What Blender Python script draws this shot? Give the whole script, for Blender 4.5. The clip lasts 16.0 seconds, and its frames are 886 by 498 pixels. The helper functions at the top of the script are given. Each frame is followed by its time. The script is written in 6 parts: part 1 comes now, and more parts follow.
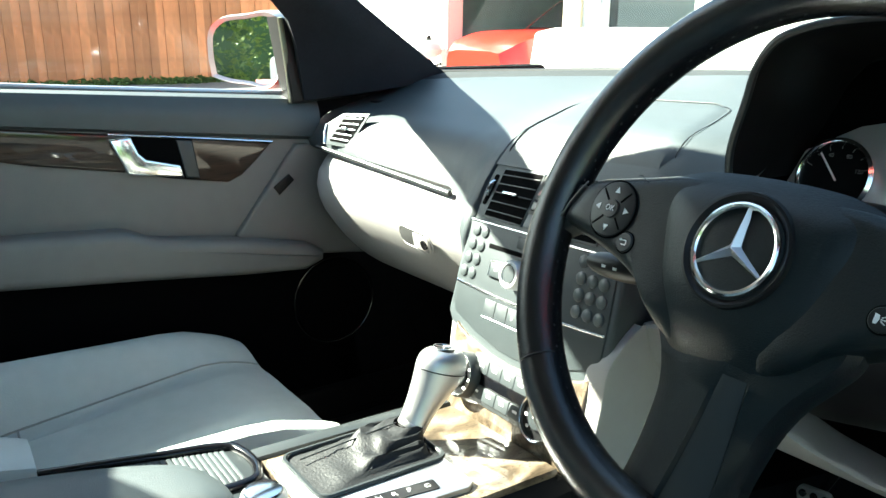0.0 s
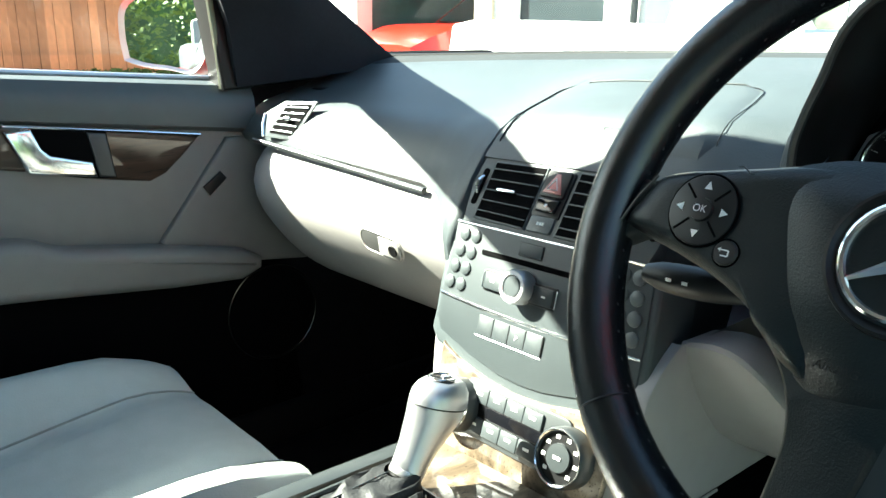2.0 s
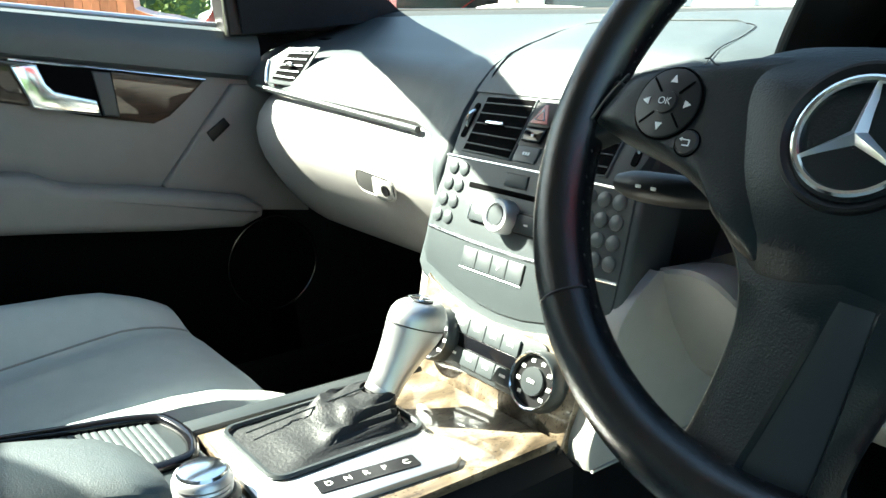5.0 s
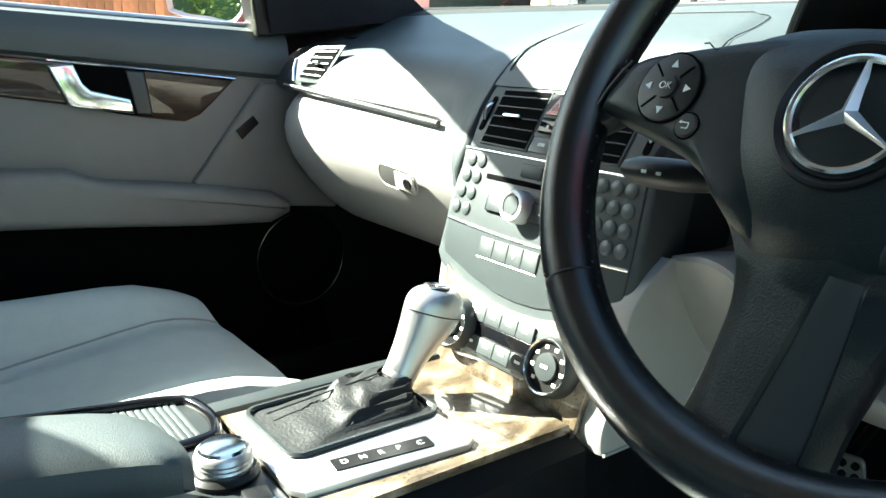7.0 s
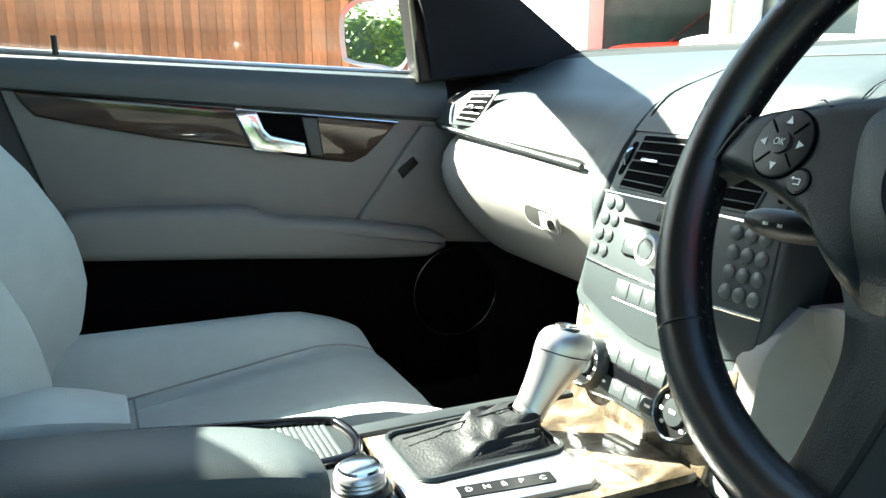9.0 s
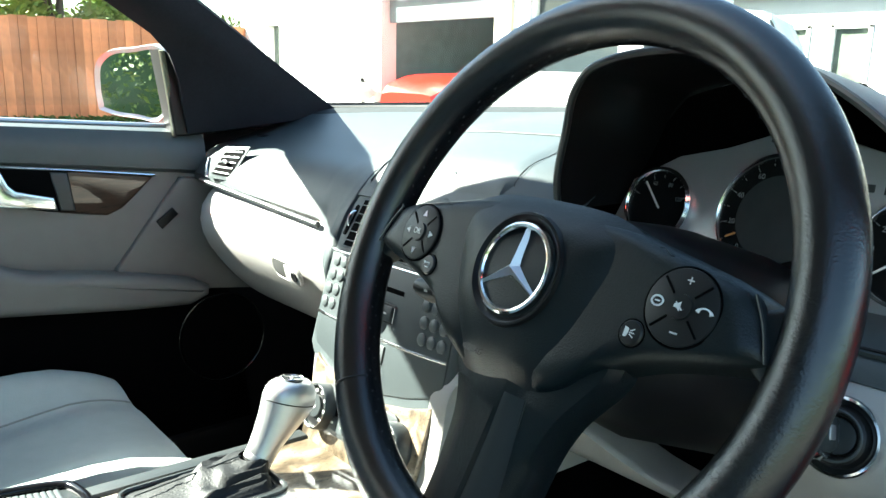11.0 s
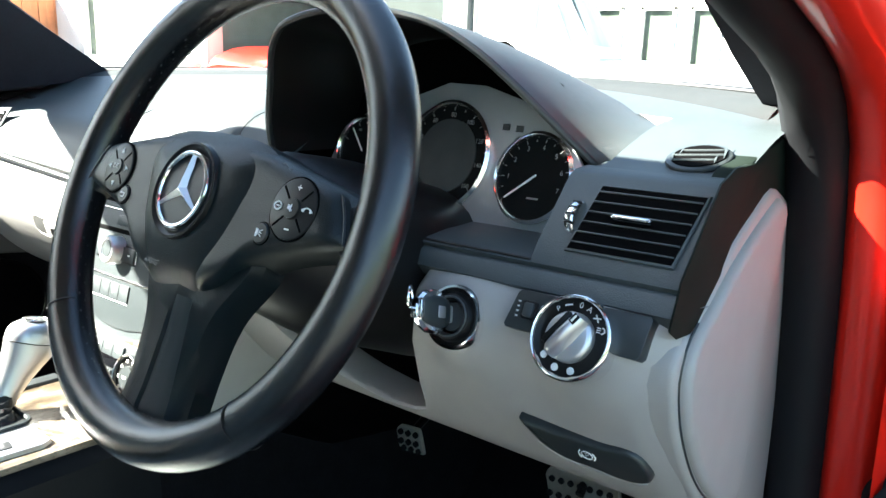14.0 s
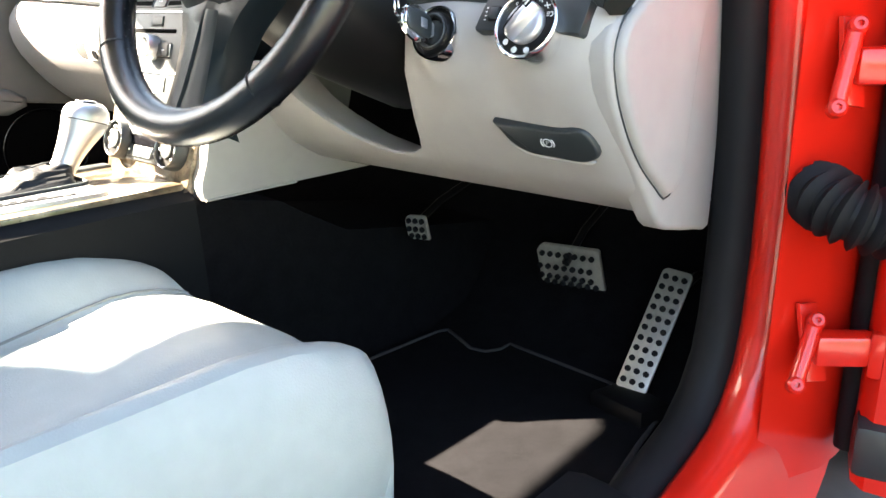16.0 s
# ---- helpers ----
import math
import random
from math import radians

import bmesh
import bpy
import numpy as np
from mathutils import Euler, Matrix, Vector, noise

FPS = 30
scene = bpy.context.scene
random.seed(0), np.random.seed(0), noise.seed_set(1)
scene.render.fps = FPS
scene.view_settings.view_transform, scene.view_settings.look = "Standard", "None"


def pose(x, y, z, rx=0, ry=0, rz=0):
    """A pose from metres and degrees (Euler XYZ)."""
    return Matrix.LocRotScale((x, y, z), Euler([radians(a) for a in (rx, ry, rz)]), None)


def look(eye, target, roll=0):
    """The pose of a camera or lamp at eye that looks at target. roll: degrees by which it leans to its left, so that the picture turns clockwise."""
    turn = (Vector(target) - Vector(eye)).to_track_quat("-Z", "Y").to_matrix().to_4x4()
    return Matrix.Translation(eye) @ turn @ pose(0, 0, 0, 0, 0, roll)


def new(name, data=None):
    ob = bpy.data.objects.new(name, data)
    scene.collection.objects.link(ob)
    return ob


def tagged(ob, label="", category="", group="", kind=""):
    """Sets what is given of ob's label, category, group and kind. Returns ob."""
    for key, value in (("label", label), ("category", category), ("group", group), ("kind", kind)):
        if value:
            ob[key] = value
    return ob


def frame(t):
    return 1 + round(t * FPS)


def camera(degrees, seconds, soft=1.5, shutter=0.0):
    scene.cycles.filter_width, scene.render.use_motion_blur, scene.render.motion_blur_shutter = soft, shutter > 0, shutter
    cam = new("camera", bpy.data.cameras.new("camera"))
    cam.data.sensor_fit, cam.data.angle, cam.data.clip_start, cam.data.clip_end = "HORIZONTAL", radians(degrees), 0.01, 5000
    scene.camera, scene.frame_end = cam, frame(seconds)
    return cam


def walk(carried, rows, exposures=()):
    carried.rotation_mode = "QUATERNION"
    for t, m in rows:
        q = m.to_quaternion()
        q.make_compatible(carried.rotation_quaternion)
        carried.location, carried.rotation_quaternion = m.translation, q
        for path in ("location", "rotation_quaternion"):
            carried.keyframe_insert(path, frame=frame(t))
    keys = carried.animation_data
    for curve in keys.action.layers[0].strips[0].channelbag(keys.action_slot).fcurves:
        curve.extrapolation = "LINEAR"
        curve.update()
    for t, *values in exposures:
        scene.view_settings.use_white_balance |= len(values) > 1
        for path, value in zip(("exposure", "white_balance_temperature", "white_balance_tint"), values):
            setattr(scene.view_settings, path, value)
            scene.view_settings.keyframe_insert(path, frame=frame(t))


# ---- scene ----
cam = camera(58.9, 16.0)
PATH = [
    (0, (0.642, -0.407, 1.025), (-0.949, 0.674, 0.477), 0.4),
    (0.3, (0.593, -0.415, 1.022), (-1.007, 0.662, 0.496), 0.9),
    (0.5, (0.562, -0.404, 1.022), (-1.001, 0.726, 0.493), 0.9),
    (1, (0.52, -0.38, 1.007), (-0.935, 0.874, 0.45), 0.3),
    (1.5, (0.496, -0.385, 1.001), (-0.939, 0.886, 0.43), 1.9),
    (2, (0.484, -0.389, 0.998), (-0.965, 0.873, 0.442), 1.0),
    (2.5, (0.486, -0.391, 0.994), (-0.972, 0.856, 0.426), 1.7),
    (3, (0.488, -0.393, 0.991), (-0.974, 0.841, 0.409), 1.3),
    (3.5, (0.494, -0.392, 0.982), (-0.973, 0.836, 0.401), 1.3),
    (4, (0.507, -0.386, 0.963), (-0.974, 0.839, 0.407), 2.0),
    (4.5, (0.515, -0.377, 0.948), (-0.956, 0.851, 0.375), 2.6),
    (7, (0.546, -0.376, 0.935), (-0.981, 0.781, 0.362), 2.0),
    (7.5, (0.552, -0.375, 0.932), (-1.088, 0.616, 0.359), 0.3),
    (8, (0.557, -0.374, 0.938), (-1.209, 0.394, 0.4), 0.6),
    (8.2, (0.56, -0.375, 0.941), (-1.231, 0.349, 0.422), 0.7),
    (10.3, (0.673, -0.338, 0.985), (-0.919, 0.781, 0.525), 0.8),
    (10.5, (0.684, -0.335, 0.991), (-0.873, 0.836, 0.539), 1.5),
    (11, (0.702, -0.333, 1.014), (-0.821, 0.885, 0.57), 1.3),
    (11.5, (0.738, -0.331, 1.017), (-0.765, 0.93, 0.626), 2.0),
    (12, (0.778, -0.337, 1.009), (-0.69, 0.961, 0.604), 1.2),
    (12.5, (0.823, -0.333, 1.0), (-0.548, 1.055, 0.558), 2.5),
    (13, (0.848, -0.326, 1.005), (-0.479, 1.095, 0.535), 2.2),
    (13.5, (0.864, -0.319, 1.006), (-0.39, 1.16, 0.513), 2.2),
    (14, (0.867, -0.315, 1.001), (-0.373, 1.176, 0.511), 2.2),
    (14.5, (0.891, -0.314, 0.969), (-0.386, 1.125, 0.424), 2.0),
    (15, (0.939, -0.332, 0.918), (-0.418, 1.006, 0.31), 2.2),
    (15.5, (0.968, -0.397, 0.907), (-0.269, 1.033, 0.255), 3.2),
    (16, (1.012, -0.422, 0.853), (-0.243, 0.989, 0.196), 0.3),
]
walk(cam, [(t, look(eye, target, roll)) for t, eye, target, roll in PATH], exposures=[(0.0, 3.45, 6600, -7), (8.0, 3.45, 6600, -7), (11.0, 3.52, 6400, -6), (13.0, 3.62, 6400, -2), (14.5, 4.05, 6750, 4), (16.0, 4.8, 7900, 11)])

# world, sun
SUN_DIR = Vector((-1.1, -0.75, 1.0)).normalized()
world = bpy.data.worlds.new("World")
scene.world = world
world.use_nodes = True
wn, wl = world.node_tree.nodes, world.node_tree.links
sky = wn.new("ShaderNodeTexSky")
sky.sky_type, sky.sun_disc = "NISHITA", False
sky.sun_elevation = math.asin(SUN_DIR.z)
sky.sun_rotation = math.atan2(SUN_DIR.x, SUN_DIR.y)
wn["Background"].inputs["Strength"].default_value = 0.05
wl.new(sky.outputs["Color"], wn["Background"].inputs["Color"])
sun = new("sun", bpy.data.lights.new("sun", "SUN"))
sun.data.energy, sun.data.angle, sun.data.color = 5.0, radians(0.53), (1.0, 0.95, 0.88)
sun.matrix_world = look(SUN_DIR * 50, (0, 0, 0))

# ---- materials ----
def mat(name, col, rough=0.5, metal=0.0, spec=0.5, var=0.12, scale=40.0, bump=0.0, bscale=600.0, col2=None, coat=0.0):
    """A surface with two scales of mottling and fine relief."""
    m = bpy.data.materials.new(name)
    m.use_nodes = True
    n, l = m.node_tree.nodes, m.node_tree.links
    p = n["Principled BSDF"]
    p.inputs["Roughness"].default_value, p.inputs["Metallic"].default_value = rough, metal
    p.inputs["Specular IOR Level"].default_value = spec
    p.inputs["Coat Weight"].default_value = coat
    tc = n.new("ShaderNodeTexCoord")
    na, nb = n.new("ShaderNodeTexNoise"), n.new("ShaderNodeTexNoise")
    for q, sc in ((na, scale), (nb, scale * 0.13)):
        q.inputs["Scale"].default_value, q.inputs["Detail"].default_value = sc, 4
        l.new(tc.outputs["Object"], q.inputs["Vector"])
    mixv = n.new("ShaderNodeMath")
    mixv.operation = "ADD"
    l.new(na.outputs["Fac"], mixv.inputs[0])
    l.new(nb.outputs["Fac"], mixv.inputs[1])
    ramp = n.new("ShaderNodeMapRange")
    ramp.inputs["From Min"].default_value, ramp.inputs["From Max"].default_value = 0.7, 1.3
    l.new(mixv.outputs[0], ramp.inputs["Value"])
    mx = n.new("ShaderNodeMix")
    mx.data_type = "RGBA"
    c = Vector(col)
    d = Vector(col2) if col2 else c * (1 - var)
    e = c if col2 else c * (1 + var)
    mx.inputs[6].default_value, mx.inputs[7].default_value = (*d, 1), (*e, 1)
    l.new(ramp.outputs["Result"], mx.inputs[0])
    l.new(mx.outputs[2], p.inputs["Base Color"])
    if bump:
        bn, bt = n.new("ShaderNodeTexNoise"), n.new("ShaderNodeBump")
        bn.inputs["Scale"].default_value, bn.inputs["Detail"].default_value = bscale, 3
        l.new(tc.outputs["Object"], bn.inputs["Vector"])
        bt.inputs["Strength"].default_value, bt.inputs["Distance"].default_value = bump, 0.001
        l.new(bn.outputs["Fac"], bt.inputs["Height"])
        l.new(bt.outputs["Normal"], p.inputs["Normal"])
    return m


DARK = mat("soft_dark_plastic", (0.042, 0.053, 0.057), 0.5, spec=0.6, bump=0.35, bscale=900, var=0.08)
DARK2 = mat("hard_dark_plastic", (0.022, 0.027, 0.029), 0.4, var=0.08)
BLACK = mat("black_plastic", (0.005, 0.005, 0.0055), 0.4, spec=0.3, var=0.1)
LIGHT = mat("light_grey_plastic", (0.33, 0.313, 0.298), 0.5, bump=0.2, bscale=900, var=0.05)
LEATHER = mat("grey_leather", (0.385, 0.422, 0.408), 0.45, bump=0.3, bscale=500, var=0.06)
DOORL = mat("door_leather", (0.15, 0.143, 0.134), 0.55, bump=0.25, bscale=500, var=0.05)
WHEELL = mat("black_leather", (0.0035, 0.0045, 0.0060), 0.25, spec=0.75, bump=0.28, bscale=800, var=0.15)
PAD = mat("black_pad", (0.0032, 0.0078, 0.0098), 0.38, spec=0.36, bump=0.30, bscale=900, var=0.1)
CHROME = mat("chrome", (0.9, 0.9, 0.9), 0.15, 1.0, var=0.02)
SATIN = mat("satin_silver", (0.62, 0.62, 0.63), 0.42, 1.0, var=0.04)
SILVERP = mat("silver_paint", (0.45, 0.46, 0.47), 0.4, 0.6, var=0.05)
# Sheenless near-black stands in for the shade inside openings and recesses.
MOUTH = mat("shade_black", (0.0015, 0.0015, 0.0017), 0.9, spec=0.05, var=0.1)
RADIO = mat("radio_grey", (0.034, 0.042, 0.045), 0.45, var=0.06, bump=0.15, bscale=900)
PILLAR = mat("pillar_cloth", (0.012, 0.014, 0.018), 0.95, spec=0.2, var=0.15, scale=200, bump=0.3, bscale=1200)
RUBBER = mat("rubber", (0.006, 0.0065, 0.008), 0.65, spec=0.22, var=0.15)
CARPET = mat("black_carpet", (0.0062, 0.006, 0.0070), 1.0, spec=0.1, var=0.35, scale=300, bump=1.0, bscale=1500)
RED = mat("red_paint", (0.66, 0.016, 0.008), 0.3, var=0.03, coat=0.6)
WHITEP = mat("white_paint", (0.8, 0.8, 0.78), 0.35, var=0.03)
RENDERW = mat("white_render", (0.78, 0.77, 0.73), 0.9, var=0.06, scale=8, bump=0.4, bscale=80)
FENCEM = mat("fence_wood", (0.33, 0.12, 0.05), 0.8, var=0.3, scale=6)
# Surface out of view; its dark tone weakens light bounced into the cabin.
GROUNDM = mat("dark_drive", (0.105, 0.103, 0.10), 0.9, var=0.2, scale=10, bump=0.5, bscale=120)
# Dark blue-green stands in for the garage's dimness and offsets red bounce.
DARKIN = mat("garage_dimness", (0.11, 0.21, 0.20), 0.8, var=0.2, scale=5)


def wood_mat(name, low, mid, high, stretch, scale):
    """Lacquered veneer: figure drawn out along the car, with fine dark pores."""
    m = bpy.data.materials.new(name)
    m.use_nodes = True
    n, l = m.node_tree.nodes, m.node_tree.links
    p = n["Principled BSDF"]
    tc = n.new("ShaderNodeTexCoord")
    nz, pores = n.new("ShaderNodeTexNoise"), n.new("ShaderNodeTexNoise")
    nz.inputs["Scale"].default_value, nz.inputs["Detail"].default_value, nz.inputs["Distortion"].default_value = scale, 9, 0.6
    pores.inputs["Scale"].default_value, pores.inputs["Detail"].default_value = 420, 3
    mp = n.new("ShaderNodeMapping")
    mp.inputs["Scale"].default_value = (1, stretch, 1)
    l.new(tc.outputs["Object"], mp.inputs["Vector"])
    l.new(mp.outputs["Vector"], nz.inputs["Vector"])
    l.new(mp.outputs["Vector"], pores.inputs["Vector"])
    r = n.new("ShaderNodeValToRGB")
    r.color_ramp.elements[0].position, r.color_ramp.elements[0].color = 0.30, (*low, 1)
    r.color_ramp.elements[1].position, r.color_ramp.elements[1].color = 0.70, (*high, 1)
    e = r.color_ramp.elements.new(0.5)
    e.color = (*mid, 1)
    l.new(nz.outputs["Fac"], r.inputs["Fac"])
    pr = n.new("ShaderNodeMapRange")
    pr.inputs["From Min"].default_value, pr.inputs["From Max"].default_value = 0.30, 0.42
    pr.inputs["To Min"].default_value, pr.inputs["To Max"].default_value = 0.35, 1.0
    l.new(pores.outputs["Fac"], pr.inputs["Value"])
    mx = n.new("ShaderNodeMix")
    mx.data_type, mx.blend_type = "RGBA", "MULTIPLY"
    mx.inputs[0].default_value = 1.0
    l.new(r.outputs["Color"], mx.inputs[6])
    l.new(pr.outputs["Result"], mx.inputs[7])
    l.new(mx.outputs[2], p.inputs["Base Color"])
    p.inputs["Roughness"].default_value, p.inputs["Coat Weight"].default_value, p.inputs["Coat Roughness"].default_value = 0.35, 0.85, 0.03
    p.inputs["Specular IOR Level"].default_value = 0.15
    return m


def glass_mat(name, tint, gloss):
    m = bpy.data.materials.new(name)
    m.use_nodes = True
    n, l = m.node_tree.nodes, m.node_tree.links
    n.remove(n["Principled BSDF"])
    tr, gl, mx = n.new("ShaderNodeBsdfTransparent"), n.new("ShaderNodeBsdfGlossy"), n.new("ShaderNodeMixShader")
    tr.inputs["Color"].default_value, gl.inputs["Roughness"].default_value = (*tint, 1), 0.02
    mx.inputs["Fac"].default_value = gloss
    l.new(tr.outputs["BSDF"], mx.inputs[1])
    l.new(gl.outputs["BSDF"], mx.inputs[2])
    l.new(mx.outputs["Shader"], n["Material Output"].inputs["Surface"])
    return m


GLASS = glass_mat("clear_glass", (0.95, 0.97, 0.95), 0.05)
# Same walnut twice: dark copy for the shaded door, pale copy where sunlit.
WOOD = wood_mat("shaded_walnut", (0.014, 0.008, 0.006), (0.034, 0.018, 0.012), (0.07, 0.04, 0.025), 0.08, 70)
WOODC = wood_mat("sunlit_walnut", (0.028, 0.020, 0.013), (0.13, 0.098, 0.066), (0.30, 0.245, 0.18), 0.5, 45)

# ---- mesh helpers ----
CAR = Matrix.Translation((0.02, 0, 0.9)) @ pose(0, 0, 0, 0, -2.0, 0) @ Matrix.Translation((-0.02, 0, -0.9))
ORIGIN = {}
V = Vector


def thing(name, label, category, base, group="", car=True, kind=""):
    ob = new(name)
    ob.empty_display_size = 0.05
    ob.matrix_world = (CAR if car else Matrix()) @ Matrix.Translation(base)
    ORIGIN[ob] = V(base)
    return tagged(ob, label, category, group, kind)


def part(name, bm, material, parent=None, label="", angle=38, car=True):
    """One bmesh as a mesh object under a thing or a part, or on its own."""
    me = bpy.data.meshes.new(name)
    org = ORIGIN.get(parent, V((0, 0, 0)))
    if org.length:
        bmesh.ops.translate(bm, verts=bm.verts, vec=-org)
    bmesh.ops.recalc_face_normals(bm, faces=bm.faces)
    bm.to_mesh(me)
    bm.free()
    me.polygons.foreach_set("use_smooth", [True] * len(me.polygons))
    me.set_sharp_from_angle(angle=radians(angle))
    me.materials.append(material)
    ob = new(name, me)
    if parent:
        ob.parent = parent
        ORIGIN[ob] = org
    elif car:
        ob.matrix_world = CAR
    return tagged(ob, label)


def solo(name, bm, material, label, category, kind="", car=True, angle=38):
    return tagged(part(name, bm, material, None, label, angle, car), "", category, "", kind)


def join(*bms):
    out = bmesh.new()
    for b in bms:
        me = bpy.data.meshes.new("tmp")
        b.to_mesh(me)
        out.from_mesh(me)
        bpy.data.meshes.remove(me)
        b.free()
    return out


def moved(bm, m):
    bmesh.ops.transform(bm, matrix=m, verts=bm.verts)
    return bm


def grid(rows, loop_u=False, loop_v=False, cap=False):
    """A sheet through rows of points."""
    bm = bmesh.new()
    vs = [[bm.verts.new(p) for p in r] for r in rows]
    nu, nv = len(vs), len(vs[0])
    for i in range(nu if loop_u else nu - 1):
        for j in range(nv if loop_v else nv - 1):
            a, b = vs[i], vs[(i + 1) % nu]
            q = [a[j], a[(j + 1) % nv], b[(j + 1) % nv], b[j]]
            if len(set(q)) > 2:
                bm.faces.new(q)
    if cap:
        bm.faces.new(vs[0])
        bm.faces.new(vs[-1][::-1])
    return bm


def thick(bm, d):
    """Gives a sheet thickness d along its normals."""
    bmesh.ops.recalc_face_normals(bm, faces=bm.faces)
    bmesh.ops.solidify(bm, geom=bm.faces[:], thickness=d)
    return bm


def spline(pts, n):
    """n points on a smooth curve through pts (any dimension)."""
    p = np.array(pts, float)
    s = np.concatenate([[0], np.cumsum(np.maximum(np.linalg.norm(np.diff(p, axis=0), axis=1), 1e-6))])
    m = np.gradient(p, s, axis=0) if len(p) > 2 else np.tile((p[1] - p[0]) / s[1], (2, 1))
    out = []
    for t in np.linspace(0, s[-1], n):
        i = min(max(np.searchsorted(s, t) - 1, 0), len(s) - 2)
        h = s[i + 1] - s[i]
        u = (t - s[i]) / h
        out.append((2 * u**3 - 3 * u**2 + 1) * p[i] + (u**3 - 2 * u**2 + u) * h * m[i] + (-2 * u**3 + 3 * u**2) * p[i + 1] + (u**3 - u**2) * h * m[i + 1])
    return [tuple(float(c) for c in o) for o in out]


def rbox(c, size, bevel=0.004, rot=(0, 0, 0), seg=2):
    bm = bmesh.new()
    bmesh.ops.create_cube(bm, size=1)
    bmesh.ops.scale(bm, vec=size, verts=bm.verts)
    if bevel:
        bmesh.ops.bevel(bm, geom=bm.edges[:], offset=min(bevel, min(size) * 0.49), segments=seg, affect="EDGES", profile=0.5)
    return moved(bm, pose(*c, *rot))


def lathe(profile, m, seg=32):
    """Profile of (radius, height) turned about the z axis of m."""
    rows = [[m @ V((r * math.cos(a), r * math.sin(a), h)) for r, h in profile] for a in (2 * math.pi * k / seg for k in range(seg))]
    bm = grid(rows, loop_u=True)
    bmesh.ops.remove_doubles(bm, verts=bm.verts, dist=1e-6)
    return bm


def tube(path, r, seg=10, closed=False, flat=1.0):
    """A round rod along a path; r may be a list."""
    p = [V(q) for q in path]
    n = len(p)
    rows, up = [], None
    for i in range(n):
        d = (p[(i + 1) % n] - p[i - 1]) if closed else (p[min(i + 1, n - 1)] - p[max(i - 1, 0)])
        d.normalize()
        if up is None:
            up = d.orthogonal().normalized()
        up = (up - d * up.dot(d)).normalized()
        side = d.cross(up)
        ri = r[i] if isinstance(r, (list, tuple)) else r
        rows.append([p[i] + up * ri * math.cos(a) + side * ri * flat * math.sin(a) for a in (2 * math.pi * k / seg for k in range(seg))])
    return grid(rows, loop_u=closed, loop_v=True, cap=not closed)


def prism(outline, depth, m, bevel=0.0, seg=2):
    """A flat outline in m's xy plane, raised by depth along its z."""
    bm = bmesh.new()
    f = bm.faces.new([bm.verts.new((x, y, 0)) for x, y in outline])
    r = bmesh.ops.extrude_face_region(bm, geom=[f])
    top = [v for v in r["geom"] if isinstance(v, bmesh.types.BMVert)]
    bmesh.ops.translate(bm, verts=top, vec=(0, 0, depth))
    bmesh.ops.recalc_face_normals(bm, faces=bm.faces)
    if bevel:
        tops = set(top)
        bmesh.ops.bevel(bm, geom=[e for e in bm.edges if all(v in tops for v in e.verts)], offset=bevel, segments=seg, affect="EDGES", profile=0.5)
    return moved(bm, m)


def rrect(w, h, r, n=5):
    """Outline of a rounded rectangle about the origin."""
    out = []
    for cx, cy, a0 in ((w / 2 - r, h / 2 - r, 0), (r - w / 2, h / 2 - r, 90), (r - w / 2, r - h / 2, 180), (w / 2 - r, r - h / 2, 270)):
        out += [(cx + r * math.cos(radians(a0 + 90 * k / n)), cy + r * math.sin(radians(a0 + 90 * k / n))) for k in range(n + 1)]
    return out


def disc(r, n=32, sx=1.0):
    return [(r * sx * math.cos(2 * math.pi * k / n), r * math.sin(2 * math.pi * k / n)) for k in range(n)]


def frame_at(o, x, y):
    """The frame at o whose x and y axes lie along x and (nearly) y."""
    x = V(x).normalized()
    z = x.cross(V(y)).normalized()
    y = z.cross(x)
    m = Matrix((x, y, z)).transposed().to_4x4()
    m.translation = V(o)
    return m


def lerp(a, b, t):
    return a + (b - a) * t


def curve_at(keys, x):
    """Piecewise smooth value at x from (x, value) keys."""
    ks = [k for k, _ in keys]
    return float(np.interp(x, ks, [v for _, v in keys]))


XC = 0.02


def text_bm(body, size, m, lift=0.0004):
    cu = bpy.data.curves.new("txt", "FONT")
    cu.body, cu.size, cu.align_x, cu.align_y = body, size, "CENTER", "CENTER"
    ob = bpy.data.objects.new("txt", cu)
    me = bpy.data.meshes.new_from_object(ob)
    bm = bmesh.new()
    bm.from_mesh(me)
    bpy.data.objects.remove(ob)
    bpy.data.curves.remove(cu)
    bpy.data.meshes.remove(me)
    return moved(bm, m @ Matrix.Translation((0, 0, lift)))


def plate(w, h, m, d=0.002, r=0.002, bevel=0.0008):
    return prism(rrect(w, h, r), d, m, bevel)


def at(m, x, y, z=0.0, turn=0.0):
    return m @ pose(x, y, z, 0, 0, turn)


# ================= dashboard =================
def screen_foot(u):
    """Height of the dash at the foot of the windscreen, falling off towards the driver's pillar."""
    return 0.967 - (0.012 if u < 0 else 0.045) * u * u


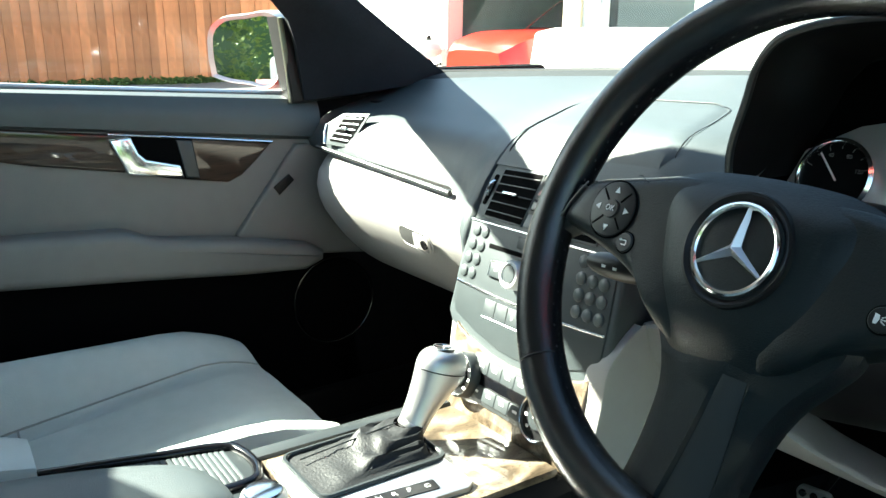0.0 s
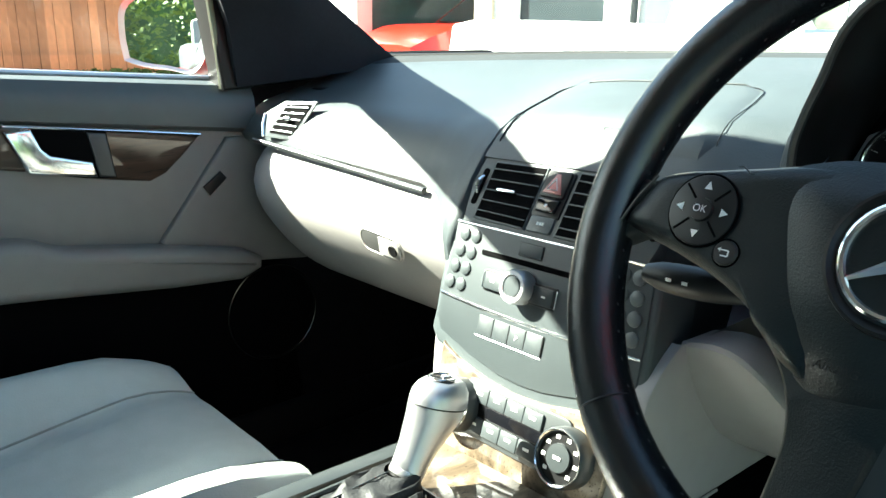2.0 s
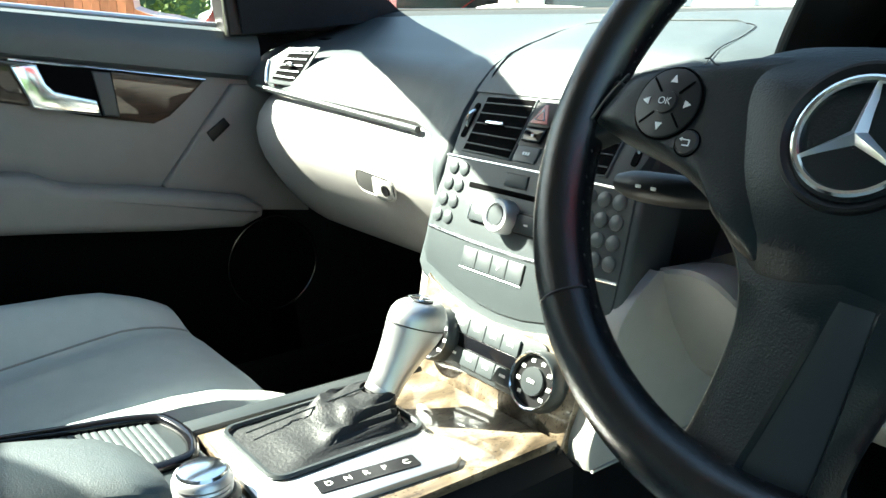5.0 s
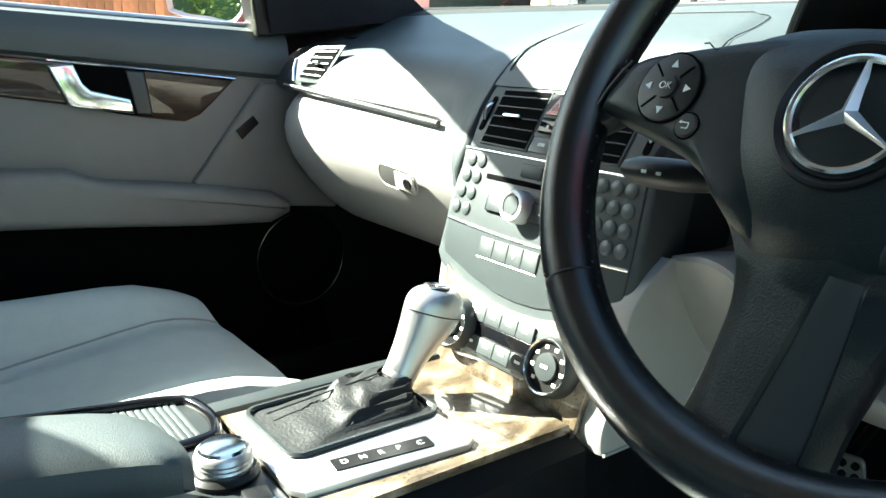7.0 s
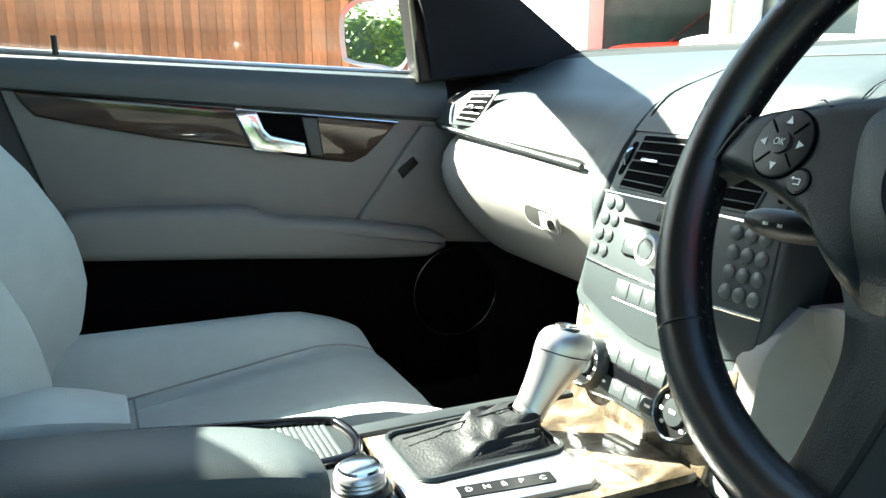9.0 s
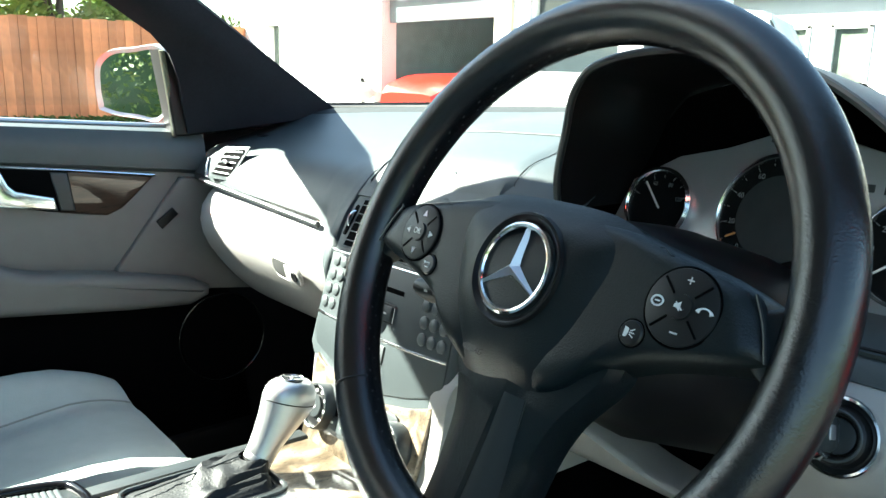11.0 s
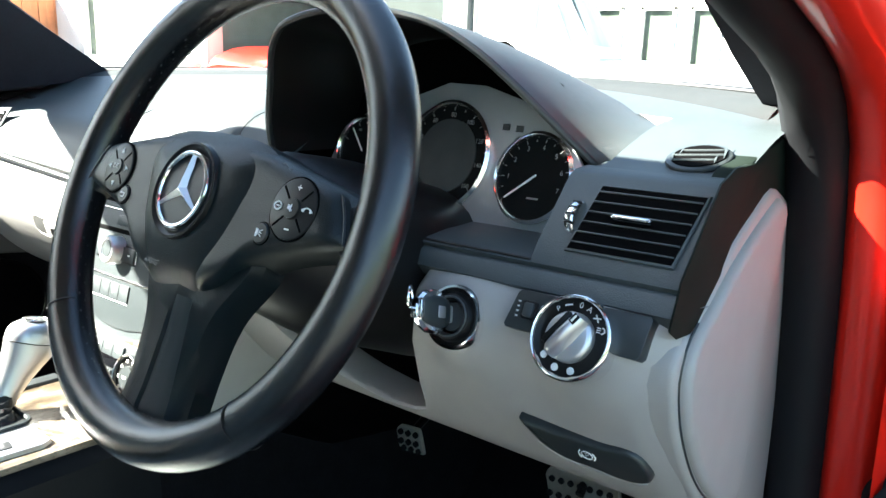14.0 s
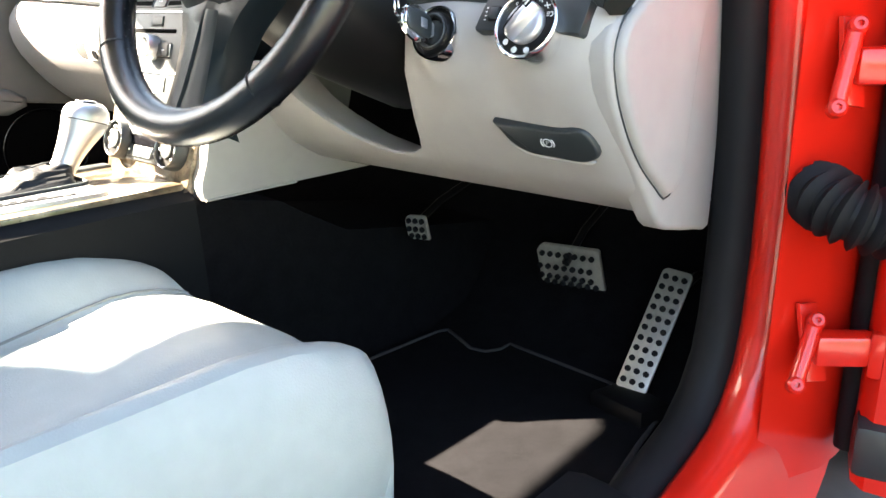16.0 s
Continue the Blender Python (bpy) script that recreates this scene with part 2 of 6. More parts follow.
def dash_profile(u):
    """(y, z) of the upper cover at u from the centre line, from the windscreen down to its front lip."""
    yw, zw = 0.63 - 0.46 * u * u, screen_foot(u)
    lip = curve_at([(-0.7, 0.192), (-0.62, 0.186), (-0.225, 0.177), (-0.195, 0.172), (-0.165, 0.158), (-0.142, 0.142), (-0.124, 0.138), (-0.119, 0.172), (0.125, 0.172), (0.22, 0.22), (0.5, 0.22), (0.72, 0.222)], u)
    zl = curve_at([(-0.7, 0.842), (-0.6, 0.842), (-0.225, 0.8235), (-0.195, 0.815), (-0.165, 0.790), (-0.142, 0.755), (-0.124, 0.742), (-0.119, 0.866), (0.125, 0.866), (0.22, 0.888), (0.72, 0.893)], u)
    lip_top = curve_at([(-0.7, 0.192), (-0.62, 0.186), (-0.225, 0.177), (-0.195, 0.173), (-0.119, 0.172), (0.125, 0.172), (0.22, 0.22), (0.5, 0.22), (0.72, 0.222)], u)
    z_top = curve_at([(-0.7, 0.842), (-0.6, 0.842), (-0.225, 0.8235), (-0.195, 0.828), (-0.165, 0.846), (-0.142, 0.860), (-0.119, 0.866), (0.125, 0.866), (0.22, 0.888), (0.72, 0.893)], u)
    mid = curve_at([(-0.7, 0.889), (-0.2, 0.886), (-0.12, 0.891), (0.22, 0.899), (0.72, 0.901)], u)
    hump = math.exp(-((u - 0.03) / 0.19) ** 4)
    return [(yw, zw), (lerp(yw, 0.33, 0.5), 0.95 + 0.008 * hump - 0.05 * max(0.0, u) ** 2), (0.33, 0.925 + 0.022 * hump), (0.272, 0.907 + 0.024 * hump), (lip_top + 0.032, mid + 0.012 * hump), (lip_top + 0.01, lerp(mid, z_top, 0.45)), (lip, zl), (lip + 0.015, zl - 0.012)]


def dash_rows(profile, u0, u1, n, m=22):
    return [[V((XC + u, y, z)) for y, z in spline(profile(u), m)] for u in np.linspace(u0, u1, n)]


def dash_z(x, y):
    p = spline(dash_profile(x - XC), 60)
    return float(np.interp(y, [q[0] for q in p][::-1], [q[1] for q in p][::-1]))


dash = thing("dashboard", "dark soft-grained dashboard over light grey lower panels", "dashboard", (XC, 0.3, 0.6))
part("upper_cover", join(grid(dash_rows(dash_profile, -0.70, -0.24, 26)), grid(dash_rows(dash_profile, -0.24, -0.119, 28)), grid(dash_rows(dash_profile, -0.119, 0.205, 22)), grid(dash_rows(dash_profile, 0.545, 0.654, 12)), grid([r[:10] for r in dash_rows(dash_profile, 0.205, 0.545, 20)])), DARK, dash, "dark blue-grey soft plastic cover")
edge = [V((XC + u, 0.625 - 0.46 * u * u, screen_foot(u) + 0.001)) for u in np.linspace(-0.66, 0.66, 40)]
part("windscreen_edge", tube(edge, 0.004, 8), BLACK, dash, "black rubber strip along the windscreen")

# Darker grey stands in for the dash's rear edge sloping out of light.
STRIP = mat("less_lit_grey", (0.030, 0.034, 0.036), 0.75, spec=0.2, var=0.08, bump=0.3, bscale=900)
part("defroster_strip", grid([[V((XC + u, 0.622 - 0.46 * u * u - d, dash_z(XC + u, 0.622 - 0.46 * u * u - d) + 0.0025 - (0.003 if d > 0.05 else 0))) for d in (0.0, 0.02, 0.04, 0.054, 0.056)] for u in np.linspace(-0.62, 0.62, 36)]), STRIP, dash, "strip along the foot of the windscreen, darkened as less lit")
# lid over the screen in the middle of the dash top
lid = []
for k in 1 - (1 - np.linspace(0, 1, 18)) ** 1.5:
    y = lerp(0.1765, 0.306, k)
    xl = curve_at([(0.176, -0.088), (0.222, -0.094), (0.266, -0.101), (0.290, -0.103), (0.299, -0.099), (0.304, -0.090), (0.306, -0.080)], y)
    xr = curve_at([(0.176, 0.150), (0.27, 0.137), (0.295, 0.133), (0.303, 0.127), (0.306, 0.117)], y)
    xs = np.linspace(xl, xr, 24)
    lid.append([V((x, y, dash_z(x, y) + 0.0022 - (0.003 if i in (0, 23) else 0))) for i, x in enumerate(xs)])
part("screen_lid", grid(lid), DARK, dash)
for e in (0, -1):
    part("lid_gap", tube([r[e] + V((-0.001 if e == 0 else 0.001, 0, 0.0016)) for r in lid], 0.0010 if e == 0 else 0.0005, 6), BLACK, dash)
part("lid_gap", tube([p + V((0, 0.001, 0.0008)) for p in lid[-1]], 0.0010, 6), DARK2, dash)
part("lid_button", tube([(x, y, dash_z(x, y) + 0.0040) for x, y in ((0.030, 0.186), (0.054, 0.186), (0.056, 0.200), (0.032, 0.200))], 0.0006, 5, closed=True), DARK2, dash, "thin outline of the lid's push button")
part("demister_slot", rbox((-0.602, 0.296, dash_z(-0.602, 0.296) + 0.0006), (0.032, 0.010, 0.002), 0.0008, (18, 4, 20)), BLACK, dash)


# Grey far darker than the lid paints the shade within the latch recess.
RECESS = mat("recess_shade_grey", (0.030, 0.030, 0.029), 0.7, var=0.1)


def glove_profile(u):
    b = 0.055 * max(0, (-u - 0.57) / 0.13) ** 2
    return [(0.195 + b, 0.832), (0.178 + b, 0.818), (0.164 + b, 0.797), (0.160 + b, 0.775), (0.168 + b, 0.742), (0.189 + b, 0.708), (0.218 + b, 0.672), (0.250 + b, 0.643), (0.285 + b, 0.622), (0.345 + b, 0.612), (0.5, 0.625)]


glove = part("glovebox_lid", grid(dash_rows(glove_profile, -0.70, -0.118, 40)), LIGHT, dash, "light grey glovebox lid")
GF = frame_at((-0.266, 0.1618, 0.746), (1, 0.0, -0.06), (0, -0.30, 1))
part("handle_recess", prism(rrect(0.082, 0.027, 0.0125), 0.0016, GF @ Matrix.Translation((0, 0, 0.0012)), 0.0006), RECESS, glove, "grey latch recess with its shade painted in")
part("recess_rim", tube([at(GF, x, y, 0.0022).translation for x, y in rrect(0.085, 0.030, 0.014)], 0.0012, 6, closed=True), LIGHT, glove)
part("latch_plate", prism([(-0.004, -0.0118), (0.036, -0.0118), (0.0395, -0.0075), (0.0395, 0.0085), (0.036, 0.0118), (0.0, 0.0118)], 0.0032, GF @ Matrix.Translation((0, 0, 0.0024)), 0.0014), LIGHT, glove)
part("lock", lathe([(0, 0.001), (0.0052, 0.001), (0.0072, 0.0014), (0.0076, -0.003)], at(GF, 0.0275, 0, 0.0062), 20), BLACK, glove)

# strip below the passenger vent
seam = [(x, lerp(0.1825, 0.171, k), lerp(0.8415, 0.8195, k)) for k, x in zip(np.linspace(0, 1, 12), np.linspace(-0.62, -0.196, 12))]
part("seam_strip", tube(seam, 0.0042, 8), DARK2, dash, "slim dark grey strip")
part("seam_chrome", tube([(x, y - 0.0035, z + 0.002) for x, y, z in seam], 0.0013, 6), SATIN, dash)

# passenger vent, set in the end of the dash
PV0 = frame_at((-0.557, 0.190, 0.872), (0.079, 0.015, 0.010), (0, 0.36, 1))
vq = [V((-0.0160, -0.0150, 0)), V((0.0350, -0.0240, 0)), V((0.0710, 0.0195, 0)), V((0.0170, 0.0250, 0))]
pv = part("side_vent", prism([(-0.0300, -0.0200), (0.0400, -0.0310), (0.0820, 0.0240), (0.0100, 0.0310), (-0.0340, 0.0170)], 0.002, PV0 @ Matrix.Translation((0, 0, -0.0012)), 0.0012), DARK, dash, "dark framed side vent")
PVF = PV0 @ Matrix.Translation((0, 0, 0.0010))
part("vent_mouth", prism([(p.x, p.y) for p in vq], 0.0008, PVF), MOUTH, pv)
# Silver blades stand in for sunlight on the dark cover plastic.
for k in range(5):
    f = (k + 0.5) / 5
    a, b = vq[0].lerp(vq[3], f), vq[1].lerp(vq[2], f)
    d = b - a
    part("slat", moved(rbox((0, 0, 0), (d.length * 0.98, 0.0024, 0.0016), 0.0006), at(PVF, (a.x + b.x) / 2, (a.y + b.y) / 2, 0.0018, math.degrees(math.atan2(d.y, d.x)))), SILVERP, pv)
part("tab", moved(rbox((0, 0, 0), (0.014, 0.006, 0.007), 0.002), at(PVF, 0.026, 0.0015, 0.005, -8)), CHROME, pv)
part("edge_strip", tube([PVF @ V(p) for p in ((-0.0300, -0.0190, 0.0), (-0.0330, 0.0, 0.001), (-0.0320, 0.0150, 0.0))], 0.0028, 8), CHROME, pv)

# driver's side: dark vent panel, light knee panel with two bulges
vp = [(0.24, 0.898), (0.222, 0.8965), (0.214, 0.893), (0.168, 0.842), (0.162, 0.832), (0.164, 0.8285), (0.1585, 0.826), (0.152, 0.815), (0.16, 0.805), (0.2, 0.80)]
part("vent_panel", grid([[V((x, y + 0.0 * x, z)) for y, z in vp] for x in np.linspace(0.553, 0.674, 8)]), DARK, dash, "dark blue-grey vent panel")
part("cluster_apron", grid([[V((x, y, z)) for y, z in ((0.29, 0.828), (0.262, 0.834), (0.20, 0.836), (0.170, 0.8345), (0.162, 0.832), (0.164, 0.8285), (0.1585, 0.826), (0.152, 0.815), (0.16, 0.805), (0.2, 0.80))] for x in np.linspace(0.21, 0.553, 14)]), DARK, dash)
part("vent_housing_side", prism([(0.172, 0.835), (0.220, 0.890), (0.30, 0.90), (0.30, 0.835)], 0.006, Matrix(((0, 0, 1, 0.549), (1, 0, 0, 0), (0, 1, 0, 0), (0, 0, 0, 1))), 0.002), DARK, dash)
part("panel_gap", tube([(0.42, 0.165, 0.8335), (0.55, 0.165, 0.8335), (0.672, 0.165, 0.8335)], 0.0012, 6), BLACK, dash)
BROWNT = mat("brown_black_trim", (0.0085, 0.0135, 0.0105), 0.65, spec=0.10, bump=0.25, bscale=900)
part("panel_end", grid([[V((x, y + dy, z)) for y, z in ((0.262, 0.907), (0.240, 0.906), (0.214, 0.897), (0.160, 0.838), (0.147, 0.808), (0.158, 0.801))] for x, dy in ((0.671, 0.0), (0.6735, -0.003), (0.6752, 0.010), (0.6758, 0.035), (0.676, 0.06))]), BROWNT, dash, "brown-black end trim")


def knee_top(x):
    return curve_at([(0.155, 0.742), (0.185, 0.748), (0.205, 0.745), (0.224, 0.732), (0.245, 0.706), (0.272, 0.684), (0.31, 0.660), (0.358, 0.646), (0.395, 0.650), (0.420, 0.662), (0.434, 0.70), (0.443, 0.75), (0.451, 0.795), (0.460, 0.817), (0.72, 0.815)], x)


def knee_y(x, z):
    y = float(np.interp(z, [0.598, 0.61, 0.628, 0.645, 0.67, 0.69, 0.71, 0.735, 0.76, 0.785, 0.80, 0.815, 0.83], [0.31, 0.268, 0.237, 0.214, 0.193, 0.178, 0.166, 0.156, 0.150, 0.148, 0.151, 0.158, 0.17]))
    for cx, cz, r, d in ((0.6106, 0.786, 0.047, 0.0115), (0.5065, 0.781, 0.043, 0.0135)):
        dx, dz = x - cx, z - cz
        q = math.hypot(dx, dz * (0.8 if dz < 0 else 1.0)) / r
        y -= d * (1 / (1 + (q / 0.95) ** 6)) * max(0.0, min(1.0, (0.822 - z) / 0.016))
    y += 0.03 * max(0, (x - 0.640) / 0.05) ** 2
    return y


rows = []
for x in list(np.linspace(0.155, 0.47, 36)) + list(np.linspace(0.478, 0.674, 38)):
    zt = knee_top(x)
    ledge = max(0.0, min(1.0, (0.445 - x) / 0.02))
    r = [V((x + 0.006 - 0.010 * ledge, knee_y(x, zt) + 0.025 + 0.035 * ledge, zt - 0.004 * ledge)), V((x + 0.001, knee_y(x, zt) + 0.009, zt + 0.0012)), V((x, knee_y(x, zt) + 0.003, zt + 0.001))]
    for k in np.linspace(0.02, 1, 32):
        z = lerp(zt, 0.598, k)
        r.append(V((x, knee_y(x, z), z)))
    r.append(V((x, 0.42, 0.605)))
    rows.append(r)
knee = part("knee_panel", grid(rows), LIGHT, dash, "light grey knee panel with two round bulges")

# end cap beside the door opening
EX = Matrix(((0, 0, 1, 0.655), (1, 0, 0, 0), (0, 1, 0, 0), (0, 0, 0, 1)))
cap_outline = spline([(0.181, 0.8075), (0.208, 0.829), (0.240, 0.8515), (0.280, 0.8715), (0.312, 0.8845), (0.319, 0.8852), (0.327, 0.882), (0.364, 0.863), (0.377, 0.849), (0.381, 0.79), (0.381, 0.70), (0.378, 0.60), (0.375, 0.574), (0.345, 0.578), (0.300, 0.588), (0.262, 0.600), (0.236, 0.630), (0.205, 0.668), (0.172, 0.712), (0.154, 0.750), (0.150, 0.782), (0.160, 0.795), (0.181, 0.806)], 64)[:-1]
part("end_filler", prism([(0.19, 0.84), (0.215, 0.885), (0.245, 0.903), (0.30, 0.914), (0.345, 0.921), (0.43, 0.93), (0.43, 0.85), (0.28, 0.85)], 0.018, Matrix(((0, 0, 1, 0.6555), (1, 0, 0, 0), (0, 1, 0, 0), (0, 0, 0, 1))), 0.002), BROWNT, dash, "dark filler above the side cover")
cap = part("end_cap", prism(cap_outline, 0.022, EX, 0.006, 3), LIGHT, dash, "light grey side cover")
face_o = spline([(0.320, 0.876), (0.284, 0.862), (0.238, 0.840), (0.196, 0.813), (0.168, 0.792), (0.160, 0.772), (0.165, 0.744), (0.182, 0.710), (0.210, 0.674), (0.244, 0.645), (0.264, 0.631), (0.284, 0.640), (0.297, 0.68), (0.306, 0.74), (0.318, 0.80), (0.332, 0.846), (0.334, 0.868), (0.320, 0.876)], 60)[:-1]
part("cover_panel", prism(face_o, 0.012, EX @ Matrix.Translation((0, 0, 0.017)), 0.0075, 5), LIGHT, cap)
part("cover_seam", tube([EX @ V((y, z, 0.0222)) for y, z in [(lerp(0.245, y, 1.03), lerp(0.75, z, 1.025)) for y, z in face_o[14:38]]], 0.0010, 5), DARK2, cap)

# demister vent on the dash top
RV = frame_at((0.633, 0.268, dash_z(0.633, 0.268) + 0.0005), (1, 0, 0), (0, 1, 0.3))
rv = part("round_vent", prism(disc(0.026, 28, 0.95), 0.003, RV, 0.0015), DARK2, dash)
part("vent_mouth", prism(disc(0.0215, 28, 0.95), 0.0008, at(RV, 0, 0, 0.003)), MOUTH, rv)
for k in range(3):
    part("slat", plate(0.038 - 0.006 * abs(k - 1), 0.0022, at(RV, 0, -0.010 + 0.010 * k, 0.0036, 12), 0.0014), DARK, rv)


def air_vent(name, m, o, n, parent, tab=True):
    """A vent in m's plane with the outline o (from bottom left, counterclockwise): black mouth, thin blades, a bright tab."""
    cx, cy = sum(p[0] for p in o) / 4, sum(p[1] for p in o) / 4
    ob = part(name, prism([(cx + (x - cx) * 1.05, cy + (y - cy) * 1.07) for x, y in o], 0.002, m, 0.0008), DARK, parent)
    part("vent_mouth", prism(o, 0.0006, at(m, 0, 0, 0.002)), MOUTH, ob)
    bl, br, tr, tl = (V((*p, 0)) for p in o)
    for k in range(n):
        f = (k + 0.6) / (n + 0.2)
        a, b = bl.lerp(tl, f), br.lerp(tr, f)
        q = (b - a)
        part("slat", moved(rbox((0, 0, 0), (q.length * 0.99, 0.0013, 0.0016), 0.0004), at(m, (a.x + b.x) / 2, (a.y + b.y) / 2, 0.0028, math.degrees(math.atan2(q.y, q.x)))), RADIO, ob)
    if tab:
        w = (br - bl).length
        part("tab", moved(rbox((0, 0, 0), (w * 0.38, 0.0036, 0.006), 0.0015), at(m, cx - w * 0.02, cy, 0.0058)), CHROME, ob)
    return ob


DV = frame_at((0.6235, 0.189, 0.8655), (1, 0.0, 0.0), (0, 0.046, 0.051))
dv = air_vent("driver_vent", DV, [(-0.043, -0.028), (0.037, -0.028), (0.043, 0.028), (-0.037, 0.028)], 6, dash)
tw = part("thumb_wheel", moved(lathe([(0, 0.004), (0.014, 0.004), (0.0155, 0.002), (0.0155, -0.002), (0.014, -0.004)], Matrix(), 26), at(DV, -0.049, 0.0, -0.006) @ pose(0, 0, 0, 0, 84, 0)), CHROME, dash)
for k in range(4):
    part("wheel_rib", moved(rbox((0, 0, 0), (0.007, 0.0012, 0.003), 0.0004), at(DV, -0.049, -0.009 + 0.006 * k, 0.0085 - 1.0 * (0.006 * (k - 1.5)) ** 2 * 30)), BLACK, tw)

# ---- instrument binnacle ----
binn = thing("instrument_binnacle", "dark hooded instrument binnacle with three round gauges", "instruments", (0.40, 0.25, 0.85))
HOOD_N = V((-0.2358, 0.9114, 0.3373))
HOOD_O = V((0.2137, 0.189, 0.904))


def hood_edge(x, z):
    """The hood's lip lies in one leaning plane."""
    y = HOOD_O.y - (HOOD_N.x * (x - HOOD_O.x) + HOOD_N.z * (z - HOOD_O.z)) / HOOD_N.y
    return V((x, y, z))


lip = [hood_edge(x, z) for x, z in spline([(0.2110, 0.885), (0.2137, 0.904), (0.237, 0.961), (0.253, 0.994), (0.268, 1.010), (0.290, 1.0185), (0.335, 1.0245), (0.390, 1.0205), (0.422, 1.0115), (0.455, 0.990), (0.482, 0.9635), (0.503, 0.940), (0.524, 0.916), (0.545, 0.892), (0.552, 0.882)], 56)]
foot = [V((x, y, dash_z(x, y) - 0.004 - 0.012 * max(0.0, (0.31 - y) / 0.03 if x > 0.5 else 0.0))) for x, y in spline([(0.196, 0.215), (0.190, 0.245), (0.200, 0.31), (0.235, 0.41), (0.32, 0.50), (0.40, 0.50), (0.465, 0.455), (0.51, 0.408), (0.55, 0.360), (0.575, 0.327), (0.582, 0.302), (0.566, 0.285)], 56)]
outer = []
for t in np.linspace(0, 1, 16):
    row = []
    for i, (a, b) in enumerate(zip(lip, foot)):
        f = math.sin(math.pi * i / 55)
        swell = 0.015 * f * (1 - 0.65 * i / 55) * math.sin(math.pi * t) ** 0.8 * (1 - 0.35 * t)
        row.append(a.lerp(b, t) + V((0.010 * (i / 55 - 0.5) * math.sin(math.pi * t), 0, swell)))
    outer.append(row)
part("hood", grid(outer), DARK, binn, "dark grained hood")


def hood_ring(k, d):
    """The lip drawn in by k and pushed back by d."""
    c = V((0.385, 0.21, 0.90))
    return [c + V((p.x - c.x, 0, p.z - c.z)) * k + V((0, p.y - c.y + d, 0)) for p in lip]


part("hood_lining", grid([lip, hood_ring(0.975, -0.003), hood_ring(0.955, 0.004), hood_ring(0.93, 0.03), [V((0.385 + (p.x - 0.385) * 0.92, 0.288 + 0.02 * (p.z - 0.9), 0.888 + (p.z - 0.888) * 0.83)) for p in lip]]), BLACK, binn, "black inner lining")
part("hood_trim", tube([p + V((0, -0.0012, -0.001)) for p in hood_ring(0.985, -0.002)], 0.0034, 8), DARK2, binn, "black stitched edge roll")
FACE = frame_at((0.39, 0.268, 0.885), (1, 0, 0), (0, 0.30, 1))
FACEM = mat("gauge_silver", (0.40, 0.42, 0.42), 0.40, 0.5, var=0.04)
DIALM = mat("dial_charcoal", (0.006, 0.007, 0.007), 0.7, spec=0.04, var=0.1)
DIMMARK = mat("dim_marking", (0.20, 0.21, 0.205), 0.6, var=0.04)
face_outline = [(-0.165, -0.055), (0.148, -0.056), (0.152, -0.02), (0.146, 0.004), (0.128, 0.026), (0.104, 0.046), (0.068, 0.062), (0.025, 0.074), (-0.02, 0.076), (-0.065, 0.060), (-0.11, 0.050), (-0.155, 0.025), (-0.17, -0.02)]
part("faceplate", prism(face_outline, 0.004, FACE, 0.001), FACEM, binn, "silver painted gauge plate")
# Sheenless black sheet behind the plate paints the shade under the hood.
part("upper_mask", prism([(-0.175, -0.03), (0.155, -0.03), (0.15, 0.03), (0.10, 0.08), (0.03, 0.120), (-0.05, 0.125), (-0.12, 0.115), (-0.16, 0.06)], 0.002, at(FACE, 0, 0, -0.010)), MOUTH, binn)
WHITEMARK = mat("white_marking", (0.75, 0.75, 0.73), 0.6, var=0.02)
ORANGE = mat("orange_needle", (0.55, 0.22, 0.06), 0.5, var=0.02)
SCREEN = mat("grey_display", (0.022, 0.031, 0.033), 0.45, spec=0.15, var=0.25, scale=30)


def gauge(cx, cz, r, nums, a0, a1, needle, needle_mat, screen=0.0):
    m = at(FACE, cx - 0.39, (cz - 0.885) / 0.977, 0.004)
    ob = part("gauge", lathe([(r, 0.0), (r + 0.0005, 0.005), (r - 0.0025, 0.0075), (r - 0.0045, 0.005), (r - 0.005, -0.002)], m, 48), CHROME, binn, "bright ringed gauge")
    part("dial", prism(disc(r - 0.004, 40), 0.0008, m), DIALM, ob)
    ticks, digits = [], []
    n = (len(nums) - 1) * 2
    for k in range(n + 1):
        a = radians(lerp(a0, a1, k / n))
        ticks.append(moved(rbox((0, 0, 0), (0.0035 if k % 2 == 0 else 0.002, 0.0006, 0.0003), 0), m @ pose((r - 0.0075) * math.cos(a), (r - 0.0075) * math.sin(a), 0.0012, 0, 0, math.degrees(a))))
    for k, s in enumerate(nums):
        a = radians(lerp(a0, a1, k / (len(nums) - 1)))
        if s:
            digits.append(text_bm(s, 0.0062 if r > 0.04 else 0.0052, at(m, (r - 0.0135) * math.cos(a), (r - 0.0135) * math.sin(a), 0.001)))
    part("tick_marks", join(*ticks), DIMMARK, ob)
    part("numerals", join(*digits), DIMMARK, ob)
    if screen:
        part("display", prism(disc(screen, 36), 0.0012, at(m, 0, 0.0, 0.001)), SCREEN, ob)
    a = radians(needle)
    inner_r = screen if screen else -0.004
    L = r - 0.008 - inner_r
    c = inner_r + L / 2
    part("needle", moved(rbox((0, 0, 0), (L, 0.0017, 0.0012), 0.0004), m @ pose(c * math.cos(a), c * math.sin(a), 0.0035, 0, 0, needle)), needle_mat, ob)
    return ob


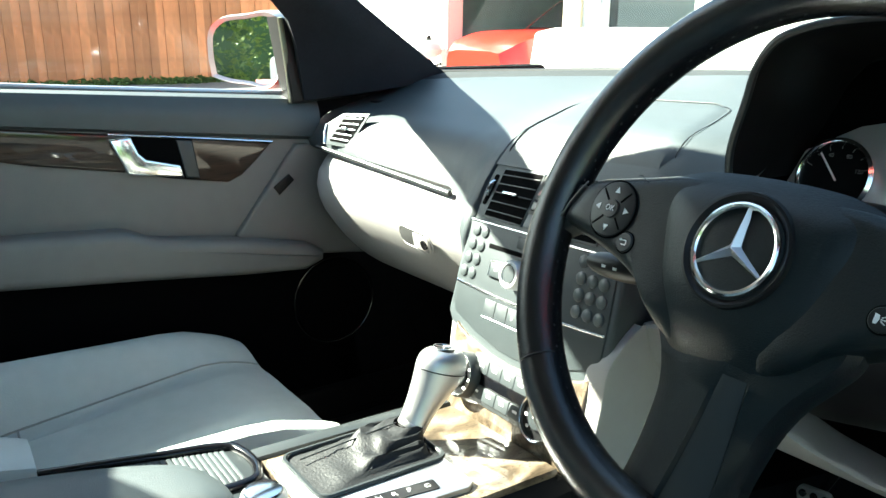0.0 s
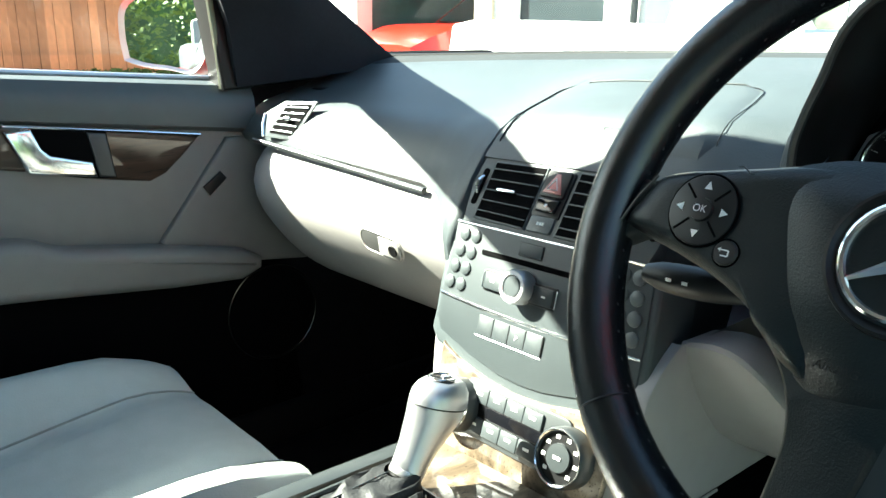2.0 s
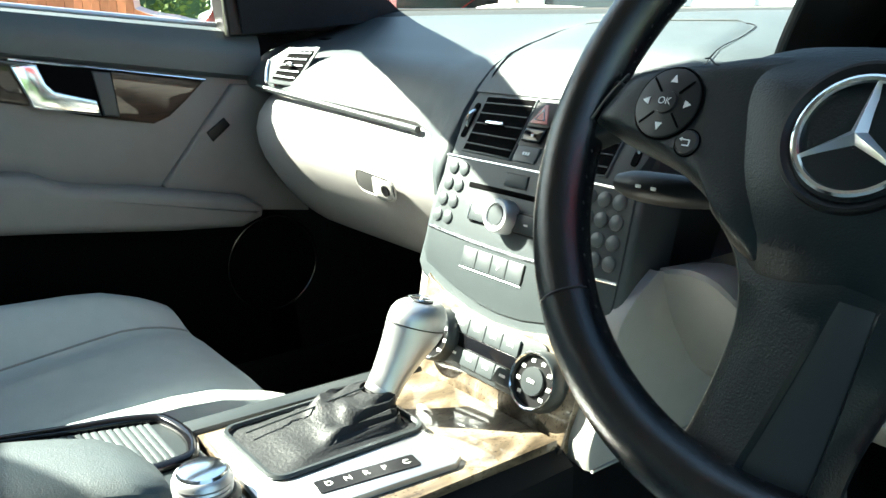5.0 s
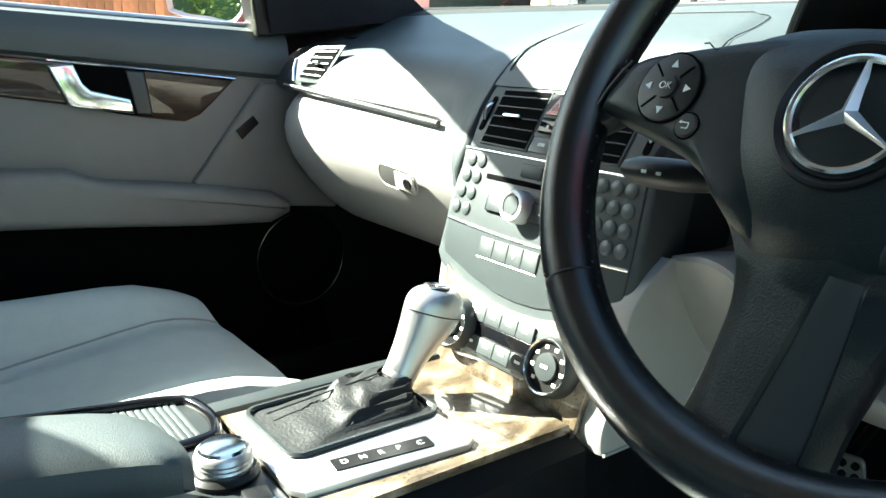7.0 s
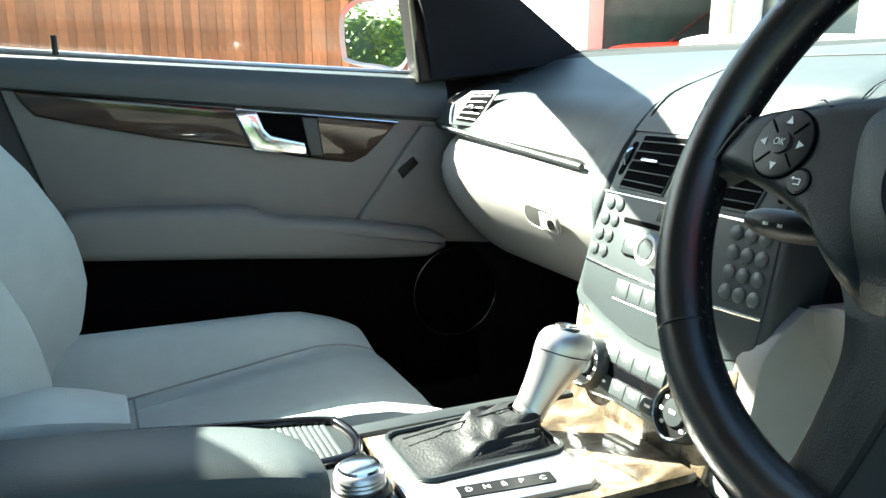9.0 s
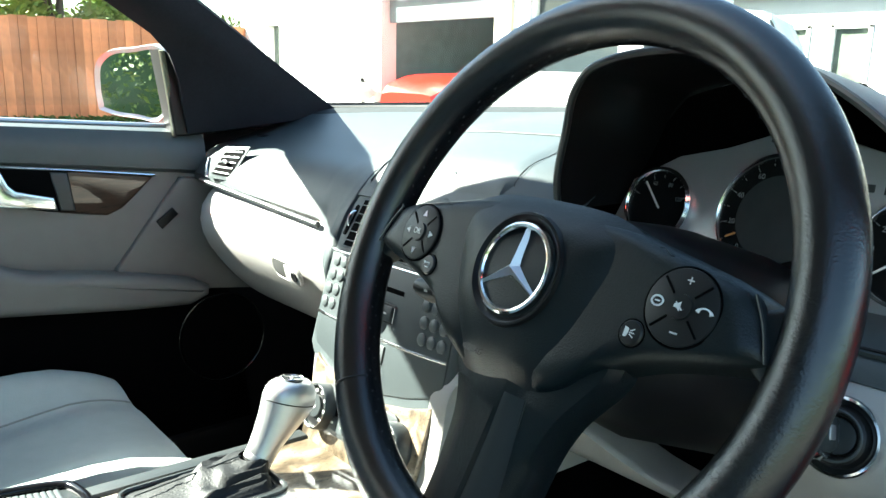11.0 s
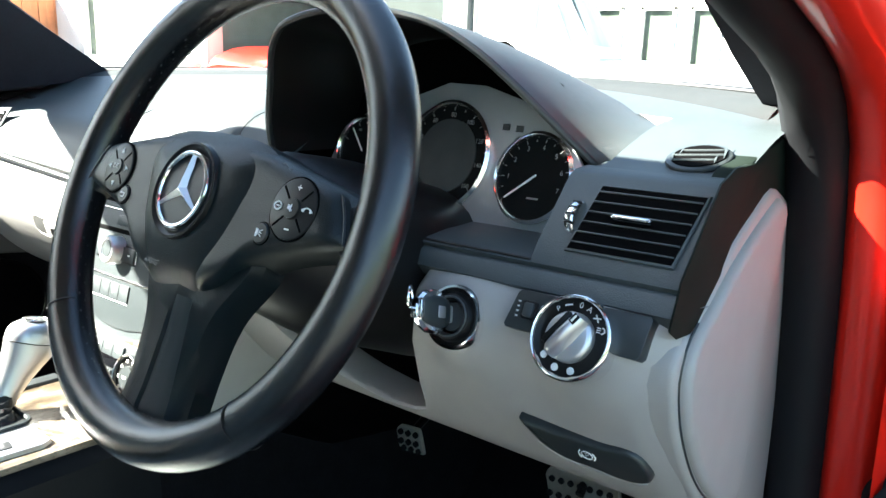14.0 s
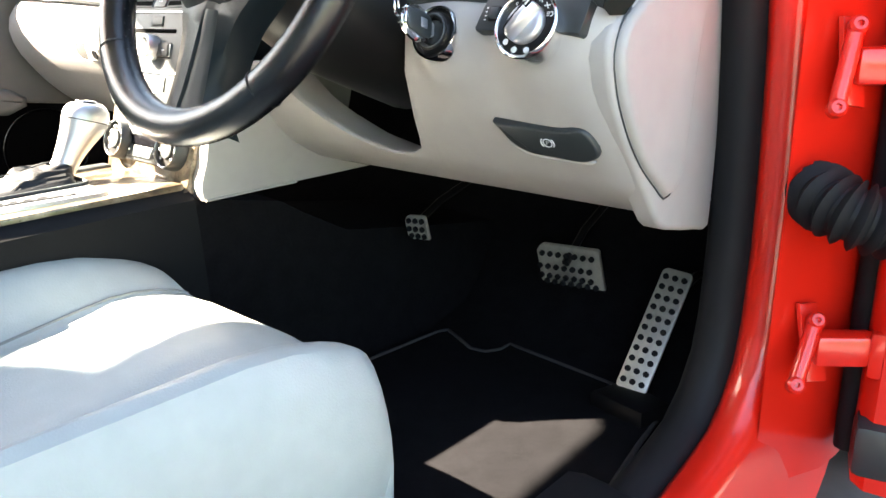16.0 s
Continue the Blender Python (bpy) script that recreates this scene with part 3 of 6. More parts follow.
gauge(0.3845, 0.889, 0.0535, ["0", "20", "40", "60", "80", "100", "120", "140", "160"], 222, -42, 206, ORANGE, 0.036)
gauge(0.4885, 0.8775, 0.0410, ["", "1", "2", "3", "4", "5", "6", "7"], 215, -20, 218, WHITEMARK)
gauge(0.2695, 0.888, 0.0345, ["", "40", "80", "120"], 160, 20, 130, WHITEMARK)
part("warning_mark", join(moved(rbox((0, 0, 0), (0.008, 0.006, 0.0004), 0), at(FACE, 0.058, 0.036, 0.0044)), moved(rbox((0, 0, 0), (0.008, 0.006, 0.0004), 0), at(FACE, 0.073, 0.035, 0.0044))), DARK2, binn)
part("unit_bar", moved(rbox((0, 0, 0), (0.012, 0.0016, 0.0004), 0), at(FACE, 0.101, -0.026, 0.0058)), DIMMARK, binn)

KEYGREY = mat("switch_grey", (0.045, 0.052, 0.054), 0.45, var=0.06)
# ---- headlamp switch, ignition, parking brake release ----
HL = frame_at((0.6106, 0.1285, 0.7947), (1, 0.03, -0.01), (0, 0.48, 1))
part("switch_plate", prism([(-0.0572, -0.0030), (0.0455, -0.0035), (0.0478, -0.0012), (0.0502, 0.0245), (0.0482, 0.0268), (-0.0510, 0.0262), (-0.0535, 0.0240), (-0.0590, -0.0008)], 0.012, HL @ Matrix.Translation((0, 0, -0.0190)), 0.0006), DARK2, knee, "dark switch surround")
HD = HL @ Matrix.Diagonal((0.93, 0.93, 1.0, 1.0))
hs = thing("headlamp_switch", "round headlamp switch with silver grip knob", "switch", (0.6106, 0.1285, 0.7947))
part("ring", lathe([(0.0316, -0.018), (0.0324, -0.001), (0.0326, 0.0012), (0.0321, 0.0031), (0.0309, 0.0040), (0.0297, 0.0034), (0.0289, 0.0018), (0.0286, -0.002)], HD, 56), CHROME, hs, "polished chrome ring")
part("dial", lathe([(0.0290, -0.0012), (0.0200, 0.0002), (0, 0.0006)], HD, 40), BLACK, hs)
kn = part("knob", lathe([(0.0192, 0.0002), (0.0188, 0.0042), (0.0172, 0.0062), (0.0150, 0.0068), (0, 0.0072)], HD, 44), SATIN, hs, "satin silver knob")
GR = at(HD, 0, 0, 0.0066, -33)
part("grip", grid([[GR @ V((hw * q, y, h * (1 - abs(q) ** 3) - 0.002)) for q in np.linspace(-1, 1, 11)] for y, hw, h in ((-0.0192, 0.0030, 0.0025), (-0.0182, 0.0050, 0.0080), (-0.014, 0.0068, 0.0120), (0.0, 0.0078, 0.0135), (0.014, 0.0070, 0.0128), (0.0180, 0.0056, 0.0100), (0.0192, 0.0036, 0.0025))], cap=True), SATIN, kn, "raised satin grip")
part("grip_side", moved(rbox((0, 0, 0), (0.0046, 0.030, 0.0050), 0.0015), at(GR, -0.0100, -0.001, 0.0010)), BLACK, kn)
part("grip_mark", moved(rbox((0, 0, 0), (0.0052, 0.0075, 0.0012), 0.0003), at(GR, 0.0, 0.0145, 0.0104)), BLACK, kn)
part("grip_line", moved(rbox((0, 0, 0), (0.0014, 0.0056, 0.0006), 0), at(GR, 0.0, 0.0148, 0.0112)), WHITEMARK, kn)
part("legend", join(text_bm("0", 0.0064, at(HD, 0.0022, 0.0246, 0.0004, -5)), text_bm("A", 0.0064, at(HD, 0.0095, 0.0228, 0.0004, -22)), text_bm("P", 0.0058, at(HD, -0.0152, 0.0186, 0.0004, 38)),
     moved(rbox((0, 0, 0), (0.0060, 0.0011, 0.0004), 0), at(HD, -0.0080, 0.0232, 0.0006, 18)), moved(rbox((0, 0, 0), (0.0062, 0.0009, 0.0004), 0), at(HD, 0.0168, 0.0178, 0.0006, 8)), moved(rbox((0, 0, 0), (0.0062, 0.0009, 0.0004), 0), at(HD, 0.0168, 0.0178, 0.0006, -62)),
     tube([at(HD, 0.0222, 0.0098, 0.0006) @ V((0.0026 * math.cos(a), 0.0022 * math.sin(a), 0)) for a in np.linspace(-1.4, 1.4, 8)], 0.0005, 5), *[moved(rbox((0, 0, 0), (0.0030, 0.0007, 0.0004), 0), at(HD, 0.0200, 0.0098 + 0.0016 * k, 0.0006)) for k in (-1, 0, 1)]), WHITEMARK, hs)
for dx, dy in ((-0.0178, -0.0166), (-0.0066, -0.0236), (0.0066, -0.0236)):
    part("indicator", prism(disc(0.0029, 16), 0.0010, at(HD, dx, dy, -0.0006), 0.0004), WHITEMARK, hs)
part("level_frame", plate(0.0125, 0.0140, at(HL, -0.0405, 0.0120, -0.0066), 0.0012), BLACK, hs)
part("level_wheel", moved(rbox((0, 0, 0), (0.0085, 0.0105, 0.004), 0.0015), at(HL, -0.0405, 0.0120, -0.0050)), KEYGREY, hs)
part("level_marks", join(*[moved(rbox((0, 0, 0), (0.0020, 0.0011, 0.0004), 0), at(HL, -0.0502, 0.0065 + 0.0036 * k, -0.0066)) for k in range(4)], tube([at(HL, -0.0300, 0.0150, -0.0066) @ V((0.0020 * math.cos(a), 0.0024 * math.sin(a), 0)) for a in (2 * math.pi * k / 10 for k in range(10))], 0.0005, 5, closed=True), moved(rbox((0, 0, 0), (0.0030, 0.0007, 0.0004), 0), at(HL, -0.0265, 0.0160, -0.0066))), WHITEMARK, hs)

IG = frame_at((0.5067, 0.1290, 0.7869), (1, 0.05, 0), (0, 0.36, 1))
ig = thing("ignition_lock", "round black ignition lock with chrome ring", "ignition", (0.5067, 0.1290, 0.7869))
part("ring", lathe([(0.0245, -0.018), (0.0252, 0.000), (0.0242, 0.0024), (0.0226, 0.0020), (0.0216, -0.0015)], IG, 48), CHROME, ig, "chrome ring")
part("socket", lathe([(0.0218, -0.0015), (0.0195, -0.0005), (0.0175, 0.0050), (0.0150, 0.0062), (0.0128, 0.0050), (0.0120, -0.002), (0, -0.002)], IG, 36), BLACK, ig)
part("socket_ring", tube([at(IG, 0, 0, 0.0060) @ V((0.0152 * math.cos(a), 0.0152 * math.sin(a), 0)) for a in (2 * math.pi * k / 36 for k in range(36))], 0.0010, 6, closed=True), KEYGREY, ig)
part("socket_step", lathe([(0.0116, -0.002), (0.0110, 0.0022), (0.0085, 0.0030), (0, 0.0030)], IG, 28), DARK2, ig)
KM = at(IG, -0.0025, 0.001, 0.004, 12)
key = thing("car_key", "bright metal-edged key standing in the ignition", "key", (0.5045, 0.118, 0.79))
part("key_neck", moved(rbox((0, 0, 0), (0.0075, 0.0135, 0.010), 0.002), KM), SILVERP, key)
part("key_body", grid([[KM @ V((hx * math.copysign(abs(math.cos(a)) ** 0.6, math.cos(a)), hy * math.copysign(abs(math.sin(a)) ** 0.7, math.sin(a)), z)) for a in (2 * math.pi * k / 24 for k in range(24))] for z, hx, hy in ((0.003, 0.0040, 0.0070), (0.005, 0.0058, 0.0105), (0.013, 0.0066, 0.0128), (0.024, 0.0064, 0.0124), (0.034, 0.0056, 0.0105), (0.038, 0.0040, 0.0070))], loop_v=True, cap=True), DARK2, key, "dark key body")
part("key_frame", tube([KM @ V((0.0, 0.0128 * math.cos(a), 0.0205 + 0.0182 * math.sin(a))) for a in (2 * math.pi * k / 30 for k in range(30))], 0.0040, 8, closed=True), CHROME, key, "polished metal key frame")
for s in (-1, 1):
    part("key_button", moved(rbox((0, 0, 0), (0.0022, 0.0090, 0.0090), 0.0010), KM @ Matrix.Translation((s * 0.0062, 0.0, 0.017))), SATIN, key)
part("key_end", moved(rbox((0, 0, 0), (0.0105, 0.0150, 0.0060), 0.0022), KM @ Matrix.Translation((0.0, 0.001, 0.0385))), CHROME, key, "bright metal end of the key")
part("key_ring", tube([KM @ V((-0.003 + 0.0035 * math.sin(a), 0.0085 + 0.0078 * math.cos(a), 0.0445 + 0.0070 * math.sin(a))) for a in (2 * math.pi * k / 22 for k in range(22))], 0.0011, 6, closed=True), CHROME, key)

PB = frame_at((0.6035, knee_y(0.60, 0.692), 0.692), (1, 0.05, 0.0), (0, -0.60, 1))
pbr = thing("parking_brake_release", "dark grey parking brake release handle", "handle", (0.6035, 0.17, 0.692))
po = spline([(-0.0560, 0.0180), (-0.030, 0.0165), (0.010, 0.0150), (0.0435, 0.0140), (0.0470, 0.0080), (0.0490, -0.0130), (0.0400, -0.0185), (0.000, -0.0185), (-0.0250, -0.0160), (-0.0400, -0.0070), (-0.0500, 0.0080), (-0.0560, 0.0180)], 48)[:-1]
part("handle", prism(po, 0.013, PB @ Matrix.Translation((0, 0, -0.007)), 0.0035, 3), DARK2, pbr)
part("finger_recess", tube([at(PB, 0, 0, 0.0012) @ V((x, y, 0)) for x, y in spline([(-0.046, -0.006), (-0.028, -0.0195), (0.0, -0.0225), (0.036, -0.0225), (0.044, -0.0215)], 20)], [0.0005] + [0.0032] * 18 + [0.0005], 8), LIGHT, pbr, "light grey rolled rim of the recess")
part("symbol", join(text_bm("P", 0.0070, at(PB, 0.001, 0.0, 0.0061)), tube([at(PB, 0.001, 0.0, 0.0065) @ V((0.0046 * math.cos(a), 0.0046 * math.sin(a), 0)) for a in (2 * math.pi * k / 20 for k in range(20))], 0.0005, 5, closed=True),
     *[tube([at(PB, 0.001, 0.0, 0.0065) @ V((0.0068 * math.cos(a), 0.0068 * math.sin(a), 0)) for a in np.linspace(c - 0.7, c + 0.7, 7)], 0.0006, 5) for c in (0, math.pi)]), WHITEMARK, pbr)

GLOSSK = mat("black_gloss", (0.004, 0.004, 0.005), 0.1, var=0.05)
BTN = mat("button_grey", (0.060, 0.070, 0.073), 0.4, var=0.05)
# ================= centre stack =================
stack = thing("radio_unit", "dark grey radio stack with round buttons and vents", "car radio", (XC, 0.1, 0.66))
VF = frame_at((XC, 0.141, 0.818), (1, 0, 0), (0, 0.032, 0.049))
vplate = part("vent_plate", prism([(-0.112, -0.012), (0.112, -0.012), (0.121, 0.03), (0.118, 0.068), (-0.118, 0.068), (-0.121, 0.03)], 0.05, VF @ Matrix.Translation((0, 0, -0.05)), 0.003), RADIO, stack)
part("plate_gap", tube([at(VF, x, 0.0695, -0.0015).translation for x in (-0.118, 0.118)], 0.0014, 6), BLACK, stack)
for s in (-1, 1):
    o = [(-0.095, -0.0045), (-0.029, -0.0055), (-0.0295, 0.0563), (-0.0965, 0.0549)] if s < 0 else [(0.012, -0.0055), (0.086, -0.0045), (0.0875, 0.0549), (0.0125, 0.0563)]
    air_vent("stack_vent", VF, o, 5, stack)
    part("wheel_slot", prism(rrect(0.007, 0.04, 0.003), 0.0008, at(VF, s * 0.1075, 0.028, 0.0)), MOUTH, stack)
    part("thumb_wheel", moved(lathe([(0, 0.002), (0.012, 0.002), (0.013, 0), (0.012, -0.002)], Matrix(), 20), at(VF, s * 0.1075, 0.030, -0.006) @ pose(0, 0, 0, 0, 88, 0)), CHROME, stack)
part("switch_bank", plate(0.034, 0.047, at(VF, -0.0105, 0.0325, -0.0004), 0.002), BLACK, stack)
HAZ = mat("hazard_red", (0.42, 0.16, 0.15), 0.3, var=0.05)
part("hazard_button", plate(0.029, 0.027, at(VF, -0.0105, 0.0420, 0.0012), 0.003, 0.003, 0.0012), BLACK, stack)
part("hazard_mark", prism([(-0.0115, -0.0095), (0.0115, -0.0095), (0.0022, 0.0105), (-0.0022, 0.0105)], 0.0018, at(VF, -0.0105, 0.0415, 0.0036), 0.0012), HAZ, stack, "dull red triangle button")
part("hazard_line", tube([at(VF, -0.0105, 0.0405, 0.0058) @ V(p) for p in ((-0.0062, -0.0052, 0), (0.0062, -0.0052, 0), (0, 0.0062, 0))], 0.0007, 5, closed=True), WHITEMARK, stack)
part("lock_switch", prism([(-0.011, -0.006), (0.011, -0.006), (0.013, 0.007), (-0.013, 0.007)], 0.004, at(VF, -0.0105, 0.0195, 0.0012), 0.0016, 3), GLOSSK, stack)
part("lock_mark", moved(rbox((0, 0, 0), (0.0030, 0.0030, 0.0003), 0), at(VF, -0.0105, 0.0195, 0.0054)), WHITEMARK, stack)
part("esp_switch", plate(0.0290, 0.0160, at(VF, -0.0105, 0.0012, 0), 0.002), BTN, stack)
part("esp_mark", join(*[moved(rbox((0, 0, 0), (0.0022, 0.0032, 0.0003), 0), at(VF, -0.0137 + 0.0032 * k, 0.0018, 0.0022)) for k in range(3)]), WHITEMARK, stack)
RF = frame_at((XC, 0.108, 0.697), (1, 0, 0), (0, 0.033, 0.119))
ro = [(-0.119, 0.114), (-0.123, 0.05), (-0.124, 0.012), (-0.114, 0.0), (-0.07, -0.013), (-0.03, -0.021), (0.0, -0.023), (0.03, -0.021), (0.07, -0.013), (0.114, 0.0), (0.124, 0.012), (0.123, 0.05), (0.119, 0.114)]
part("surround", prism([(x * 1.06, y - 0.014 if y < 0.09 else y + 0.002) for x, y in ro], 0.055, RF @ Matrix.Translation((0, 0, -0.056)), 0.005, 3), DARK, stack, "grained dark surround")
part("faceplate", prism(ro, 0.004, RF @ Matrix.Translation((0, 0, -0.003)), 0.0015), RADIO, stack)
part("chrome_strip", tube([at(RF, -0.119, 0.1135, 0.001).translation, at(RF, 0.119, 0.1135, 0.001).translation], 0.0016, 8), CHROME, stack)
part("chrome_strip", tube([at(RF, x, 0.0375 - 0.004 * (1 - (x / 0.123) ** 2), 0.001).translation for x in np.linspace(-0.123, 0.123, 14)], 0.0016, 8), CHROME, stack)
btn = lathe([(0.0068, 0.0), (0.0067, 0.0014), (0.0058, 0.0021), (0, 0.0024)], Matrix(), 18)
first = None
for s, cols in ((-1, (-0.1055, -0.0895)), (1, (0.0745, 0.0905, 0.1065))):
    for i, h in enumerate((0.102, 0.085, 0.068, 0.051)):
        for c in cols:
            part("button", moved(btn.copy(), at(RF, c - s * 0.0 + (-0.0028 * i if s < 0 else 0.0015 * i), h, 0.001)), BTN, stack)
btn.free()
part("disc_slot", plate(0.112, 0.0052, at(RF, -0.021, 0.0885, 0.0012), 0.0006, 0.001, 0.0002), MOUTH, stack)
part("eject_button", plate(0.029, 0.012, at(RF, -0.0145, 0.101, 0.0006), 0.002), RADIO, stack)
part("eject_gap", tube([at(RF, -0.0145 + x, 0.101 + y, 0.0012).translation for x, y in ((-0.0148, -0.0063), (0.0148, -0.0063), (0.0148, 0.0063), (-0.0148, 0.0063))], 0.0006, 5, closed=True), BLACK, stack)
kb = part("volume_knob", lathe([(0.0165, 0.0), (0.0165, 0.013), (0.0150, 0.0165), (0.0115, 0.0165), (0.0105, 0.0145), (0, 0.0145)], at(RF, -0.016, 0.066, 0.001), 36), SATIN, stack, "silver ribbed volume knob")
part("knob_centre", lathe([(0.0104, 0.0), (0.009, 0.0012), (0, 0.0016)], at(RF, -0.016, 0.066, 0.0158), 28), RADIO, kb)
for s in (-1, 1):
    part("rocker_frame", plate(0.034, 0.021, at(RF, -0.0195 + s * 0.029, 0.0635, 0.0004), 0.002), BLACK, stack)
    part("rocker", plate(0.030, 0.0165, at(RF, -0.0195 + s * 0.029, 0.0635, 0.002), 0.003), RADIO if s < 0 else DARK2, stack)
    part("rocker_chrome", moved(rbox((0, 0, 0), (0.0016, 0.017, 0.003), 0.0006), at(RF, -0.0195 + s * 0.0465, 0.0635, 0.0022)), CHROME, stack)
    part("rocker_mark", moved(rbox((0, 0, 0), (0.005, 0.0018, 0.0003), 0), at(RF, -0.0195 + s * 0.033, 0.0635, 0.0052)), WHITEMARK, stack)
for k in range(4):
    part("key_button", plate(0.0204, 0.0195, at(RF, -0.0525 + 0.0211 * k, 0.0188, 0.0004), 0.002, 0.0012), RADIO, stack)
    part("key_gap", moved(rbox((0, 0, 0), (0.0007, 0.019, 0.001), 0), at(RF, -0.0525 + 0.0211 * (k + 0.5), 0.0188, 0.0018)), BLACK, stack)
part("key_mark", text_bm("P", 0.007, at(RF, -0.0103, 0.018, 0.0026)), WHITEMARK, stack)
part("key_line", tube([at(RF, -0.063, 0.0078, 0.0015).translation, at(RF, 0.021, 0.0078, 0.0015).translation], 0.0006, 6), SATIN, stack)

# climate panel below
clim = thing("climate_panel", "walnut climate panel with two round temperature dials", "climate control", (XC, 0.08, 0.59))
CF = frame_at((XC, 0.07, 0.59), (1, 0, 0), (0, 0.03, 0.09))
part("wood_panel", prism([(-0.096, 0.002), (0.114, 0.002), (0.118, 0.106), (0.105, 0.101), (0.075, 0.092), (0.035, 0.0845), (0.0, 0.082), (-0.035, 0.0845), (-0.075, 0.092), (-0.098, 0.100), (-0.106, 0.104)], 0.03, CF @ Matrix.Translation((0, 0, -0.03)), 0.003), WOODC, clim, "glossy burl walnut")
part("button_plate", prism(rrect(0.135, 0.054, 0.01), 0.003, at(CF, 0.010, 0.055, 0), 0.001), DARK2, clim)
for h, xs in ((0.0695, (-0.0335, -0.0108, 0.0119, 0.0346)), (0.0405, (-0.033, -0.0102, 0.0126, 0.0354))):
    for x in xs:
        b = part("button", plate(0.0222, 0.0150, at(CF, x, h, 0.003), 0.0025, 0.0012), RADIO, clim)
        part("mark", moved(rbox((0, 0, 0), (0.0075, 0.0026, 0.0003), 0), at(CF, x, h + 0.001, 0.0057)), WHITEMARK, b)
part("display", plate(0.096, 0.0125, at(CF, 0.0055, 0.0552, 0.003), 0.0012), GLOSSK, clim, "glossy black display")
part("panel_gap", tube([at(CF, x, 0.004, 0.0015).translation for x in (-0.098, 0.116)], 0.0030, 8), BLACK, clim)
for s in (-1, 1):
    dm = at(CF, 0.0785 if s > 0 else -0.0580, 0.0515, 0.0)
    d = part("temperature_dial", lathe([(0.0265, 0.0), (0.0262, 0.015), (0.0245, 0.0175), (0.0225, 0.0165), (0.022, 0.013)], dm, 44), DARK2, clim, "ribbed round dial")
    part("dial_ring", lathe([(0.0245, 0.0160), (0.0240, 0.0182), (0.0228, 0.0172)], dm, 44), CHROME, d)
    part("dial_face", prism(disc(0.0225, 36), 0.001, at(dm, 0, 0, 0.0125)), BLACK, d)
    part("dial_cap", lathe([(0.0125, 0.013), (0.0122, 0.0165), (0, 0.0175)], dm, 32), DARK2, d)
    part("dial_numerals", join(*[moved(rbox((0, 0, 0), (0.0042, 0.0032, 0.0003), 0), at(dm, 0.0177 * math.cos(a), 0.0177 * math.sin(a), 0.0138)) for a in (radians(225 - 38.5 * k) for k in range(8))]), WHITEMARK, d)
    part("cap_mark", moved(rbox((0, 0, 0), (0.008, 0.0028, 0.0003), 0.0), at(dm, 0, 0, 0.0177)), WHITEMARK, d)

# side trims of the stack: light on the passenger's side and low down, dark above the driver's knee
def flank(name, keys, material, label, depth):
    """A soft-edged cheek beside the stack: (x of its face, y of its front edge, z) from top to bottom."""
    rows = []
    for x, y, z in spline(keys, 26):
        sx = -1 if x < XC else 1
        rows.append([V((x - sx * 0.030, y + 0.004, z)), V((x - sx * 0.006, y, z)), V((x - sx * 0.0018, y + 0.0018, z)), V((x, y + 0.007, z)), V((x, y + depth * 0.4, z)), V((x + sx * 0.004, y + depth, z))])
    return part(name, grid(rows), material, dash, label)


flank("stack_side", [(-0.1165, 0.176, 0.868), (-0.1175, 0.156, 0.815), (-0.119, 0.133, 0.760), (-0.1185, 0.121, 0.715), (-0.1170, 0.116, 0.690)], DARK, "dark grained side of the stack", 0.10)
flank("side_trim", [(-0.1165, 0.117, 0.689), (-0.112, 0.110, 0.665), (-0.106, 0.102, 0.635), (-0.102, 0.093, 0.598), (-0.100, 0.090, 0.575)], LIGHT, "light grey side trim", 0.16)
flank("side_trim", [(0.160, 0.150, 0.742), (0.160, 0.128, 0.728), (0.160, 0.106, 0.705), (0.160, 0.098, 0.670), (0.160, 0.088, 0.630), (0.160, 0.078, 0.598), (0.160, 0.080, 0.583)], LIGHT, "light grey side trim", 0.30)
part("trim_foot", tube([(0.1605, 0.082, 0.5835), (0.1615, 0.14, 0.5835), (0.163, 0.22, 0.583)], 0.0016, 6), LIGHT, dash)
part("radio_cheek", prism([(0.172, 0.862), (0.148, 0.80), (0.118, 0.70), (0.24, 0.70), (0.30, 0.862)], 0.016, Matrix(((0, 0, 1, 0.128), (1, 0, 0, 0), (0, 1, 0, 0), (0, 0, 0, 1))), 0.004, 2), DARK2, dash, "dark side of the radio stack")

# ================= centre console =================
CONSOLE = mat("console_black", (0.0055, 0.006, 0.0072), 0.65, spec=0.12, var=0.1, bump=0.2, bscale=900)
console = thing("centre_console", "dark console with walnut top between the seats", "console", (XC, -0.2, 0.3))
tun = [[V((x, y, z)) for x, z in ((-0.09, 0.30), (-0.074, 0.588), (-0.062, 0.597), (0.13, 0.597), (0.147, 0.585), (0.165, 0.30))] for y in (-0.85, -0.5, -0.17, 0.075)]
part("tunnel", grid(tun, cap=True), CONSOLE, console, "dark plastic tunnel sides")
part("front_tunnel", grid([[V((x, y, z)) for x, z in ((-0.09, 0.25), (-0.078, h - 0.004), (0.147, h - 0.012), (0.166 + 0.05 * max(0, y - 0.2), 0.25))] for y, h in ((0.072, 0.597), (0.2, 0.570), (0.24, 0.545), (0.32, 0.50), (0.75, 0.42))]), CARPET, console, "black carpeted tunnel")
top = [(-0.045, 0.066), (0.132, 0.070), (0.128, -0.165), (-0.052, -0.165)]
part("side_edge", prism([(-0.066, 0.066), (-0.0465, 0.066), (-0.0535, -0.166), (-0.074, -0.17)], 0.012, Matrix.Translation((0, 0, 0.596)), 0.003), DARK2, console, "dark edge strip")
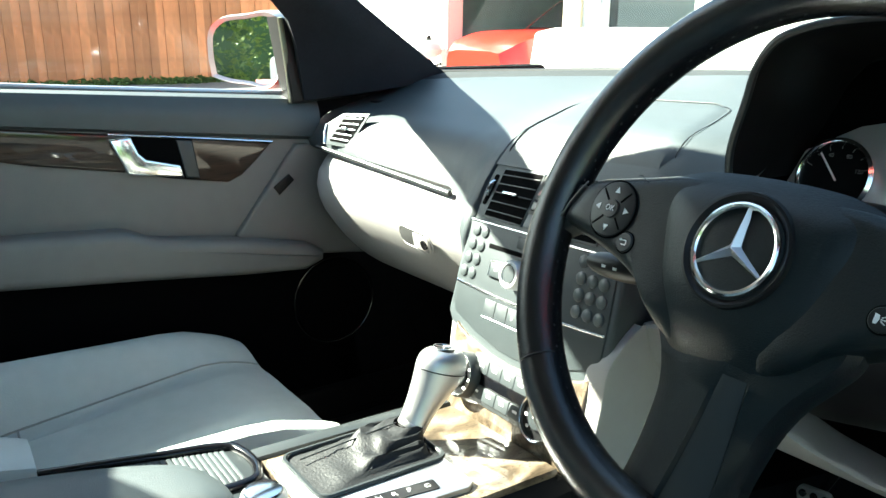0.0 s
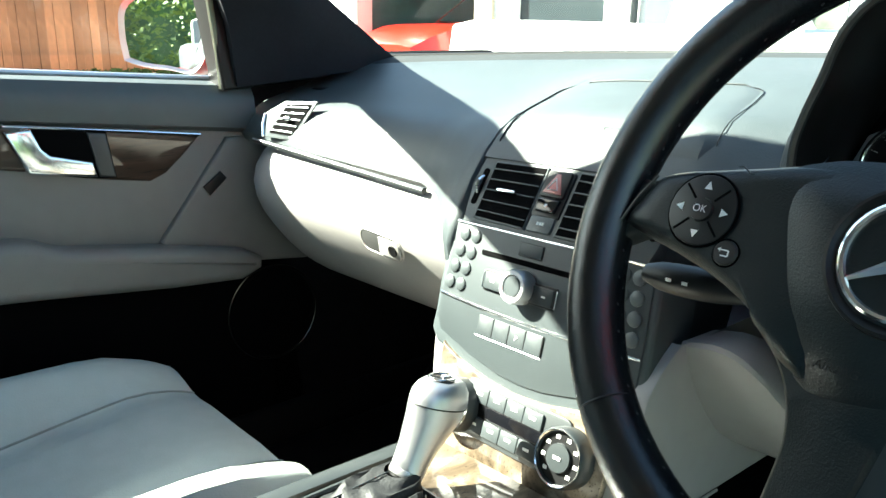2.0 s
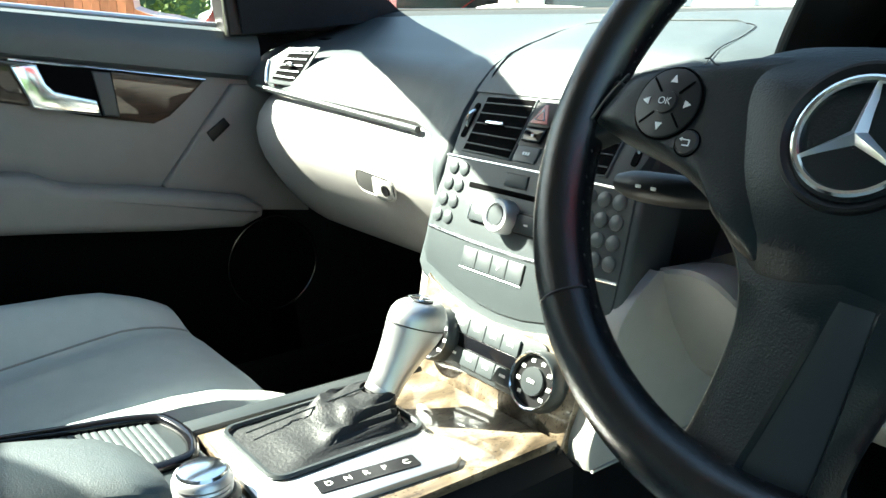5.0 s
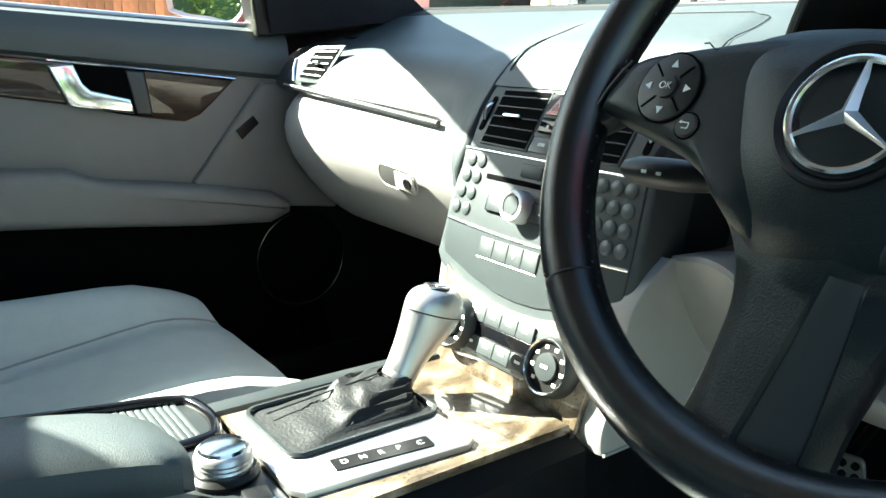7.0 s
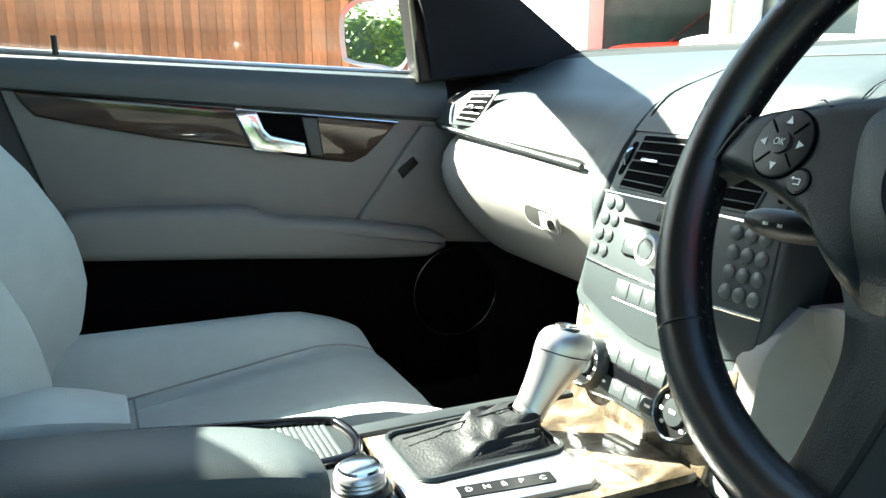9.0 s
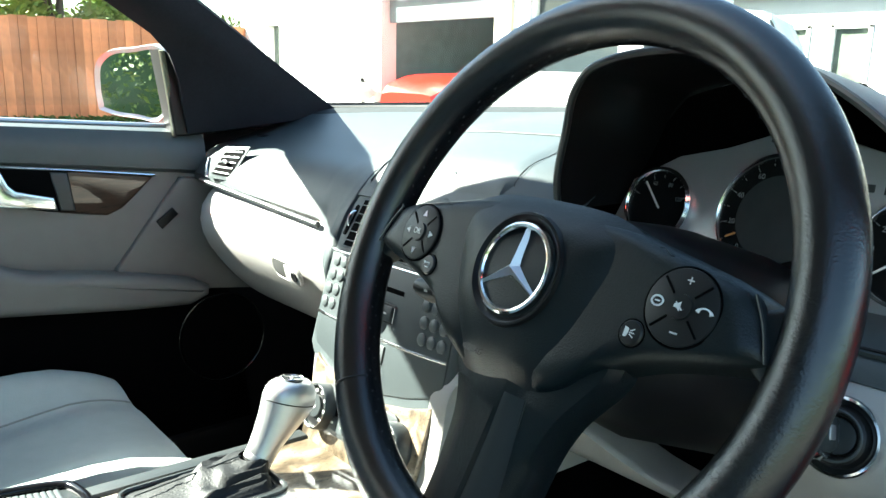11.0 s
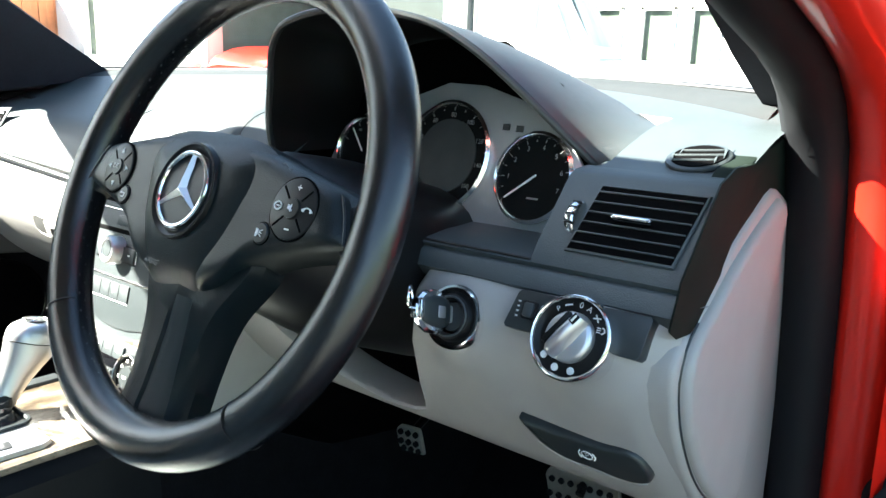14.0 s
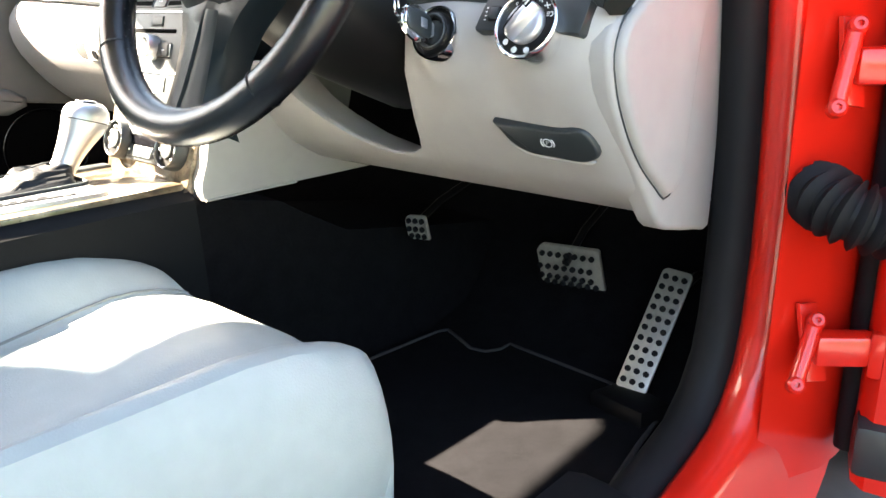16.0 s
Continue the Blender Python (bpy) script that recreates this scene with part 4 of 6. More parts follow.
part("wood_top", prism(top, 0.010, Matrix.Translation((0, 0, 0.594)), 0.002), WOODC, console, "glossy burl walnut panel")
GP = Matrix.Translation((0.017, -0.085, 0.604))
part("shift_plate", prism([(-0.058, -0.076), (0.074, -0.084), (0.086, -0.076), (0.099, 0.060), (0.092, 0.070), (-0.046, 0.074)], 0.005, GP, 0.002), SATIN, console, "brushed silver shift plate")
gate = part("gate_display", prism(rrect(0.0165, 0.082, 0.002), 0.001, GP @ pose(0.072, -0.003, 0.005, 0, 0, -8)), BLACK, console)
part("gate_letters", join(*[text_bm(s, 0.0085, GP @ pose(0.0672 + 0.0021 * k, -0.034 + 0.0148 * k, 0.006, 0, 0, 82)) for k, s in enumerate("DNRP")], text_bm("C", 0.0085, GP @ pose(0.0765, 0.0285, 0.006, 0, 0, 82))), WHITEMARK, gate)
lever = thing("gear_lever", "silver gear lever with a black leather boot", "gear lever", (0.007, -0.06, 0.608))
boot = []
for k in np.linspace(0, 1, 22):
    o = rrect(lerp(0.092, 0.029, k**0.6), lerp(0.135, 0.031, k**0.55), lerp(0.012, 0.0142, k), 8)
    cx, cy, cz = lerp(0.012, 0.007, k), lerp(-0.080, -0.024, k**0.85), 0.609 + 0.022 * k**1.1
    fold = math.sin(k * math.pi) ** 0.8
    boot.append([V((cx + x, cy + y, cz + 0.0055 * fold * math.exp(-((x + 0.012) / 0.02) ** 2) + fold * (0.0022 * math.sin(26 * k + 90 * x - 40 * y) + 0.006 * noise.noise(V((x * 45, y * 45, k * 4)))))) for x, y in o])
BOOTM = mat("boot_leather", (0.012, 0.013, 0.014), 0.55, spec=0.35, bump=0.6, bscale=350, var=0.2)
part("boot", grid(boot, loop_v=True), BOOTM, lever, "black wrinkled leather boot")
part("boot_frame", tube([(x + 0.012, y - 0.080, 0.6105) for x, y in rrect(0.094, 0.137, 0.012, 6)], 0.0028, 6, closed=True), DARK2, lever)
part("boot_stitch", tube([(0.007 - 0.018 * k, lerp(-0.038, -0.138, k), 0.6335 - 0.018 * k) for k in np.linspace(0, 1, 10)], 0.0008, 5), DARK2, lever)


def grip(rings, n=30):
    """Oval rings (y, z, half length, half width, tilt) skinned into the lever's grip."""
    rows = []
    for y, z, ry, rx, tilt in rings:
        t = radians(tilt)
        rows.append([V((0.007 + rx * math.sin(a), y + ry * math.cos(a) * math.cos(t), z - ry * math.cos(a) * math.sin(t))) for a in (2 * math.pi * k / n for k in range(n))])
    return grid(rows, loop_v=True, cap=True)


part("collar", grip([(-0.0235, 0.6195, 0.0138, 0.0138, 39), (-0.0215, 0.6225, 0.0138, 0.0138, 39)]), BLACK, lever)
part("shaft", grip([(-0.0222, 0.6215, 0.0150, 0.0150, 39), (-0.0212, 0.623, 0.0156, 0.0156, 39), (-0.0188, 0.6265, 0.0156, 0.0156, 38), (-0.0184, 0.627, 0.0150, 0.0150, 38), (-0.018, 0.6275, 0.0157, 0.0156, 38), (-0.013, 0.6355, 0.0163, 0.0158, 36), (-0.006, 0.646, 0.0182, 0.0168, 32), (0.003, 0.658, 0.0220, 0.0190, 27), (0.011, 0.6685, 0.0262, 0.0210, 23), (0.0155, 0.676, 0.0285, 0.0218, 20), (0.0185, 0.6835, 0.0290, 0.0220, 17), (0.0205, 0.6905, 0.0275, 0.0210, 14), (0.0212, 0.6965, 0.0235, 0.0180, 11), (0.0214, 0.6995, 0.0185, 0.0145, 10), (0.0215, 0.7006, 0.0125, 0.0095, 10)]), SATIN, lever, "satin silver grip")
part("grip_seam", tube([V((0.007 + 0.0222 * math.sin(a), 0.0165 + 0.0289 * math.cos(a) * math.cos(0.33), 0.6785 - 0.0289 * math.cos(a) * math.sin(0.33))) for a in np.linspace(-0.3, 3.4, 24)], 0.0006, 5), BLACK, lever)
LM = frame_at((0.007, 0.0215, 0.7004), (1, 0, 0), (0, 1, -0.18))
part("button", prism(disc(0.0105, 24, 1.25), 0.0012, LM, 0.0005), BLACK, lever, "dark emblem plate on the grip")
part("emblem", join(tube([LM @ V((0.0098 * math.cos(a), 0.0123 * math.sin(a), 0.0016)) for a in (2 * math.pi * k / 24 for k in range(24))], 0.0010, 6, closed=True), *[tube([LM @ V((0, 0, 0.0018)), LM @ V((0.0095 * math.cos(a), 0.012 * math.sin(a), 0.0014))], [0.0016, 0.0006], 6) for a in (math.pi / 2 + 2.0944 * k for k in range(3))]), CHROME, lever, "bright raised emblem")

# tray, controller, armrest
part("tray_frame", prism([(-0.150, -0.36), (0.135, -0.36), (0.118, -0.168), (-0.088, -0.168)], 0.010, Matrix.Translation((0, 0, 0.594)), 0.004, 3), DARK2, console, "dark tray frame")
rimp = spline([(-0.150, -0.355), (-0.118, -0.250), (-0.100, -0.190), (-0.093, -0.178), (-0.080, -0.1735), (-0.030, -0.1745), (-0.019, -0.180), (-0.016, -0.195), (-0.020, -0.245)], 40)
part("tray_rim", tube([(x, y, 0.6055) for x, y in rimp], 0.0052, 10), GLOSSK, console, "glossy dark tray rim")
for k in range(26):
    y = -0.330 + 0.0056 * k
    x0, x1 = float(np.interp(y, [-0.36, -0.19], [-0.143, -0.092])), -0.026
    part("shutter_rib", rbox(((x0 + x1) / 2, y, 0.6046), (x1 - x0, 0.0046, 0.0022), 0.0009), DARK, console)
ctl = thing("controller_knob", "silver ribbed rotary controller on the console", "control knob", (0.040, -0.195, 0.604))
CK = Matrix.Translation((0.040, -0.195, 0.604))
part("skirt", lathe([(0.026, 0), (0.0265, 0.004), (0.023, 0.007), (0, 0.007)], CK, 36), BLACK, ctl)
part("ribbed_ring", lathe([(0.0205, 0.006)] + [(0.0205 + (0.0008 if k % 2 else 0), 0.008 + 0.0018 * k) for k in range(7)] + [(0.0195, 0.0215), (0.018, 0.0225)], CK, 40), SATIN, ctl)
part("cap", lathe([(0.018, 0.022), (0.0165, 0.0245), (0.012, 0.0255), (0, 0.026)], CK, 36), CHROME, ctl)
part("menu_button", rbox((0.086, -0.189, 0.6060), (0.022, 0.019, 0.007), 0.002, (0, 0, -8)), BLACK, console)
part("button_edge", tube([(0.0985, -0.197, 0.6085), (0.0965, -0.180, 0.6085)], 0.0014, 6), CHROME, console)
arm = thing("armrest", "dark grey padded centre armrest in two halves", "armrest", (0.02, -0.55, 0.6))
def cushion_bar(x0, x1, y0, y1, z0, z1, taper):
    rows = []
    for y in np.linspace(y0, y1, 16):
        k = (y - y0) / (y1 - y0)
        f = max(0, (k - 0.72) / 0.28)
        zt = z1 - 0.022 * f**2
        wv = 1 - taper * f**2.5
        cx, hw = (x0 + x1) / 2, (x1 - x0) / 2 * wv
        rows.append([V((cx + hw * q, y, z)) for q, z in ((-1, z0), (-1, zt - 0.014), (-0.93, zt - 0.004), (-0.6, zt), (0, zt + 0.002), (0.6, zt), (0.93, zt - 0.004), (1, zt - 0.014), (1, z0))])
    return grid(rows, cap=True)
def slanted_pad(keys, z0, z1):
    """A padded lid from rows of (y, left x, right x, drop)."""
    rows = []
    for y, xl, xr, drop in spline(keys, 26):
        cx, hw, zt = (xl + xr) / 2, (xr - xl) / 2, z1 - drop
        rows.append([V((cx + hw * q, y, z)) for q, z in ((-0.97, z0), (-1, zt - 0.020), (-0.985, zt - 0.010), (-0.93, zt - 0.0035), (-0.8, zt - 0.0005), (-0.4, zt + 0.001), (0.3, zt + 0.001), (0.75, zt - 0.0015), (0.92, zt - 0.006), (0.985, zt - 0.014), (1, zt - 0.022), (0.97, z0))])
    return grid(rows, cap=True)


part("driver_pad", slanted_pad([(-0.80, -0.078, 0.030, 0.0), (-0.46, -0.066, 0.038, 0.0), (-0.36, -0.040, 0.058, 0.0), (-0.29, -0.012, 0.078, 0.001), (-0.255, 0.008, 0.090, 0.003), (-0.240, 0.026, 0.093, 0.007), (-0.232, 0.046, 0.088, 0.013)], 0.632, 0.664), DARK, arm)
part("passenger_pad", cushion_bar(-0.168, -0.072, -0.80, -0.358, 0.62, 0.670, 0.25), LEATHER, arm, "grey leather half of the armrest")
part("base", rbox((-0.055, -0.60, 0.615), (0.17, 0.46, 0.05), 0.01), BLACK, arm)

# ================= steering wheel =================
WM = Matrix.Translation((0.364, 0.013, 0.8755)) @ pose(0, 0, 0, 90 - 24.7, 0, 0) @ pose(0, 0, 0, 0, 0, -2)
wheel = thing("steering_wheel", "black leather steering wheel with a round silver emblem", "steering wheel", (0.364, 0.013, 0.8755))
RIM = 0.179


def on_rim(a, r=RIM, z=0.0):
    return WM @ V((r * math.cos(a), r * math.sin(a), z))


rim = part("rim", tube([on_rim(2 * math.pi * k / 110) for k in range(110)], 0.0168, 20, closed=True, flat=1.06), WHEELL, wheel, "black grained leather rim")
for a in (-48, -139):
    part("rim_seam", tube([WM @ V(((RIM + 0.0167 * math.cos(b)) * math.cos(radians(a)), (RIM + 0.0167 * math.cos(b)) * math.sin(radians(a)), 0.0177 * math.sin(b))) for b in (2 * math.pi * k / 22 for k in range(22))], 0.0006, 5, closed=True), BLACK, rim)
KEYB = mat("button_black", (0.0055, 0.0068, 0.0078), 0.42, spec=0.45, var=0.08)
STITCH = mat("grey_thread", (0.018, 0.020, 0.023), 0.7, var=0.1)
for i in range(120):
    a = 2 * math.pi * i / 120
    part("stitch", moved(rbox((0, 0, 0), (0.0007, 0.0042, 0.0008), 0), WM @ pose(math.cos(a) * (RIM - 0.0166), math.sin(a) * (RIM - 0.0166), 0.0022 if i % 2 else -0.0022, 0, 0, math.degrees(a) + (28 if i % 2 else -28))), STITCH, rim)


def dome(outline, z0, z1, n, m, c=(0, 0), power=2.2, skirt=0.02, sink=None):
    """A padded cushion: an outline drawn up to a rounded top; sink(x, y) lowers its surface."""
    low = sink or (lambda x, y: 0.0)
    rows = [[m @ V((x, y, z0 - skirt - low(x, y))) for x, y in outline]]
    for k in np.linspace(0, 1, n):
        s = 1 - 0.998 * k
        h = lerp(z0, z1, 1 - s**power)
        rows.append([m @ V((c[0] + (x - c[0]) * s, c[1] + (y - c[1]) * s, h - low(c[0] + (x - c[0]) * s, c[1] + (y - c[1]) * s))) for x, y in outline])
    return grid(rows, loop_v=True)


def mirrored(half):
    """A closed outline from its right half, top to bottom."""
    return [(x + 0.001, y) for x, y in half] + [(0.001 - x, y) for x, y in half[-2:0:-1]]


# airbag cover: a cushion wide at the top, narrowing to a rounded chin that rolls away
bag = mirrored(spline([(0.0, 0.0505), (0.028, 0.0498), (0.055, 0.0462), (0.074, 0.037), (0.0755, 0.022), (0.069, -0.003), (0.060, -0.028), (0.050, -0.050), (0.038, -0.066), (0.020, -0.0745), (0.0, -0.0765)], 46))
hub = part("airbag_pad", dome(bag, 0.0085, 0.0225, 20, WM, (0.001, -0.006), 3.2, 0.03, lambda x, y: 0.009 * max(0.0, (-0.022 - y) / 0.054) ** 1.5 + 0.004 * max(0.0, (y - 0.020) / 0.03) ** 1.5), PAD, wheel, "grained black airbag cover")
for s in (-1, 1):
    so = [(s * x, y) for x, y in spline([(0.030, 0.046), (0.060, 0.0435), (0.090, 0.0375), (0.120, 0.0315), (0.138, 0.0275), (0.149, 0.0225), (0.157, 0.008), (0.1635, -0.0085), (0.152, -0.0125), (0.119, -0.0205), (0.088, -0.0305), (0.066, -0.0425), (0.050, -0.058), (0.030, -0.066), (0.020, -0.01), (0.030, 0.046)], 60)[:-1]]
    sp = part("side_spoke", dome(so, 0.0035, 0.0145, 9, WM, (s * 0.10, 0.004), 9.0, 0.030), PAD, wheel)
    part("spoke_end", moved(prism([(s * x, y) for x, y in ((0.140, 0.022), (0.152, 0.018), (0.170, 0.024), (0.176, -0.004), (0.168, -0.022), (0.152, -0.012))], 0.018, WM @ Matrix.Translation((0, 0, -0.014)), 0.004, 3), Matrix()), PAD, wheel)
    part("spoke_edge", tube([WM @ V((s * x, y, 0.0092)) for x, y in spline([(0.1485, 0.0225), (0.157, 0.008), (0.1632, -0.0085)], 8)], 0.0009, 5), DARK2, sp)
    pm = WM @ pose(s * 0.1125 + 0.003, 0.006, 0.0135, 0, s * 2, 0)
    bp = part("button_pad", prism(disc(0.0208, 40, 1.0), 0.0024, pm, 0.0010), KEYB, sp, "round four-way button pad")
    part("centre_button", lathe([(0.0070, 0.002), (0.0066, 0.0040), (0, 0.0045)], pm, 20), KEYB, bp)
    for q in range(4):
        a = math.pi / 4 + q * math.pi / 2
        part("pad_groove", moved(rbox((0, 0, 0), (0.0105, 0.0011, 0.0006), 0), pm @ pose(0.0138 * math.cos(a), 0.0138 * math.sin(a), 0.0026, 0, 0, math.degrees(a))), MOUTH, bp)
    part("pad_gap", tube([pm @ V((0.0212 * math.cos(a), 0.0212 * math.sin(a), 0.0009)) for a in (2 * math.pi * k / 40 for k in range(40))], 0.0009, 5, closed=True), MOUTH, bp)
    sm = WM @ pose(s * 0.090 + 0.002, -0.0145, 0.0140, 0, s * 2, 0)
    sb = part("small_button", lathe([(0.0072, -0.003), (0.0072, 0.0012), (0.0064, 0.0022), (0, 0.0024)], sm, 22), KEYB, sp)
    part("button_gap", tube([sm @ V((0.0076 * math.cos(a), 0.0076 * math.sin(a), 0.0004)) for a in (2 * math.pi * k / 24 for k in range(24))], 0.0006, 5, closed=True), MOUTH, sb)
    part("horn_mark", tube([WM @ pose(s * 0.094 + 0.002, 0.0318, 0.0151) @ V(p) for p in ((-0.005, 0.002, 0), (-0.002, 0.0025, 0), (0.003, -0.001, 0), (0.0055, -0.001, 0))], 0.0005, 5), DARK2, sp)
    if s < 0:
        tri = [(-0.0024, -0.0018), (0.0024, -0.0018), (0, 0.0028)]
        part("arrow_marks", join(*[prism(tri, 0.0003, pm @ pose(0.0138 * math.cos(a), 0.0138 * math.sin(a), 0.0026, 0, 0, math.degrees(a) - 90)) for a in (0, math.pi / 2, math.pi, 3 * math.pi / 2)]), WHITEMARK, bp)
        part("ok_mark", text_bm("OK", 0.0060, at(pm, 0, 0, 0.0045)), WHITEMARK, bp)
        part("return_mark", join(*[moved(rbox((0, 0, 0), sz, 0), at(sm, x, y, 0.0026)) for x, y, sz in ((0, 0.0012, (0.005, 0.0007, 0.0003)), (0.0025, -0.0005, (0.0007, 0.0033, 0.0003)), (0.0005, -0.002, (0.0043, 0.0007, 0.0003)))], prism([(-0.0024, 0.0001), (-0.0042, 0.0012), (-0.0024, 0.0024)], 0.0003, at(sm, 0, 0, 0.0025))), WHITEMARK, sb)
    else:
        part("key_marks", join(text_bm("+", 0.0085, at(pm, 0.001, 0.0138, 0.0026)), moved(rbox((0, 0, 0), (0.0045, 0.0009, 0.0003), 0), at(pm, 0.001, -0.0138, 0.0028)),
             tube([pm @ V((0.0138 + 0.0040 * math.cos(a), -0.0006 + 0.0030 * math.sin(a), 0.0030)) for a in np.linspace(0.1, 3.0, 9)], [0.0012, 0.0010, 0.0006, 0.0005, 0.0005, 0.0005, 0.0006, 0.0010, 0.0012], 5),
             tube([pm @ V((-0.0138 + 0.0034 * math.cos(a), 0.0026 * math.sin(a), 0.0030)) for a in (2 * math.pi * k / 14 for k in range(14))], 0.0006, 5, closed=True), moved(rbox((0, 0, 0), (0.003, 0.0008, 0.0003), 0), at(pm, -0.0138, 0.0, 0.0030)),
             prism([(-0.0028, -0.001), (-0.0012, -0.001), (0.0008, -0.0026), (0.0008, 0.0026), (-0.0012, 0.001), (-0.0028, 0.001)], 0.0003, at(pm, 0, 0, 0.0044)), moved(rbox((0, 0, 0), (0.0058, 0.0007, 0.0003), 0), at(pm, 0.0002, 0, 0.0049, -40))), WHITEMARK, bp)
        part("voice_mark", join(prism([(-0.0036, 0.0028), (-0.0012, 0.0022), (-0.0008, 0.0), (-0.0018, -0.0028), (-0.0036, -0.0028)], 0.0003, at(sm, 0, 0, 0.0025)), *[moved(rbox((0, 0, 0), (0.0030, 0.0006, 0.0003), 0), at(sm, 0.0014, 0.0016 * k, 0.0027, 30 * k)) for k in (-1, 0, 1)]), WHITEMARK, sb)
part("airbag_mark", text_bm("AIRBAG", 0.0062, WM @ pose(-0.014, -0.0560, 0.0178, -16, -5, 0)), BLACK, hub, "embossed lettering")

# lower spoke: a padded leg on each side of a flat insert
leg = [(-0.030, 0.078, 0.080, 0.0060), (-0.042, 0.074, 0.078, 0.0060), (-0.050, 0.064, 0.074, 0.0060), (-0.060, 0.053, 0.067, 0.0058), (-0.076, 0.0430, 0.056, 0.0050), (-0.095, 0.0385, 0.047, 0.002), (-0.120, 0.0400, 0.040, -0.002), (-0.145, 0.0435, 0.0355, -0.0055), (-0.163, 0.0470, 0.0360, -0.007), (-0.175, 0.054, 0.044, -0.010)]
leg = spline(leg, 30)
rows = []
for y, wl, wr, zt in leg:
    k = min(1.0, max(0.0, (-0.06 - y) / 0.10))
    il, ir = lerp(0.016, -0.006, k), lerp(0.030, 0.0255, k)
    d = 0.0022 * min(1.0, k * 2.5)
    rows.append([WM @ V(p) for p in ((-wl + 0.008, y, zt - 0.036), (-wl, y, zt - 0.017), (-wl + 0.0012, y, zt - 0.0105), (-wl + 0.004, y, zt - 0.0070), (lerp(-wl, il, 0.5), y, zt - 0.0016), (il - 0.002, y, zt + 0.0022), (il, y, zt + 0.0022 - d), ((il + ir) / 2, y, zt + 0.001 - d), (ir, y, zt - 0.001 - d), (ir + 0.0015, y, zt - 0.001), (wr - 0.004, y, zt - 0.006), (wr, y, zt - 0.015), (wr - 0.006, y, zt - 0.038))])
ls = part("lower_spoke", grid(rows), PAD, wheel, "black padded lower spoke")
part("insert", grid([[r[6].lerp(r[8], q) + (WM.to_3x3() @ V((0, 0, 0.0010 - 0.0014 * abs(2 * q - 1) ** 6))) for q in np.linspace(0.03, 0.97, 7)] for r in rows[10:-2]]), DARK2, ls, "satin dark insert")

EM = WM @ pose(0.001, 0.0, 0.0222)
em = part("emblem", lathe([(0.0372, -0.003), (0.0362, 0.0012), (0.0345, 0.0016), (0.0310, -0.0006), (0.0292, -0.0030), (0, -0.0030)], EM, 56), BLACK, wheel, "round emblem well")
part("emblem_ring", tube([EM @ V((0.0277 * math.cos(a), 0.0277 * math.sin(a), 0.0008)) for a in (2 * math.pi * k / 56 for k in range(56))], 0.0021, 8, closed=True), CHROME, em, "polished metal ring")
star = []
for k in range(3):
    a = math.pi / 2 + k * 2 * math.pi / 3
    c, tip = EM @ V((0, 0, 0.0048)), EM @ V((0.0268 * math.cos(a), 0.0268 * math.sin(a), 0.0018))
    l_, r_ = EM @ V((0.0056 * math.cos(a + 1.047), 0.0056 * math.sin(a + 1.047), -0.001)), EM @ V((0.0056 * math.cos(a - 1.047), 0.0056 * math.sin(a - 1.047), -0.001))
    lt, rt = EM @ V((0.0268 * math.cos(a) - 0.0012 * math.sin(a), 0.0268 * math.sin(a) + 0.0012 * math.cos(a), -0.0005)), EM @ V((0.0268 * math.cos(a) + 0.0012 * math.sin(a), 0.0268 * math.sin(a) - 0.0012 * math.cos(a), -0.0005))
    b = bmesh.new()
    vc, vt, vl, vr, v1, v2 = (b.verts.new(p) for p in (c, tip, l_, r_, lt, rt))
    b.faces.new((vc, vl, v1, vt))
    b.faces.new((vc, vt, v2, vr))
    star.append(b)
part("emblem_star", join(*star), SATIN, em, "three polished prongs", angle=10)

col = thing("steering_column", "black plastic steering column shroud with stalks", "steering column", (0.37, 0.15, 0.8))
part("shroud", tube([(0.37, 0.035, 0.862), (0.37, 0.06, 0.848), (0.37, 0.12, 0.822), (0.37, 0.25, 0.775)], [0.040, 0.064, 0.078, 0.084], 24), BLACK, col)
stalk = part("wiper_stalk", tube(spline([(0.33, 0.062, 0.838), (0.28, 0.055, 0.835), (0.235, 0.05, 0.832), (0.205, 0.05, 0.831), (0.189, 0.05, 0.831)], 14), [0.006, 0.006, 0.0062, 0.0065, 0.007, 0.0076, 0.0084, 0.0095, 0.0103, 0.0108, 0.0108, 0.0106, 0.0095, 0.006], 16), BLACK, col, "black wiper stalk")
part("stalk_marks", join(*[moved(rbox((0, 0, 0), (0.004, 0.0005, 0.0022), 0), pose(0.213 + 0.012 * k, 0.0392, 0.833)) for k in range(2)]), WHITEMARK, stalk)
part("stalk_ring", tube([V((0.2305, 0.05 + 0.0098 * math.cos(a), 0.832 + 0.0098 * math.sin(a))) for a in (2 * math.pi * k / 20 for k in range(20))], 0.0007, 5, closed=True), CHROME, stalk)
part("cruise_stalk", tube([(0.41, 0.075, 0.850), (0.45, 0.072, 0.856), (0.487, 0.07, 0.860), (0.500, 0.07, 0.861)], [0.006, 0.007, 0.009, 0.006], 14), BLACK, col)
# Black sheet stands in for the dark depth of the knee opening.
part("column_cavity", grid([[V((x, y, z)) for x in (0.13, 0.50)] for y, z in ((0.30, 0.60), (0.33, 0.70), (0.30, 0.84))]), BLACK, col)

